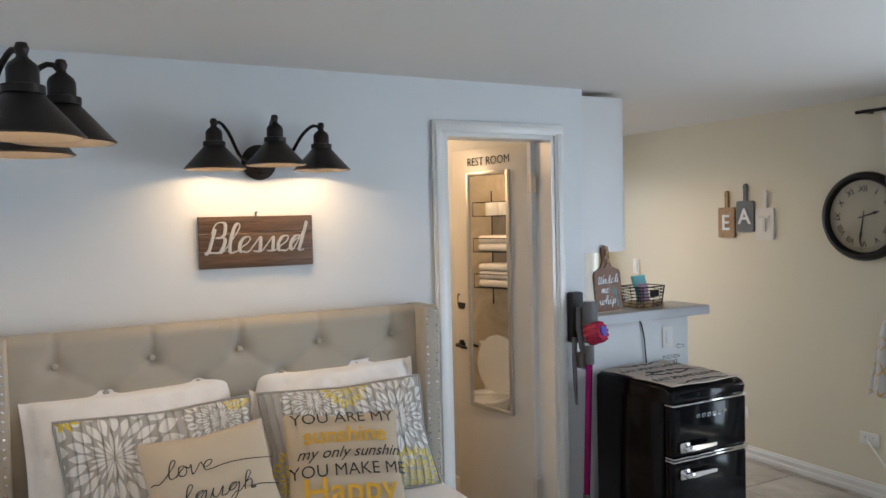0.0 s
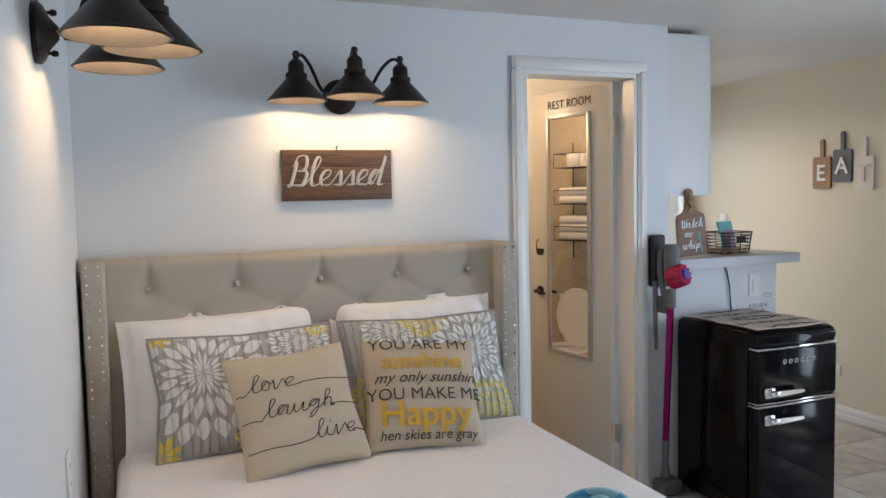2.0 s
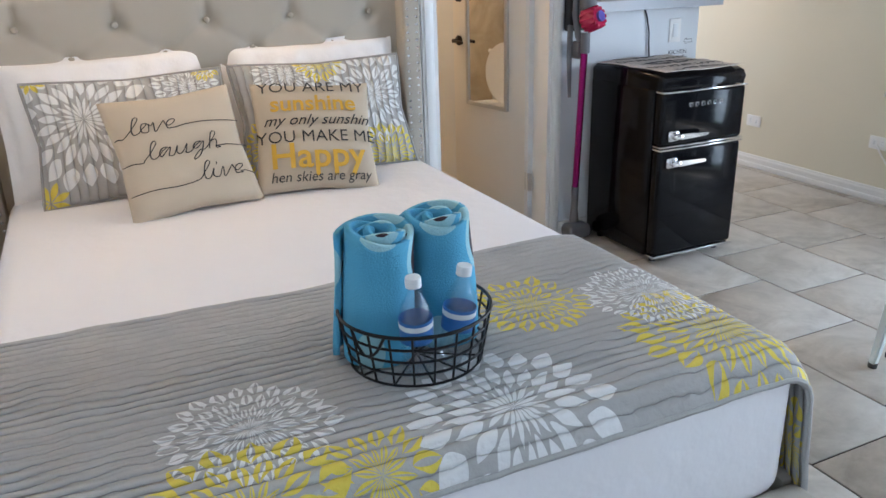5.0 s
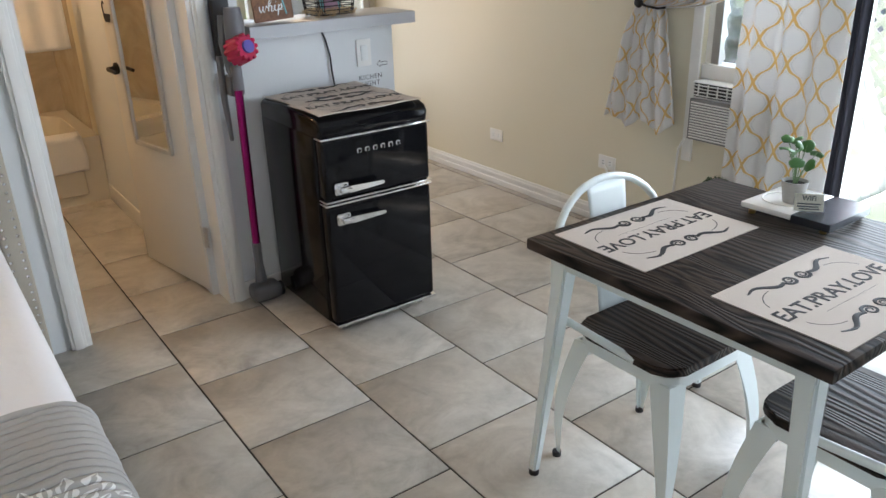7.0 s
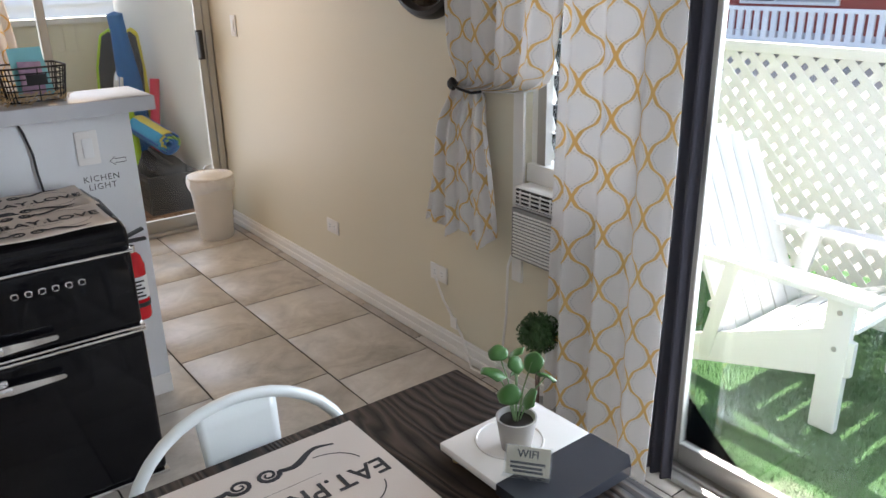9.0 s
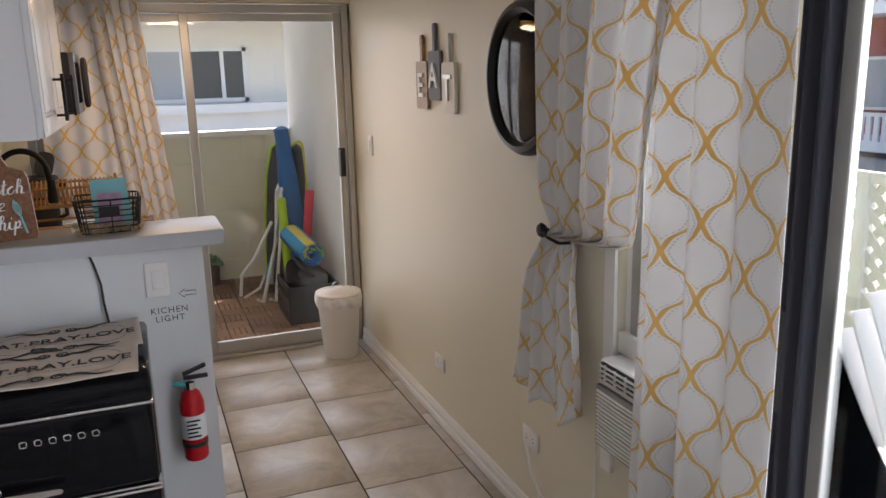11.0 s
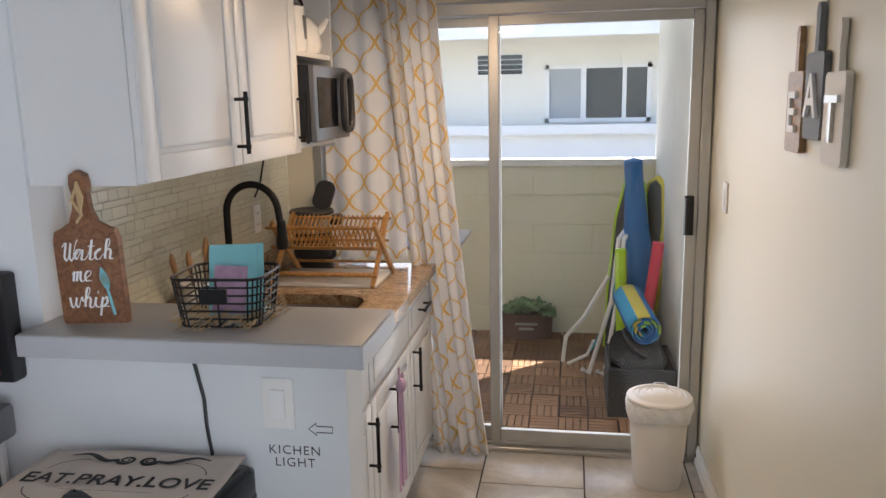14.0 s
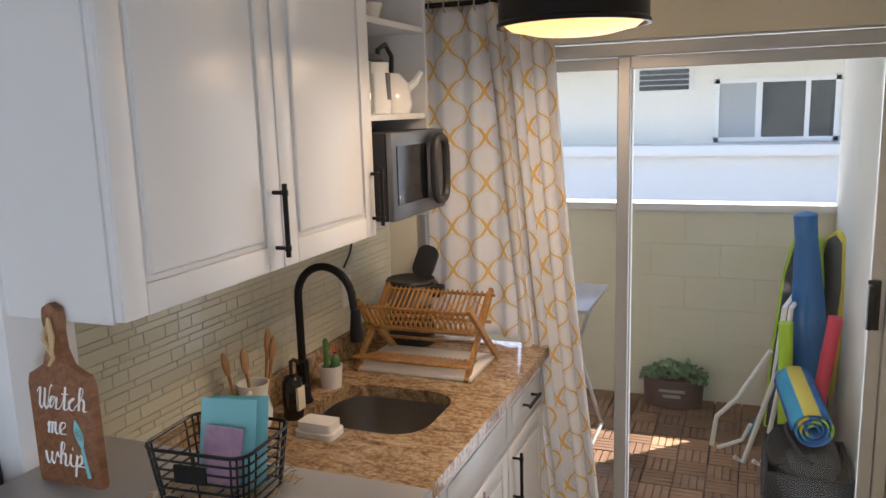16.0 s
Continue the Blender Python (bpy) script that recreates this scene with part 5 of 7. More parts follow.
def ring_edges(bm, pts, z):
    vs = [bm.verts.new((x, y, z)) for x, y in pts]
    return vs, [bm.edges.new((vs[i], vs[(i + 1) % len(vs)])) for i in range(len(vs))]


vo, eo = ring_edges(bm, outer, 0.91)
vi, ei = ring_edges(bm, hole, 0.91)
bmesh.ops.triangle_fill(bm, use_beauty=True, use_dissolve=False, edges=eo + ei)
for vs in (vo, vi):
    lo = [bm.verts.new((v.co.x, v.co.y, 0.870)) for v in vs]
    for i in range(len(vs)):
        j = (i + 1) % len(vs)
        bm.faces.new([vs[i], vs[j], lo[j], lo[i]])
part("slab", bm, GRANITE, ct, "polished brown granite")
part("upstand", Box(2.402, 3.19, 0.912, 2.424, 4.86, 1.005, 0.002), GRANITE, ct)
bm = bmesh.new()
prev = None
for k, (s, z) in enumerate(((1.02, 0.869), (1.0, 0.85), (0.96, 0.74), (0.85, 0.71), (0.2, 0.705))):
    cur = [bm.verts.new((SX + (x - SX) * s, SY + (y - SY) * s, z)) for x, y in hole]
    if prev:
        for i in range(len(cur)):
            j = (i + 1) % len(cur)
            bm.faces.new([prev[i], prev[j], cur[j], cur[i]])
    prev = cur
bm.faces.new(prev)
part("sink", bm, SINKM, ct, "stainless steel sink bowl")
part("drain", Lathe([(0, 0.709), (0.03, 0.709), (0.034, 0.706), (0, 0.706)], (SX, SY, 0)), CHROME, ct)

lg = thing("bar_ledge", "grey laminate bar ledge on the half wall", "ledge", (2.515, 2.965, 1.10))
part("ledge_top", Box(0, 0, 0, 0.757, 0.275, 0.05, 0.0025), LAMIN, lg)
part("front_edge", boxes((-0.001, -0.004, 0.001, 0.757, -0.0005, 0.047)), plain("grey_edge_band", (0.44, 0.45, 0.47), 0.4), lg, "paler edge band")
part("end_edge", boxes((0.7575, -0.004, 0.001, 0.761, 0.275, 0.047)), plain("grey_edge_band_end", (0.44, 0.45, 0.47), 0.4), lg, "paler edge band")

fc = thing("faucet", "black gooseneck kitchen faucet with pull-down head", "faucet", (2.49, 4.07, 0.91))
part("base", Lathe([(0, 0), (0.028, 0), (0.028, 0.006), (0.022, 0.02), (0.021, 0.13), (0.016, 0.14), (0, 0.14)]), BLACK, fc)
R = 0.095
pts = [(0, 0, 0.13), (0, 0, 0.22), (0, 0, 0.32)] + [(R - R * math.cos(t), 0, 0.34 + R * math.sin(t) * 1.05) for t in [i / 14 * math.pi for i in range(15)]] + [(2 * R + 0.006, 0, 0.30)]
part("spout", Tube(pts, 0.0125, 12), BLACK, fc)
part("spray_head", Lathe([(0, 0.0), (0.020, 0.0), (0.022, 0.02), (0.018, 0.055), (0.0145, 0.10), (0, 0.10)], (2 * R + 0.008, 0, 0.215)), BLACK, fc)
part("lever", Tube([(0.0, -0.02, 0.075), (0.03, -0.045, 0.078), (0.04, -0.055, 0.10), (0.043, -0.062, 0.155)], [0.013, 0.011, 0.008, 0.006]), BLACK, fc)


def bottle(at):
    b = thing("soap_bottle", "black soap pump bottle with a pale label", "bottle", at)
    part("body", Lathe([(0, 0), (0.028, 0), (0.030, 0.004), (0.030, 0.115), (0.022, 0.13), (0.012, 0.135), (0, 0.135)]), AMBER, b)
    part("pump", Tube([(0, 0, 0.13), (0, 0, 0.175), (0.01, 0, 0.182), (0.035, -0.01, 0.178)], 0.006), BLACKM, b)
    part("label", boxes((0.022, -0.018, 0.03, 0.0315, 0.018, 0.10)), PAPER, b)


bottle((2.53, 3.945, 0.91))
pt = thing("pitcher", "white ribbed ceramic pitcher holding wooden spoons", "pitcher", (2.475, 3.83, 0.91))
bm = Lathe([(0, 0), (0.038, 0), (0.050, 0.03), (0.052, 0.06), (0.040, 0.11), (0.047, 0.145), (0.043, 0.145), (0.036, 0.11), (0.047, 0.06), (0.034, 0.008), (0, 0.008)], seg=40)
for v in bm.verts:
    a = math.atan2(v.co.y, v.co.x)
    k = 1 + 0.025 * math.sin(a * 20)
    v.co.x *= k
    v.co.y *= k
part("jug", bm, CERAM, pt)
part("handle", Tube([(0.02, -0.042, 0.13), (0.03, -0.075, 0.125), (0.03, -0.08, 0.08), (0.022, -0.05, 0.04)], 0.007), CERAM, pt)
for dx, dy, h, w, tilt in ((-0.02, -0.03, 0.25, 0.016, -14), (0.01, -0.01, 0.245, 0.024, -8), (0.01, 0.03, 0.27, 0.018, 9), (0.02, 0.02, 0.25, 0.02, 14)):
    sp = bmesh.new()
    rod(sp, (0, 0, 0), (0, 0, h - 0.06), 0.005, 8)
    m = Matrix.Translation((0, 0, h - 0.035)) @ Matrix.Diagonal((0.4, w / 0.024, 1.6, 1))
    bmesh.ops.create_uvsphere(sp, u_segments=14, v_segments=8, radius=0.024, matrix=m)
    solid("wooden_spoon", sp, SPOONW, "wooden cooking spoon standing in the pitcher", "spoon", at=pose(2.475 + dx, 3.83 + dy, 0.925, tilt * -1, tilt * 0.4, 20))

cp = thing("cactus_pot", "small cactus in a white pot", "plant", (2.505, 4.215, 0.91))
part("pot", Lathe([(0, 0), (0.034, 0), (0.040, 0.075), (0.036, 0.075), (0.034, 0.062), (0, 0.062)]), CERAM, cp)
part("soil", Lathe([(0, 0.064), (0.034, 0.064), (0, 0.066)]), SOIL, cp)
for dx, dy, h, r in ((-0.008, -0.012, 0.11, 0.009), (0.012, 0.012, 0.05, 0.016), (0.005, 0.026, 0.035, 0.011)):
    bm = Lathe([(0, 0), (r, 0.005), (r, h - r), (r * 0.6, h - r * 0.3), (0, h)], seg=16)
    for i, v in enumerate(bm.verts):
        a = math.atan2(v.co.y, v.co.x)
        v.co.x *= 1 + 0.12 * math.sin(8 * a)
        v.co.y *= 1 + 0.12 * math.sin(8 * a)
    part("stem", moved(bm, Matrix.Translation((dx, dy, 0.06))), CANLEAF, cp)
part("flower", Lathe([(0, 0), (0.006, 0.004), (0.010, 0.012), (0, 0.010)], (0.012, 0.012, 0.108), 8), PINKF, cp)

sd_ = thing("soap_dish", "white soap dish with a sponge block", "soap dish", (2.665, 3.865, 0.91))
part("dish", prism(bmesh.new(), rounded(0.125, 0.085, 0.02), 0.0, 0.016), CERAM, sd_)
part("sponge", prism(bmesh.new(), rounded(0.105, 0.065, 0.01), 0.018, 0.042), TERRY, sd_)

# folding bamboo dish rack
dr = thing("dish_rack", "two-tier folding bamboo dish rack on a white tray", "dish rack", (2.50, 4.38, 0.91))
part("tray", Box(0.0, 0.0, 0.0, 0.44, 0.27, 0.018, 0.006), CERAM, dr)
for x in (0.015, 0.425):
    part("side_leg", moved(Box(-0.007, -0.19, -0.011, 0.007, 0.19, 0.011), pose(x, 0.135, 0.13, 41)), BAMBOO, dr)
    part("side_leg", moved(Box(-0.007, -0.19, -0.011, 0.007, 0.19, 0.011), pose(x + 0.015, 0.135, 0.13, -41)), BAMBOO, dr)
for y, z in ((0.00, 0.05), (0.27, 0.05), (0.0, 0.235), (0.27, 0.235), (0.05, 0.15), (0.22, 0.15), (0.135, 0.13)):
    part("rail", rod(bmesh.new(), (0.0, y, z), (0.44, y, z), 0.006), BAMBOO, dr)
for i in range(21):
    x = 0.03 + i * 0.019
    for a, b in (((0.0, 0.055), (0.135, 0.03)), ((-0.005, 0.245), (0.06, 0.16)), ((0.275, 0.245), (0.13, 0.135))):
        part("slat", rod(bmesh.new(), (x, a[0], a[1]), (x, b[0], b[1]), 0.0042, 6), BAMBOO, dr)

cm = thing("coffee_maker", "black and steel coffee maker with open lid", "coffee maker", (2.56, 4.76, 0.91))
part("body", Lathe([(0, 0), (0.09, 0), (0.092, 0.05), (0.086, 0.055), (0.086, 0.16), (0, 0.16)], seg=36), BLACKM, cm)
part("steel_band", Lathe([(0.05, 0.161), (0.094, 0.161), (0.096, 0.165), (0.096, 0.232), (0.092, 0.236), (0.05, 0.236)], seg=40), STEEL, cm, "brushed steel band")
part("rim", Lathe([(0.0, 0.237), (0.093, 0.237), (0.098, 0.245), (0.092, 0.256), (0.08, 0.252), (0, 0.247)], seg=40), BLACKM, cm)
lidm = pose(0.02, 0.05, 0.25, -22, 14)
part("lid", moved(prism(bmesh.new(), rounded(0.085, 0.13, 0.035), -0.010, 0.010), lidm @ pose(0, 0, 0.065, 90)), BLACKM, cm, "raised black lid")
part("spout", boxes((0.085, -0.03, 0.19, 0.135, 0.03, 0.235, 0.01)), BLACKM, cm)
part("carafe_handle", Tube([(0.08, -0.05, 0.15), (0.12, -0.09, 0.145), (0.125, -0.095, 0.07), (0.085, -0.05, 0.05)], 0.010, 8), BLACKM, cm)
solid("power_cord", Tube([(2.412, 4.50, 1.25), (2.43, 4.52, 1.30), (2.44, 4.55, 1.40), (2.45, 4.56, 1.44)], 0.004, 6), BLACKM, "black cord plugged in under the cabinet", "cord")
outlet(on_wall(KX + 0.004, 4.52, 1.16, 90), "wall_outlet", "dark outlet on the mosaic wall")

# tea towel on a cabinet handle
solid("tea_towel", sheet(bmesh.new(), 12, 20, lambda u, v: Vector((3.10 + 0.006 * math.sin(u * 14), 4.03 + (u - 0.5) * 0.09 * (1.2 - 0.75 * v) + 0.006 * math.sin(u * 20), 0.28 + v * 0.36))), LILAC, "lilac hanging hand towel with a toy-head loop", "towel")
bm = bmesh.new()
bmesh.ops.create_uvsphere(bm, u_segments=14, v_segments=10, radius=0.026, matrix=Matrix.Translation((3.105, 4.03, 0.655)) @ Matrix.Diagonal((0.7, 1.1, 1, 1)))
for k in (-1, 1):
    lathe(bm, [(0, 0.02), (0.009, 0), (0, -0.006)], (3.105, 4.03 + k * 0.02, 0.68), 8)
tube(bm, [(3.10, 4.03, 0.68), (3.098, 4.03, 0.72)], 0.004, 6)
solid("towel_loop", bm, LILAC, "lilac plush head holding the hand towel", "towel holder")

# ---- things on the ledge ----
wb = thing("cutting_board", "acacia cutting board lettered Watch me whip", "cutting board", m=pose(2.656, 3.043, 1.157, 88, 0, -4) @ pose(0, 0, 0, 0, 0, 3.5) @ Matrix.Scale(0.95, 4))
ol = [(-0.082, 0.0), (0.082, 0.0), (0.085, 0.01), (0.085, 0.195), (0.078, 0.215), (0.06, 0.222), (0.035, 0.235), (0.022, 0.265), (0.020, 0.300), (0.024, 0.32), (0.020, 0.342), (0.0, 0.352),
      (-0.020, 0.342), (-0.024, 0.32), (-0.020, 0.30), (-0.022, 0.265), (-0.035, 0.235), (-0.06, 0.222), (-0.078, 0.215), (-0.085, 0.195), (-0.085, 0.01)]
part("board", prism(bmesh.new(), ol, -0.008, 0.008), BOARDW, wb)
for w, y, x in (("Watch", 0.165, 0), ("me", 0.115, -0.022), ("whip", 0.055, -0.01)):
    part("lettering", moved(script(w, 0.022, 0.0026, 0.25, wide=0.6), Matrix.Translation((x, y - 0.015, 0.0088))), WHITEP, wb, "white script")
bm = rod(bmesh.new(), (0.055, 0.02, 0.009), (0.045, 0.075, 0.009), 0.0035, 6)
for k in (-2, -1, 0, 1, 2):
    tube(bm, [(0.045 + k * 0.005 * math.sin(t * math.pi) - 0.012 * t, 0.075 + 0.055 * t, 0.009) for t in [i / 8 for i in range(9)]], 0.0012, 4)
part("whisk_print", bm, CARD, wb, "painted blue whisk")
part("twine", Tube([(0.0, 0.325, 0.012), (0.016, 0.29, 0.018), (0.004, 0.255, 0.016), (-0.012, 0.285, 0.018), (0, 0.325, 0.012), (0.006, 0.25, 0.016), (-0.01, 0.235, 0.014)], 0.004, 6), STRAW, wb, "jute twine loop")


def wire_basket(name, label, at, rz, w, d, h, taper, n, rows, r=0.0022):
    """A rectangular wire basket of crossing bars."""
    b = thing(name, label, "basket", at, rz)

    def loop(z):
        k = 1 - taper * (1 - z / h)
        return [(x * k, y * k, z) for x, y in rounded(w, d, 0.03, 4)]
    for i in range(rows + 1):
        z = h * i / rows
        part("wire", Tube(loop(z), r * (1.5 if i == rows else 1), 6, True), BLACK, b)
    lo, hi = loop(0), loop(h)
    for i in range(n):
        t = i / n * len(lo)
        k, f = int(t), t - int(t)
        p = [Vector(q[k]).lerp(Vector(q[(k + 1) % len(q)]), f) for q in (lo, hi)]
        part("wire", Tube([p[0] + Vector((0, 0, -0.0)), p[1]], r * 0.9, 5), BLACK, b)
    for i in range(1, 6):
        x = (i / 6 - 0.5) * w * (1 - taper)
        part("wire", Tube([(x, -d / 2 * (1 - taper), 0.001), (x, d / 2 * (1 - taper), 0.001)], r * 0.8, 5), BLACK, b)
    return b


kb = wire_basket("wire_basket", "black wire basket with leaflets on wood wool", (2.935, 3.105, 1.158), 4, 0.20, 0.165, 0.105, 0.14, 22, 6)
part("name_plate", boxes((-0.03, -0.088, 0.055, 0.03, -0.083, 0.085)), BLACK, kb)
for k in range(2):
    solid("leaflet", boxes((-0.052, -0.0012, 0, 0.052, 0.0012, 0.155)), CARD, "aqua leaflet standing in the wire basket", "leaflet", at=pose(2.945 + k * 0.012, 3.10 + k * 0.016, 1.166, -14 - 4 * k, 0, 10 + 6 * k))
solid("leaflet", boxes((-0.036, -0.0012, 0, 0.036, 0.0012, 0.105)), CARDP, "pink printed leaflet in the wire basket", "leaflet", at=pose(2.94, 3.088, 1.172, -14, 4, 10))
bm = bmesh.new()
rnd = random.Random(5)
for i in range(240):
    x, y = rnd.uniform(-0.10, 0.10), rnd.uniform(-0.08, 0.08)
    a = rnd.uniform(0, 6.28)
    z = rnd.uniform(0.002, 0.03)
    tube(bm, [(x + 0.018 * t * math.cos(a + t), y + 0.018 * t * math.sin(a + t), z + 0.006 * math.sin(3 * t + a)) for t in (-1, -0.4, 0.3, 1)], 0.0012, 3)
tagged(solid("wood_wool", bm, STRAW, "pale curly wood wool under the basket", "wood wool", "stuff", at=(2.935, 3.105, 1.150)))
solid("power_cord", Tube([(2.86, YN - 0.004, 1.10), (2.875, YN - 0.008, 1.06), (2.89, YN - 0.010, 0.99), (2.892, YN - 0.012, 0.93), (2.90, YN - 0.012, 0.86)], 0.004, 6), BLACKM, "black cord hanging behind the fridge", "cord")

# ---- vacuum, extinguisher, bin ----
vc = thing("stick_vacuum", "magenta and grey stick vacuum in its wall dock", "vacuum", (2.428, YN, 0))
part("dock", boxes((-0.035, -0.05, 1.02, 0.035, -0.002, 1.27, 0.01)), BLACKM, vc)
part("crevice_tool", Tube([(-0.035, -0.06, 1.05), (-0.04, -0.065, 0.90), (-0.03, -0.06, 0.72)], [0.014, 0.013, 0.008]), GREYP, vc)
part("body", Lathe([(0, -0.10), (0.028, -0.10), (0.036, -0.06), (0.038, 0.05), (0.030, 0.10), (0, 0.10)], (0.015, -0.12, 1.13)), GREYP, vc)
cy = part("cyclone", Lathe([(0, 0), (0.045, 0.0), (0.052, 0.02), (0.052, 0.05), (0.040, 0.075), (0, 0.075)], m=pose(0.005, -0.13, 1.07, 72, 0, 18)), REDP, vc, "crimson cyclone housing")
for i in range(12):
    a = i / 12 * 2 * math.pi
    part("cone", moved(Lathe([(0, 0), (0.012, 0.0), (0.008, 0.075), (0, 0.08)], seg=8), pose(0.005, -0.13, 1.07, 72, 0, 18) @ Matrix.Translation((0.043 * math.cos(a), 0.043 * math.sin(a), 0.0))), REDP, cy)
part("filter", Lathe([(0, 0), (0.024, 0.0), (0.024, 0.012), (0, 0.014)], m=pose(0.005, -0.13, 1.07, 72, 0, 18) @ Matrix.Translation((0, 0, 0.074))), PURPLE, cy, "violet filter cap")
part("trigger_grip", Tube([(-0.01, -0.07, 1.20), (-0.02, -0.075, 1.10), (-0.01, -0.09, 1.0), (0.0, -0.11, 0.96)], 0.016), GREYP, vc)
part("battery", boxes((-0.03, -0.12, 0.90, 0.03, -0.05, 0.98, 0.012)), GREYP, vc)
part("wand", Tube([(-0.005, -0.135, 0.96), (0.004, -0.085, 0.26)], 0.0165, 14), MAGENTA, vc, "magenta metal wand")
part("collar", Tube([(-0.005, -0.14, 1.02), (-0.005, -0.14, 0.93)], 0.021, 14), GREYP, vc)
part("neck", Tube([(0.003, -0.087, 0.28), (0.006, -0.080, 0.17), (0.006, -0.080, 0.10)], [0.02, 0.018, 0.026]), GREYP, vc)
part("floor_head", boxes((-0.045, -0.125, 0.012, 0.085, -0.03, 0.085, 0.024, 3)), GREYP, vc, "grey motorised floor head")
part("wheel", rod(bmesh.new(), (0.085, -0.078, 0.04), (0.097, -0.078, 0.04), 0.032, 14), BLACKM, vc)

fe = thing("fire_extinguisher", "small red fire extinguisher on a wall bracket", "fire extinguisher", (3.125, YN - 0.055, 0.36))
part("cylinder", Lathe([(0, 0), (0.036, 0.0), (0.040, 0.008), (0.040, 0.20), (0.030, 0.235), (0.015, 0.25), (0, 0.25)]), EXTRED, fe, "red cylinder")
part("label", Lathe([(0.0405, 0.08), (0.0412, 0.08), (0.0412, 0.165), (0.0405, 0.165)]), WHITEP, fe, "white instruction label")
for i in range(5):
    part("label_bar", boxes((-0.024, -0.0425, 0.09 + i * 0.014, 0.02 - (i % 2) * 0.01, -0.0405, 0.096 + i * 0.014)), INK, fe)
part("strap", Lathe([(0.041, 0.05), (0.0425, 0.05), (0.0425, 0.066), (0.041, 0.066)]), BLACKM, fe)
part("valve", Lathe([(0, 0.25), (0.016, 0.25), (0.018, 0.275), (0, 0.28)]), CHROME, fe)
part("lever", boxes((-0.02, -0.012, 0.285, 0.06, 0.012, 0.295, 0.003)), BLACKM, fe)
part("lever", moved(boxes((-0.02, -0.012, 0.0, 0.06, 0.012, 0.010, 0.003)), pose(0, 0, 0.305, 0, -18, 0)), BLACKM, fe)
part("nozzle", Tube([(-0.01, 0, 0.268), (-0.055, 0, 0.275)], [0.010, 0.007]), TEAL, fe)
part("bracket", boxes((-0.018, 0.036, 0.02, 0.018, 0.052, 0.24)), BLACKM, fe)

bn = thing("bin", "white enamel bin with a ribbed lid and liner", "bin", (4.055, 4.72, 0))
part("pail", Lathe([(0, 0.0), (0.098, 0.0), (0.100, 0.006), (0.125, 0.37), (0.121, 0.37), (0.097, 0.01), (0, 0.01)], seg=36), BINW, bn)
bm = bmesh.new()
sheet(bm, 60, 6, lambda u, v: Vector(((0.128 + 0.010 * math.sin(v * 3.0) + 0.004 * math.sin(u * 70 + v * 3)) * math.cos(u * 2 * math.pi), (0.128 + 0.010 * math.sin(v * 3.0) + 0.004 * math.sin(u * 70 + v * 3)) * math.sin(u * 2 * math.pi), 0.305 + 0.075 * v + 0.012 * math.sin(u * 19))))
part("liner", bm, BAGW, bn, "crumpled white bin liner", 85)
lid = part("lid", Lathe([(0.132, 0.375), (0.136, 0.383), (0.132, 0.390), (0.110, 0.396), (0.105, 0.392), (0.085, 0.402), (0.080, 0.398), (0.058, 0.407), (0.053, 0.403), (0.030, 0.410), (0, 0.410)], seg=44), BINW, bn, "ribbed white lid")
part("handle", Tube([(-0.03, 0, 0.405), (-0.032, 0, 0.43), (-0.018, 0, 0.446), (0.018, 0, 0.446), (0.032, 0, 0.43), (0.03, 0, 0.405)], 0.0032, 8), CHROME, lid, "wire lid handle")

# kitchen ceiling lamp
cl = thing("ceiling_lamp", "black drum ceiling lamp with a glowing diffuser", "ceiling lamp", (3.33, 4.15, 0))
part("canopy", Lathe([(0, H - 0.001), (0.07, H - 0.001), (0.07, H - 0.02), (0.02, H - 0.03), (0.02, 2.12), (0, 2.12)]), BLACK, cl)
part("drum", Lathe([(0.0, 2.125), (0.185, 2.12), (0.195, 2.10), (0.195, 2.025), (0.200, 2.020), (0.200, 2.010), (0.19, 2.010), (0.188, 2.10), (0, 2.115)], seg=48), BLACK, cl, "black metal drum")
part("diffuser", Lathe([(0, 1.985), (0.10, 1.990), (0.165, 2.005), (0.186, 2.022), (0.18, 2.024), (0, 2.0)], seg=48), DIFF, cl, "warm glowing glass dome")
lamp = area("kitchen_lamp_light", (3.33, 4.15, 1.978), (3.33, 4.151, 0), 0.28, 0.28, 2.4, WARM)
bulb("kitchen_lamp_up", (3.33, 4.15, 2.19), 0.7, WARM, 0.06)

# ---- pillows ----
def puff(w, h, t, u, v):
    """Half thickness of a stuffed pillow at (u, v) in -1..1."""
    k = max(0.0, (1 - abs(u) ** 2.6)) * max(0.0, (1 - abs(v) ** 2.6))
    return t * k ** 0.45


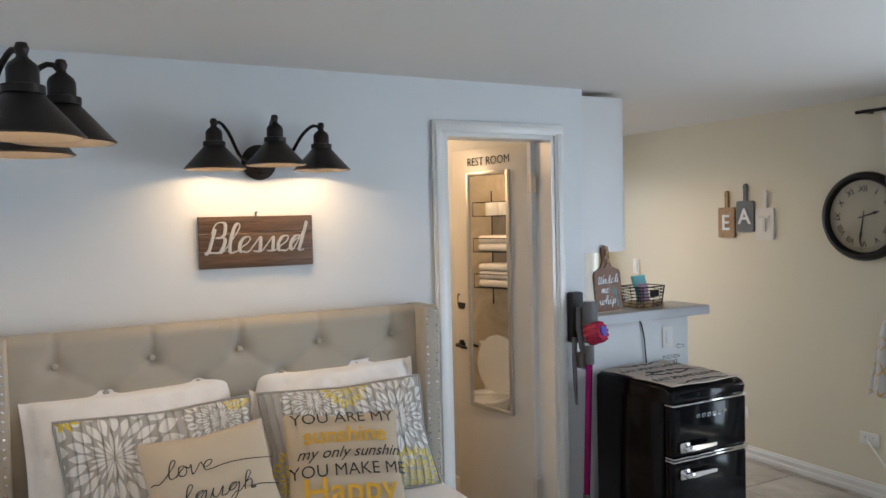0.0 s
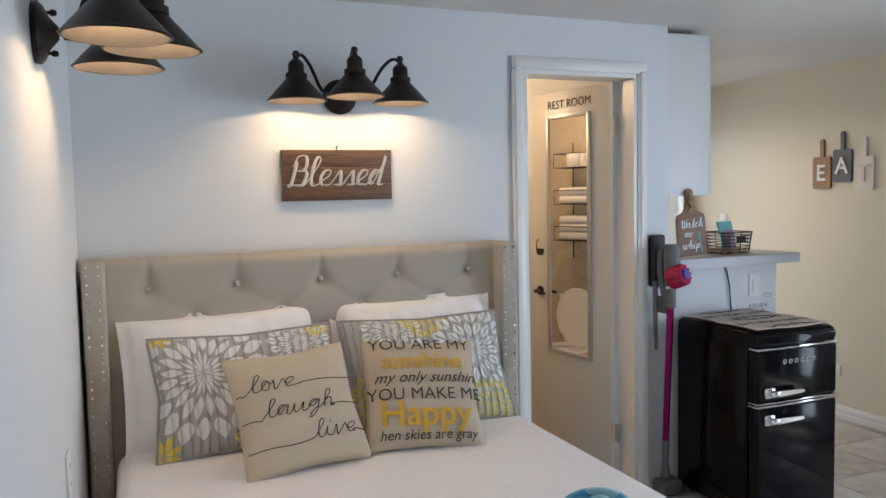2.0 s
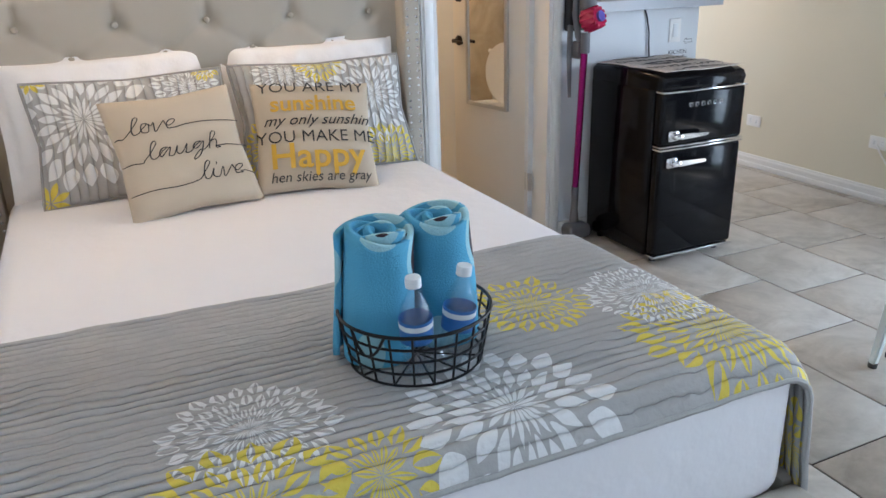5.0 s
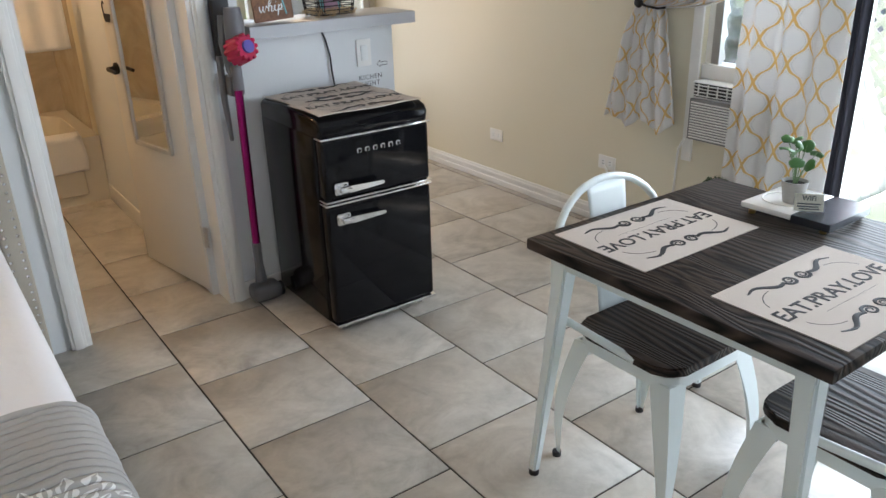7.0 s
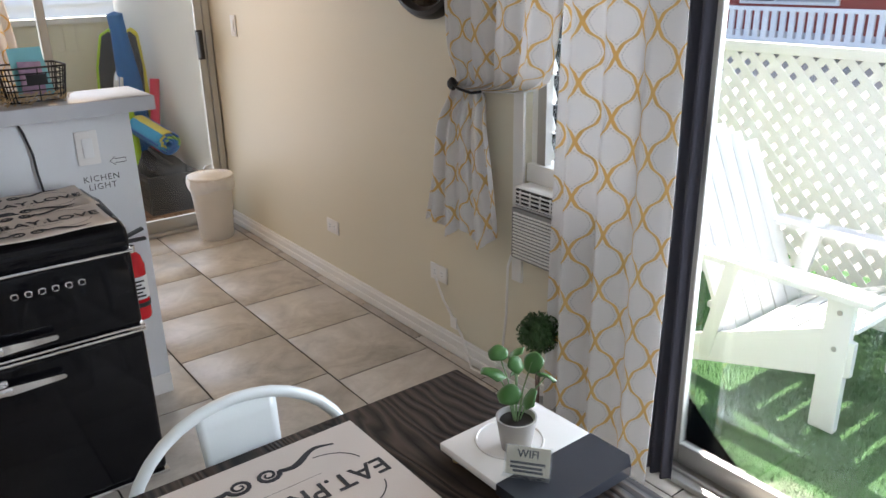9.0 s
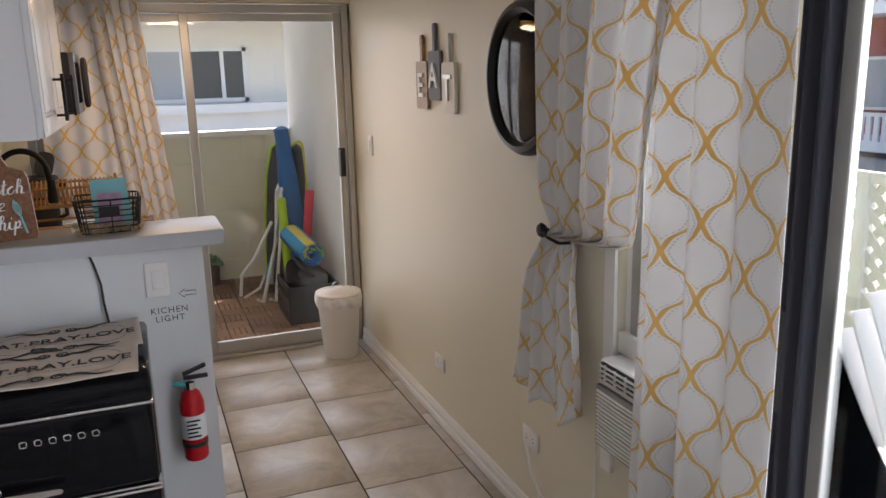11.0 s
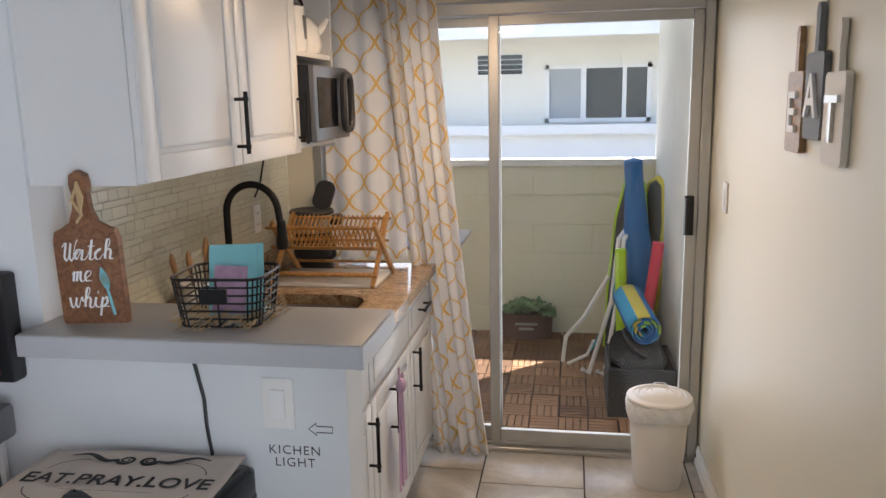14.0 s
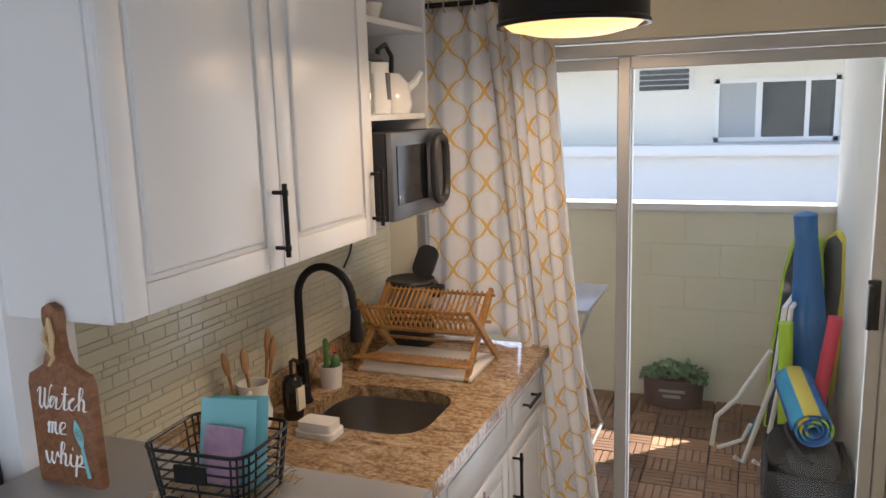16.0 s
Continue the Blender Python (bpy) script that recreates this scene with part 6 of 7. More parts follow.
def flanged(w, h, t, seed):
    """A stuffed pillow case: a swelling body inside a flat, waving hem, with creases that run in from the corners."""
    bm = bmesh.new()
    fu, fv = 1 - 0.10 * 0.6 / w, 1 - 0.075 * 0.6 / h

    def side(sgn):
        def f(a, b):
            u, v = 2 * a - 1, 2 * b - 1
            x = u * w / 2 * (1 - 0.035 * (1 - v * v) * abs(u) ** 2)
            y = v * h / 2 * (1 - 0.06 * (1 - u * u) * abs(v) ** 2)
            body = puff(w, h, t, min(1, abs(u) / fu), min(1, abs(v) / fv))
            hem = max(0.0, max(abs(u) / fu, abs(v) / fv) - 0.97) / 0.12
            crease = 0.020 * (0.5 - abs(noise.noise(Vector((x * 5 + y * 3, y * 6 - x * 2, seed))))) + 0.008 * noise.noise(Vector((x * 16, y * 14, seed + 4)))
            z = sgn * (body + 0.003) + crease * min(1.0, body / t * 1.6) + min(1.0, hem) * 0.016 * noise.noise(Vector((x * 10, y * 10, seed + 9)))
            return Vector((x, y + h / 2, z))
        return f
    for sgn in (1, -1):
        sheet(bm, 56, 44, side(sgn), lambda a, b: (a * w, b * h))
    bmesh.ops.remove_doubles(bm, verts=bm.verts, dist=0.0008)
    return bm


def pillow_mesh(w, h, t, crumple, seed):
    bm = bmesh.new()
    rim = 1.0

    def side(sgn):
        def f(a, b):
            u, v = 2 * a - 1, 2 * b - 1
            x = u * w / 2 * (1 - 0.05 * (1 - abs(v)) * abs(u) ** 3 * 1.6)
            y = v * h / 2 * (1 - 0.05 * (1 - abs(u)) * abs(v) ** 3 * 1.6)
            z = puff(w, h, t, u, v) * sgn + crumple * noise.noise(Vector((x * 9, y * 9, seed + sgn))) * (1 - max(abs(u), abs(v)) ** 6)
            return Vector((x, y + h / 2, z))
        return f
    sheet(bm, 36, 30, side(1), lambda a, b: (a * w, b * h))
    sheet(bm, 36, 30, side(-1), lambda a, b: (a * w, b * h))
    bmesh.ops.remove_doubles(bm, verts=bm.verts, dist=0.0008)
    return bm


def pillow(name, label, cat, mat, x, y, z, w, h, t, lean, rz, roll=0.0, seed=0.0, crumple=0.008):
    m = pose(x, y, z, 0, 0, rz) @ pose(0, 0, 0, 90 - lean, 0, 0) @ pose(0, 0, 0, 0, 0, roll)
    p = thing(name, label, cat, m=m)
    part("cover", flanged(w, h, t, seed) if name == "pillow" else pillow_mesh(w, h, t, crumple, seed), mat, p, sharp=85)
    if name == "sham":
        rim = []
        for k in range(80):
            side, f = divmod(k, 20)
            e = -1 + f / 10
            u, v = ((e, -1), (1, e), (-e, 1), (-1, -e))[side]
            rim.append((u * w / 2 * (1 - 0.08 * (1 - abs(v)) * abs(u) ** 3), v * h / 2 * (1 - 0.08 * (1 - abs(u)) * abs(v) ** 3) + h / 2, 0))
        part("piping", Tube(rim, 0.006, 8, True), PIPING, p, "grey piped seam")
    return p


def print_on(p, bm, w, h, t, cx, cy, mat, label=""):
    """Lay flat lettering on a pillow's swelling front."""
    for axis in ((1, 0, 0), (0, 1, 0)):
        for k in range(-14, 15):
            bmesh.ops.bisect_plane(bm, geom=list(bm.verts) + list(bm.edges) + list(bm.faces), plane_co=Vector(axis) * k * 0.015, plane_no=axis)
    for v in bm.verts:
        x, y = v.co.x + cx, v.co.y + cy
        v.co = Vector((x, y, puff(w, h, t, x / (w / 2), (y - h / 2) / (h / 2)) + 0.0085 + v.co.z))
    part("lettering", bm, mat, p, label)


SHAM = quilt_cloth("floral_sham", [("y", 0.40, 0.02, 0.15, 16, 3, 0.3), ("w", 0.17, 0.28, 0.24, 21, 3, 0.0), ("w", 0.53, 0.36, 0.13, 18, 3, 0.2), ("y", 0.60, 0.44, 0.06, 12, 2, 0.2), ("y", 0.03, 0.44, 0.05, 8, 1, 0.0), ("y", 0.02, 0.02, 0.07, 8, 1, 0.0)], 0.03, True)
SHAM2 = quilt_cloth("floral_sham_two", [("w", 0.20, 0.38, 0.13, 16, 3, 0.2), ("y", 0.33, 0.43, 0.10, 14, 2, 0.3), ("w", 0.52, 0.27, 0.19, 15, 3, 0.2), ("y", 0.55, 0.03, 0.13, 16, 3, 0.3), ("y", 0.1, 0.1, 0.12, 16, 3, 0.3)], 0.03, True)
BT = 0.612
pillow("pillow", "white pillow leaning on the headboard", "pillow", PILLOWW, 0.40, 2.80, BT, 0.74, 0.50, 0.075, 20, 2, 1.5, 1.0, 0.02)
pillow("pillow", "white pillow leaning on the headboard", "pillow", PILLOWW, 1.13, 2.80, BT, 0.70, 0.50, 0.075, 20, -2, 0, 2.0, 0.02)
pillow("sham", "quilted grey sham with white and yellow flowers", "pillow", SHAM, 0.455, 2.655, BT, 0.66, 0.435, 0.055, 27, 3, 0, 3.0, 0.012)
pillow("sham", "quilted grey sham with white and yellow flowers", "pillow", SHAM2, 1.12, 2.645, BT, 0.66, 0.44, 0.055, 27, -3, 0, 4.0, 0.012)
CW_, CT_ = 0.42, 0.055
c1 = pillow("cushion", "beige linen cushion with script love laugh live", "cushion", BURLAP, 0.585, 2.37, BT, CW_, CW_, CT_, 33, 5, 3, 5.0, 0.002)
for w, x, y in (("love", -0.085, 0.275), ("laugh", -0.01, 0.185), ("live", 0.085, 0.09)):
    half = {"love": 0.055, "laugh": 0.075, "live": 0.05}[w]
    lead = [(-0.195 - x + (x - half + 0.17) * t, -0.006 + 0.003 * math.sin(5 * t)) for t in (0, 0.35, 0.7)]
    trail = [(half + (0.195 - x - half) * t, 0.006 * math.sin(4 * t)) for t in (0.25, 0.5, 0.75, 1.0)]
    print_on(c1, script(w, 0.028, 0.0019, 0.35, lead, trail, 0.8, 0.8), CW_, CW_, CT_, x, y, INK, "black script line")
c2 = pillow("cushion", "beige cushion printed with a sunshine verse", "cushion", BURLAP, 0.985, 2.395, BT, CW_, CW_, CT_, 37, -7, -4, 6.0, 0.002)
for w, x, y, s, mat, sh, wd in (("YOU ARE MY", 0.0, 0.380, 0.064, INK, 0, -0.0004), ("sunshine", 0.0, 0.310, 0.086, MUST, 0, 0.0012), ("my only sunshin", 0.005, 0.246, 0.056, INK, 0.45, 0.0),
                                ("YOU MAKE ME", 0.002, 0.183, 0.062, INK, 0, -0.0004), ("Happy", 0.0, 0.112, 0.125, MUST, 0, 0.0018), ("hen skies are gray", 0.006, 0.042, 0.047, INK, 0.2, 0.0)):
    print_on(c2, letters(w, s, sh, 0.0006, wd), CW_, CW_, CT_, x, y, mat, "printed verse line")

# ---- wire basket on the bed ----
BX, BY, BZ = 0.806, 1.14, 0.634
rb = thing("wire_basket", "round black wire basket on the quilt", "basket", (BX, BY, BZ))


def circ(r, z, n=36):
    return [(r * math.cos(2 * math.pi * i / n), r * math.sin(2 * math.pi * i / n), z) for i in range(n)]


for i, z in enumerate((0.0, 0.026, 0.052, 0.078, 0.104)):
    part("wire", Tube(circ(0.128 + 0.018 * z / 0.104, z), 0.0026 if i < 4 else 0.0036, 6, True), BLACK, rb)
for i in range(22):
    a = 2 * math.pi * i / 22
    part("wire", Tube([(0.0, 0.0, 0.0), (0.128 * math.cos(a), 0.128 * math.sin(a), 0.0), (0.146 * math.cos(a), 0.146 * math.sin(a), 0.104)] if i % 2 == 0 else [(0.128 * math.cos(a), 0.128 * math.sin(a), 0.0), (0.146 * math.cos(a), 0.146 * math.sin(a), 0.104)], 0.0024, 5), BLACK, rb)
for a in (0.6, 3.7):
    part("carry_loop", Tube([(0.148 * math.cos(a + t * 0.25), 0.148 * math.sin(a + t * 0.25), 0.104 - 0.045 * (1 - t * t)) for t in (-1, -0.6, -0.2, 0.2, 0.6, 1)], 0.003, 6), BLACK, rb)


def rolled_towel(x, y, r, h, tiltx, tilty):
    bm = bmesh.new()
    turns, n = 3.2, 90

    def f(u, v):
        a = u * turns * 2 * math.pi
        rr = r * (0.18 + 0.82 * u) + 0.003 * math.sin(a * 2.3 + v * 4)
        return Vector((rr * math.cos(a), rr * math.sin(a) * 0.92, v * h + 0.008 * math.sin(a * 1.5) * v))
    sheet(bm, n, 14, f)
    ob = solid("rolled_towel", bm, FISH, "rolled blue beach towel with fish print", "towel", at=pose(x, y, BZ + 0.006, tiltx, tilty, 100), sharp=80)
    thick(ob, 0.012)


rolled_towel(BX - 0.072, BY + 0.030, 0.080, 0.250, 3, -2)
rolled_towel(BX + 0.078, BY + 0.038, 0.078, 0.252, -2, 2)
for x, y, tl in ((BX - 0.028, BY - 0.080, -3), (BX + 0.046, BY - 0.072, 6)):
    b = thing("water_bottle", "clear plastic water bottle with a blue label", "bottle", m=pose(x, y, BZ + 0.006, 4, tl, 0), group="water bottles")
    o = part("bottle", Lathe([(0, 0.004), (0.022, 0), (0.029, 0.008), (0.030, 0.03), (0.028, 0.04), (0.030, 0.05), (0.028, 0.06), (0.030, 0.07), (0.030, 0.12), (0.026, 0.14), (0.013, 0.165), (0.012, 0.178), (0, 0.178)], seg=22), BOTTLE, b)
    o.visible_shadow = False
    part("cap", Lathe([(0, 0.196), (0.0135, 0.196), (0.0145, 0.192), (0.0145, 0.178), (0, 0.178)], seg=18), WHITEP, b, "white screw cap")
    part("label", Lathe([(0.0304, 0.072), (0.0310, 0.072), (0.0310, 0.116), (0.0304, 0.116)], seg=22), BLUEL, b, "blue paper label")
    part("label_bar", Lathe([(0.0312, 0.100), (0.0314, 0.100), (0.0314, 0.110), (0.0312, 0.110)], seg=22), WHITEP, b)

# ---- things on the table ----
ty = thing("serving_board", "white marble and slate serving board on brass feet", "serving board", (3.255, 1.075, TZ), 1)
part("marble_half", boxes((-0.11, -0.02, 0.018, 0.11, 0.125, 0.034, 0.004)), MARBLE, ty)
part("slate_half", prism(bmesh.new(), [(-0.11, -0.125 + 0.0), (0.09, -0.125), (0.11, -0.105), (0.11, -0.0205), (-0.11, -0.0205)], 0.014, 0.034), NAVY, ty, "dark slate half")
part("raised_ring", Tube([(x - 0.012, y + 0.054, z) for x, y, z in circ(0.058, 0.0345, 28)], 0.0025, 6, True), MARBLE, ty)
for x in (-0.09, 0.09):
    for y in (-0.10, 0.10):
        part("foot", Lathe([(0, 0), (0.009, 0.002), (0.010, 0.010), (0, 0.018)], (x, y, 0), 12), plain("brass", (0.55, 0.38, 0.14), 0.3, 1.0) if (x, y) == (-0.09, -0.10) else bpy.data.materials["brass"], ty)
pp = thing("potted_plant", "round-leaved house plant in a grey pot", "plant", (3.235, 1.105, TZ + 0.036))
pp.scale = (0.82, 0.82, 0.82)
part("pot", Lathe([(0, 0), (0.030, 0), (0.042, 0.072), (0.038, 0.072), (0.034, 0.060), (0, 0.060)]), POTG, pp)
part("soil", Lathe([(0, 0.064), (0.035, 0.062), (0, 0.060)]), SOIL, pp)
rnd = random.Random(3)
for i, (dx, dy, hz, r) in enumerate(((-0.035, -0.015, 0.085, 0.024), (-0.045, 0.015, 0.125, 0.026), (-0.01, -0.04, 0.075, 0.022), (0.04, 0.0, 0.12, 0.022), (0.02, 0.03, 0.14, 0.020), (0.055, -0.03, 0.10, 0.022), (-0.02, 0.035, 0.15, 0.020), (0.0, 0.0, 0.13, 0.018), (0.035, 0.04, 0.09, 0.02))):
    p = Vector((dx, dy, 0.062 + hz))
    part("stalk", Tube([(dx * 0.1, dy * 0.1, 0.06), (dx * 0.45, dy * 0.45, 0.06 + hz * 0.6), tuple(p)], 0.0016, 5), SUCC, pp)
    bm = sheet(bmesh.new(), 8, 8, lambda u, v: Vector(((2 * u - 1) * math.sqrt(max(0, 1 - (2 * v - 1) ** 2 / 2)) * r, (2 * v - 1) * math.sqrt(max(0, 1 - (2 * u - 1) ** 2 / 2)) * r, -0.25 * r * ((2 * u - 1) ** 2 + (2 * v - 1) ** 2))))
    thick(part("leaf", moved(bm, Matrix.Translation(p) @ Euler((rnd.uniform(-0.9, 0.9), rnd.uniform(-0.9, 0.9), rnd.uniform(0, 6))).to_matrix().to_4x4()), LEAF, pp, sharp=80), 0.0012)
wc = thing("wifi_card", "small WIFI card in a clear stand", "card", m=pose(3.195, 1.035, TZ + 0.035, 0, 0, -52) @ Matrix.Scale(0.78, 4))
part("card", moved(boxes((-0.045, -0.001, 0, 0.045, 0.001, 0.058)), pose(0, 0, 0.002, -22)), PAPER, wc)
part("lettering", moved(letters("WIFI", 0.022, depth=0.0003, width=0.0005), pose(0, 0, 0.002, -22) @ on_wall(0, -0.0016, 0.043)), INK, wc)
part("text_bars", moved(boxes((-0.036, -0.0018, 0.022, 0.036, -0.0011, 0.027), (-0.036, -0.0018, 0.013, 0.030, -0.0011, 0.018), (-0.030, -0.0018, 0.005, 0.032, -0.0011, 0.010)), pose(0, 0, 0.002, -22)), INK, wc)
st = part("acrylic_stand", moved(boxes((-0.049, -0.0035, 0, 0.049, -0.0025, 0.062), (-0.049, -0.03, 0.0, 0.049, 0.03, 0.0015)), pose(0, 0, 0.001, -22)), BOTTLE, wc)
st.visible_shadow = False
# topiary ball by the window
tp = thing("topiary", "small round boxwood topiary in a pot on the floor", "plant", (4.09, 1.93, 0))
part("pot", Lathe([(0, 0), (0.06, 0), (0.075, 0.12), (0.07, 0.12), (0.06, 0.10), (0, 0.10)]), POTG, tp)
part("trunk", rod(bmesh.new(), (0, 0, 0.10), (0, 0, 0.34), 0.008), RUSTP, tp)
bm = bmesh.new()
rnd = random.Random(9)
for i in range(700):
    d = Vector((rnd.gauss(0, 1), rnd.gauss(0, 1), rnd.gauss(0, 1))).normalized()
    p = d * rnd.uniform(0.055, 0.072) + Vector((0, 0, 0.40))
    q = Euler((rnd.uniform(0, 6), rnd.uniform(0, 6), rnd.uniform(0, 6))).to_matrix()
    vs = [bm.verts.new(p + q @ Vector(c)) for c in ((-0.008, 0, 0), (0, -0.004, 0.001), (0.008, 0, 0), (0, 0.004, 0.001))]
    bm.faces.new(vs)
bmesh.ops.create_uvsphere(bm, u_segments=14, v_segments=10, radius=0.055, matrix=Matrix.Translation((0, 0, 0.40)))
part("crown", bm, LEAFD, tp, "dense dark green leaf ball")

# ---- rest room ----
tbx = thing("bathtub", "cream bathtub with a white towel over its rim", "bathtub", (BX0 + 0.01, 4.90, 0))
TL, TWd = 2.278 - BX0 - 0.012, 0.92
bm = boxes((0, 0, 0, TL, 0.05, 0.36), (0, TWd - 0.06, 0, TL, TWd, 0.36), (0, 0.05, 0, 0.06, TWd - 0.06, 0.36), (TL - 0.06, 0.05, 0, TL, TWd - 0.06, 0.36), (0.06, 0.05, 0.0, TL - 0.06, TWd - 0.06, 0.08))
part("tub_body", bm, TUBW, tbx)
bm = bmesh.new()
hole = [(TL / 2 + x, TWd / 2 + y) for x, y in rounded(TL - 0.16, TWd - 0.18, 0.18, 6)]
vo, eo = ring_edges(bm, [(0, -0.012), (TL, -0.012), (TL, TWd), (0, TWd)], 0.40)
vi, ei = ring_edges(bm, hole, 0.40)
bmesh.ops.triangle_fill(bm, use_beauty=True, edges=eo + ei)
for vs, z, s in ((vo, 0.355, 1), (vi, 0.12, 0.86)):
    lo = [bm.verts.new((TL / 2 + (v.co.x - TL / 2) * s, TWd / 2 + (v.co.y - TWd / 2) * s, z)) for v in vs]
    for i in range(len(vs)):
        j = (i + 1) % len(vs)
        bm.faces.new([vs[i], vs[j], lo[j], lo[i]])
part("rim", bm, TUBW, tbx)
part("apron_panel", Box(0.15, -0.012, 0.06, TL - 0.12, 0.001, 0.29, 0.010, 3), TUBW, tbx)


def over_rim(u, v):
    L = -0.20 + v * 0.42
    x = 1.84 + u * 0.34 + 0.006 * math.sin(v * 9)
    if L < 0:
        return Vector((x, 4.880 - 0.008, 0.41 + L))
    return Vector((x, 4.872 + L, 0.412 - 0.3 * max(0, L - 0.12)))


thick(solid("bath_mat", sheet(bmesh.new(), 14, 30, over_rim), TERRY, "white terry bath mat over the tub rim", "bath mat", sharp=80), 0.016)
tr = thing("towel_bar", "dark bronze towel bar on the rest room wall", "towel bar", (2.279, 4.72, 1.34))
part("bar", rod(bmesh.new(), (0, 0, 0), (-0.36, 0, 0), 0.008), BRONZE, tr)
part("finial", Lathe([(0, 0), (0.018, 0.004), (0.022, 0.016), (0.012, 0.03), (0, 0.032)], m=pose(-0.36, 0, 0, 0, -90)), BRONZE, tr)
thick(solid("towel", sheet(bmesh.new(), 16, 20, lambda u, v: Vector((1.93 + u * 0.26, 4.70 + 0.010 * math.sin(u * 15) - 0.006, 0.93 + v * 0.42))), TERRY, "white hand towel hanging on the bar", "towel", sharp=80), 0.014)
to = thing("toilet", "white toilet with its lid up", "toilet", (BX0 + 0.01, 4.30, 0))
part("tank", Box(0.0, -0.20, 0.36, 0.18, 0.20, 0.72, 0.03, 3), CERAM, to)
part("tank_lid", Box(-0.0, -0.21, 0.722, 0.195, 0.21, 0.75, 0.01), CERAM, to)
bm = Lathe([(0, 0), (0.11, 0), (0.10, 0.12), (0.15, 0.28), (0.19, 0.38), (0.17, 0.385), (0.13, 0.30), (0, 0.22)], (0.43, 0, 0), 32)
for v in bm.verts:
    v.co.x = 0.43 + (v.co.x - 0.43) * 1.25
part("bowl", bm, CERAM, to)
bm = Tube([(0.43 + 0.215 * math.cos(t / 30 * 2 * math.pi), 0.17 * math.sin(t / 30 * 2 * math.pi), 0.395) for t in range(30)], 0.018, 8, True)
part("seat", bm, CERAM, to)
bm = bmesh.new()
prism(bm, [(0.185 * math.cos(t / 30 * 2 * math.pi), 0.21 * math.sin(t / 30 * 2 * math.pi) + 0.20) for t in range(30)], 0, 0.018, Matrix.Translation((0.23, 0, 0.40)) @ Matrix(((0, 0, 1, 0), (1, 0, 0, 0), (0, 1, 0, 0), (0, 0, 0, 1))))
part("lid", bm, CERAM, to)
sh = thing("wire_shelf", "black wire wall shelf over the toilet", "shelf", (BX0 + 0.005, 4.30, 1.0))
for z in (0.14, 0.40, 0.66):
    for k in range(7):
        part("wire", Tube([(0.01 + k * 0.035, -0.22, z), (0.01 + k * 0.035, 0.22, z)], 0.003, 5), BLACK, sh)
    for k in (-0.22, 0.22):
        part("wire", Tube([(0.0, k, z), (0.225, k, z), (0.225, k, z + 0.10), (0.0, k, z + 0.10)], 0.003, 5), BLACK, sh)
    part("wire", Tube([(0.225, -0.22, z + 0.10), (0.225, 0.22, z + 0.10)], 0.003, 5), BLACK, sh)
for k in (-0.22, 0.22):
    part("upright", Tube([(0.0, k, 0.0), (0.0, k, 0.85)], 0.004, 6), BLACK, sh)
for z, n in ((1.147, 3), (1.407, 2)):
    for k in range(n):
        solid("folded_towel", Box(0.88, 4.11, z + k * 0.058, 1.075, 4.49, z + 0.054 + k * 0.058, 0.022, 4), TERRY, "folded white towel on the wire shelf", "towel")
for y in (4.18, 4.30, 4.42):
    solid("paper_roll", Lathe([(0.02, 0), (0.052, 0), (0.055, 0.004), (0.055, 0.096), (0.052, 0.10), (0.02, 0.10)], seg=28), TERRY, "white toilet paper roll on the wire shelf", "paper roll", at=(0.97, y, 1.664))
# unseen fitting and point light, added to brighten the rest room doorway
bulb("rest_room_light", (1.55, 4.3, 2.12), 3.8, (1.0, 0.62, 0.30), 0.08)
rl = thing("ceiling_lamp", "unseen round lamp added to light the rest room", "ceiling lamp", (1.55, 4.3, 0))
part("dome", Lathe([(0, H - 0.10), (0.08, H - 0.09), (0.12, H - 0.05), (0.13, H - 0.001), (0, H - 0.001)]), glow("rest_room_dome", (1.0, 0.78, 0.5), 3.0), rl).visible_shadow = False
wt = thing("wall_lettering", "black stick-on words on the rest room wall", "lettering", (1.735, 3.9, 0))
for w, z in (("WIND", 1.50), ("SE", 1.30)):
    part("word", moved(letters(w, 0.06, depth=0.0003), on_wall(2.277 - 1.735, 0.35, z, 270)), INK, wt)

# ---- lanai behind the kitchen ----
bw = solid("block_wall", boxes((1.2, 6.885, -0.1, 4.235, 6.99, 1.17)), BLOCKJ, "pale yellow painted concrete block wall", "wall", "structure")
solid("wall_cap", boxes((1.2, 6.86, 1.172, 4.235, 7.02, 1.215)), STUCCOW, "white cap of the block wall", "trim", "structure")
blk = mesh_of("block", Box(-0.1985, -0.003, -0.0975, 0.1985, 0.012, 0.0975, 0.0015, 1), BLOCK)
for j in range(6):
    for i in range(8):
        x = 1.42 + i * 0.402 + (0.2 if j % 2 else 0)
        if x > 4.05:
            continue
        b = new("block", blk)
        b.parent, b.matrix_basis = bw, Matrix.Translation((x, 6.8845, 0.07 + j * 0.2))
pl = thing("planter", "weathered oval tin planter with leafy succulents", "planter", (3.39, 6.74, -0.005), 0.0)
pl.scale = (0.84, 0.84, 0.84)
bm = Lathe([(0, 0), (0.15, 0), (0.175, 0.01), (0.185, 0.20), (0.19, 0.215), (0.175, 0.215), (0.17, 0.18), (0, 0.18)], seg=36)
part("pot", moved(bm, Matrix.Diagonal((1.15, 0.62, 1, 1))), RUSTP, pl)
part("text_bars", boxes((-0.09, -0.118, 0.13, 0.09, -0.112, 0.15), (-0.06, -0.118, 0.09, 0.06, -0.112, 0.11)), POTG, pl, "faded lettering")
bm = bmesh.new()
rnd = random.Random(11)
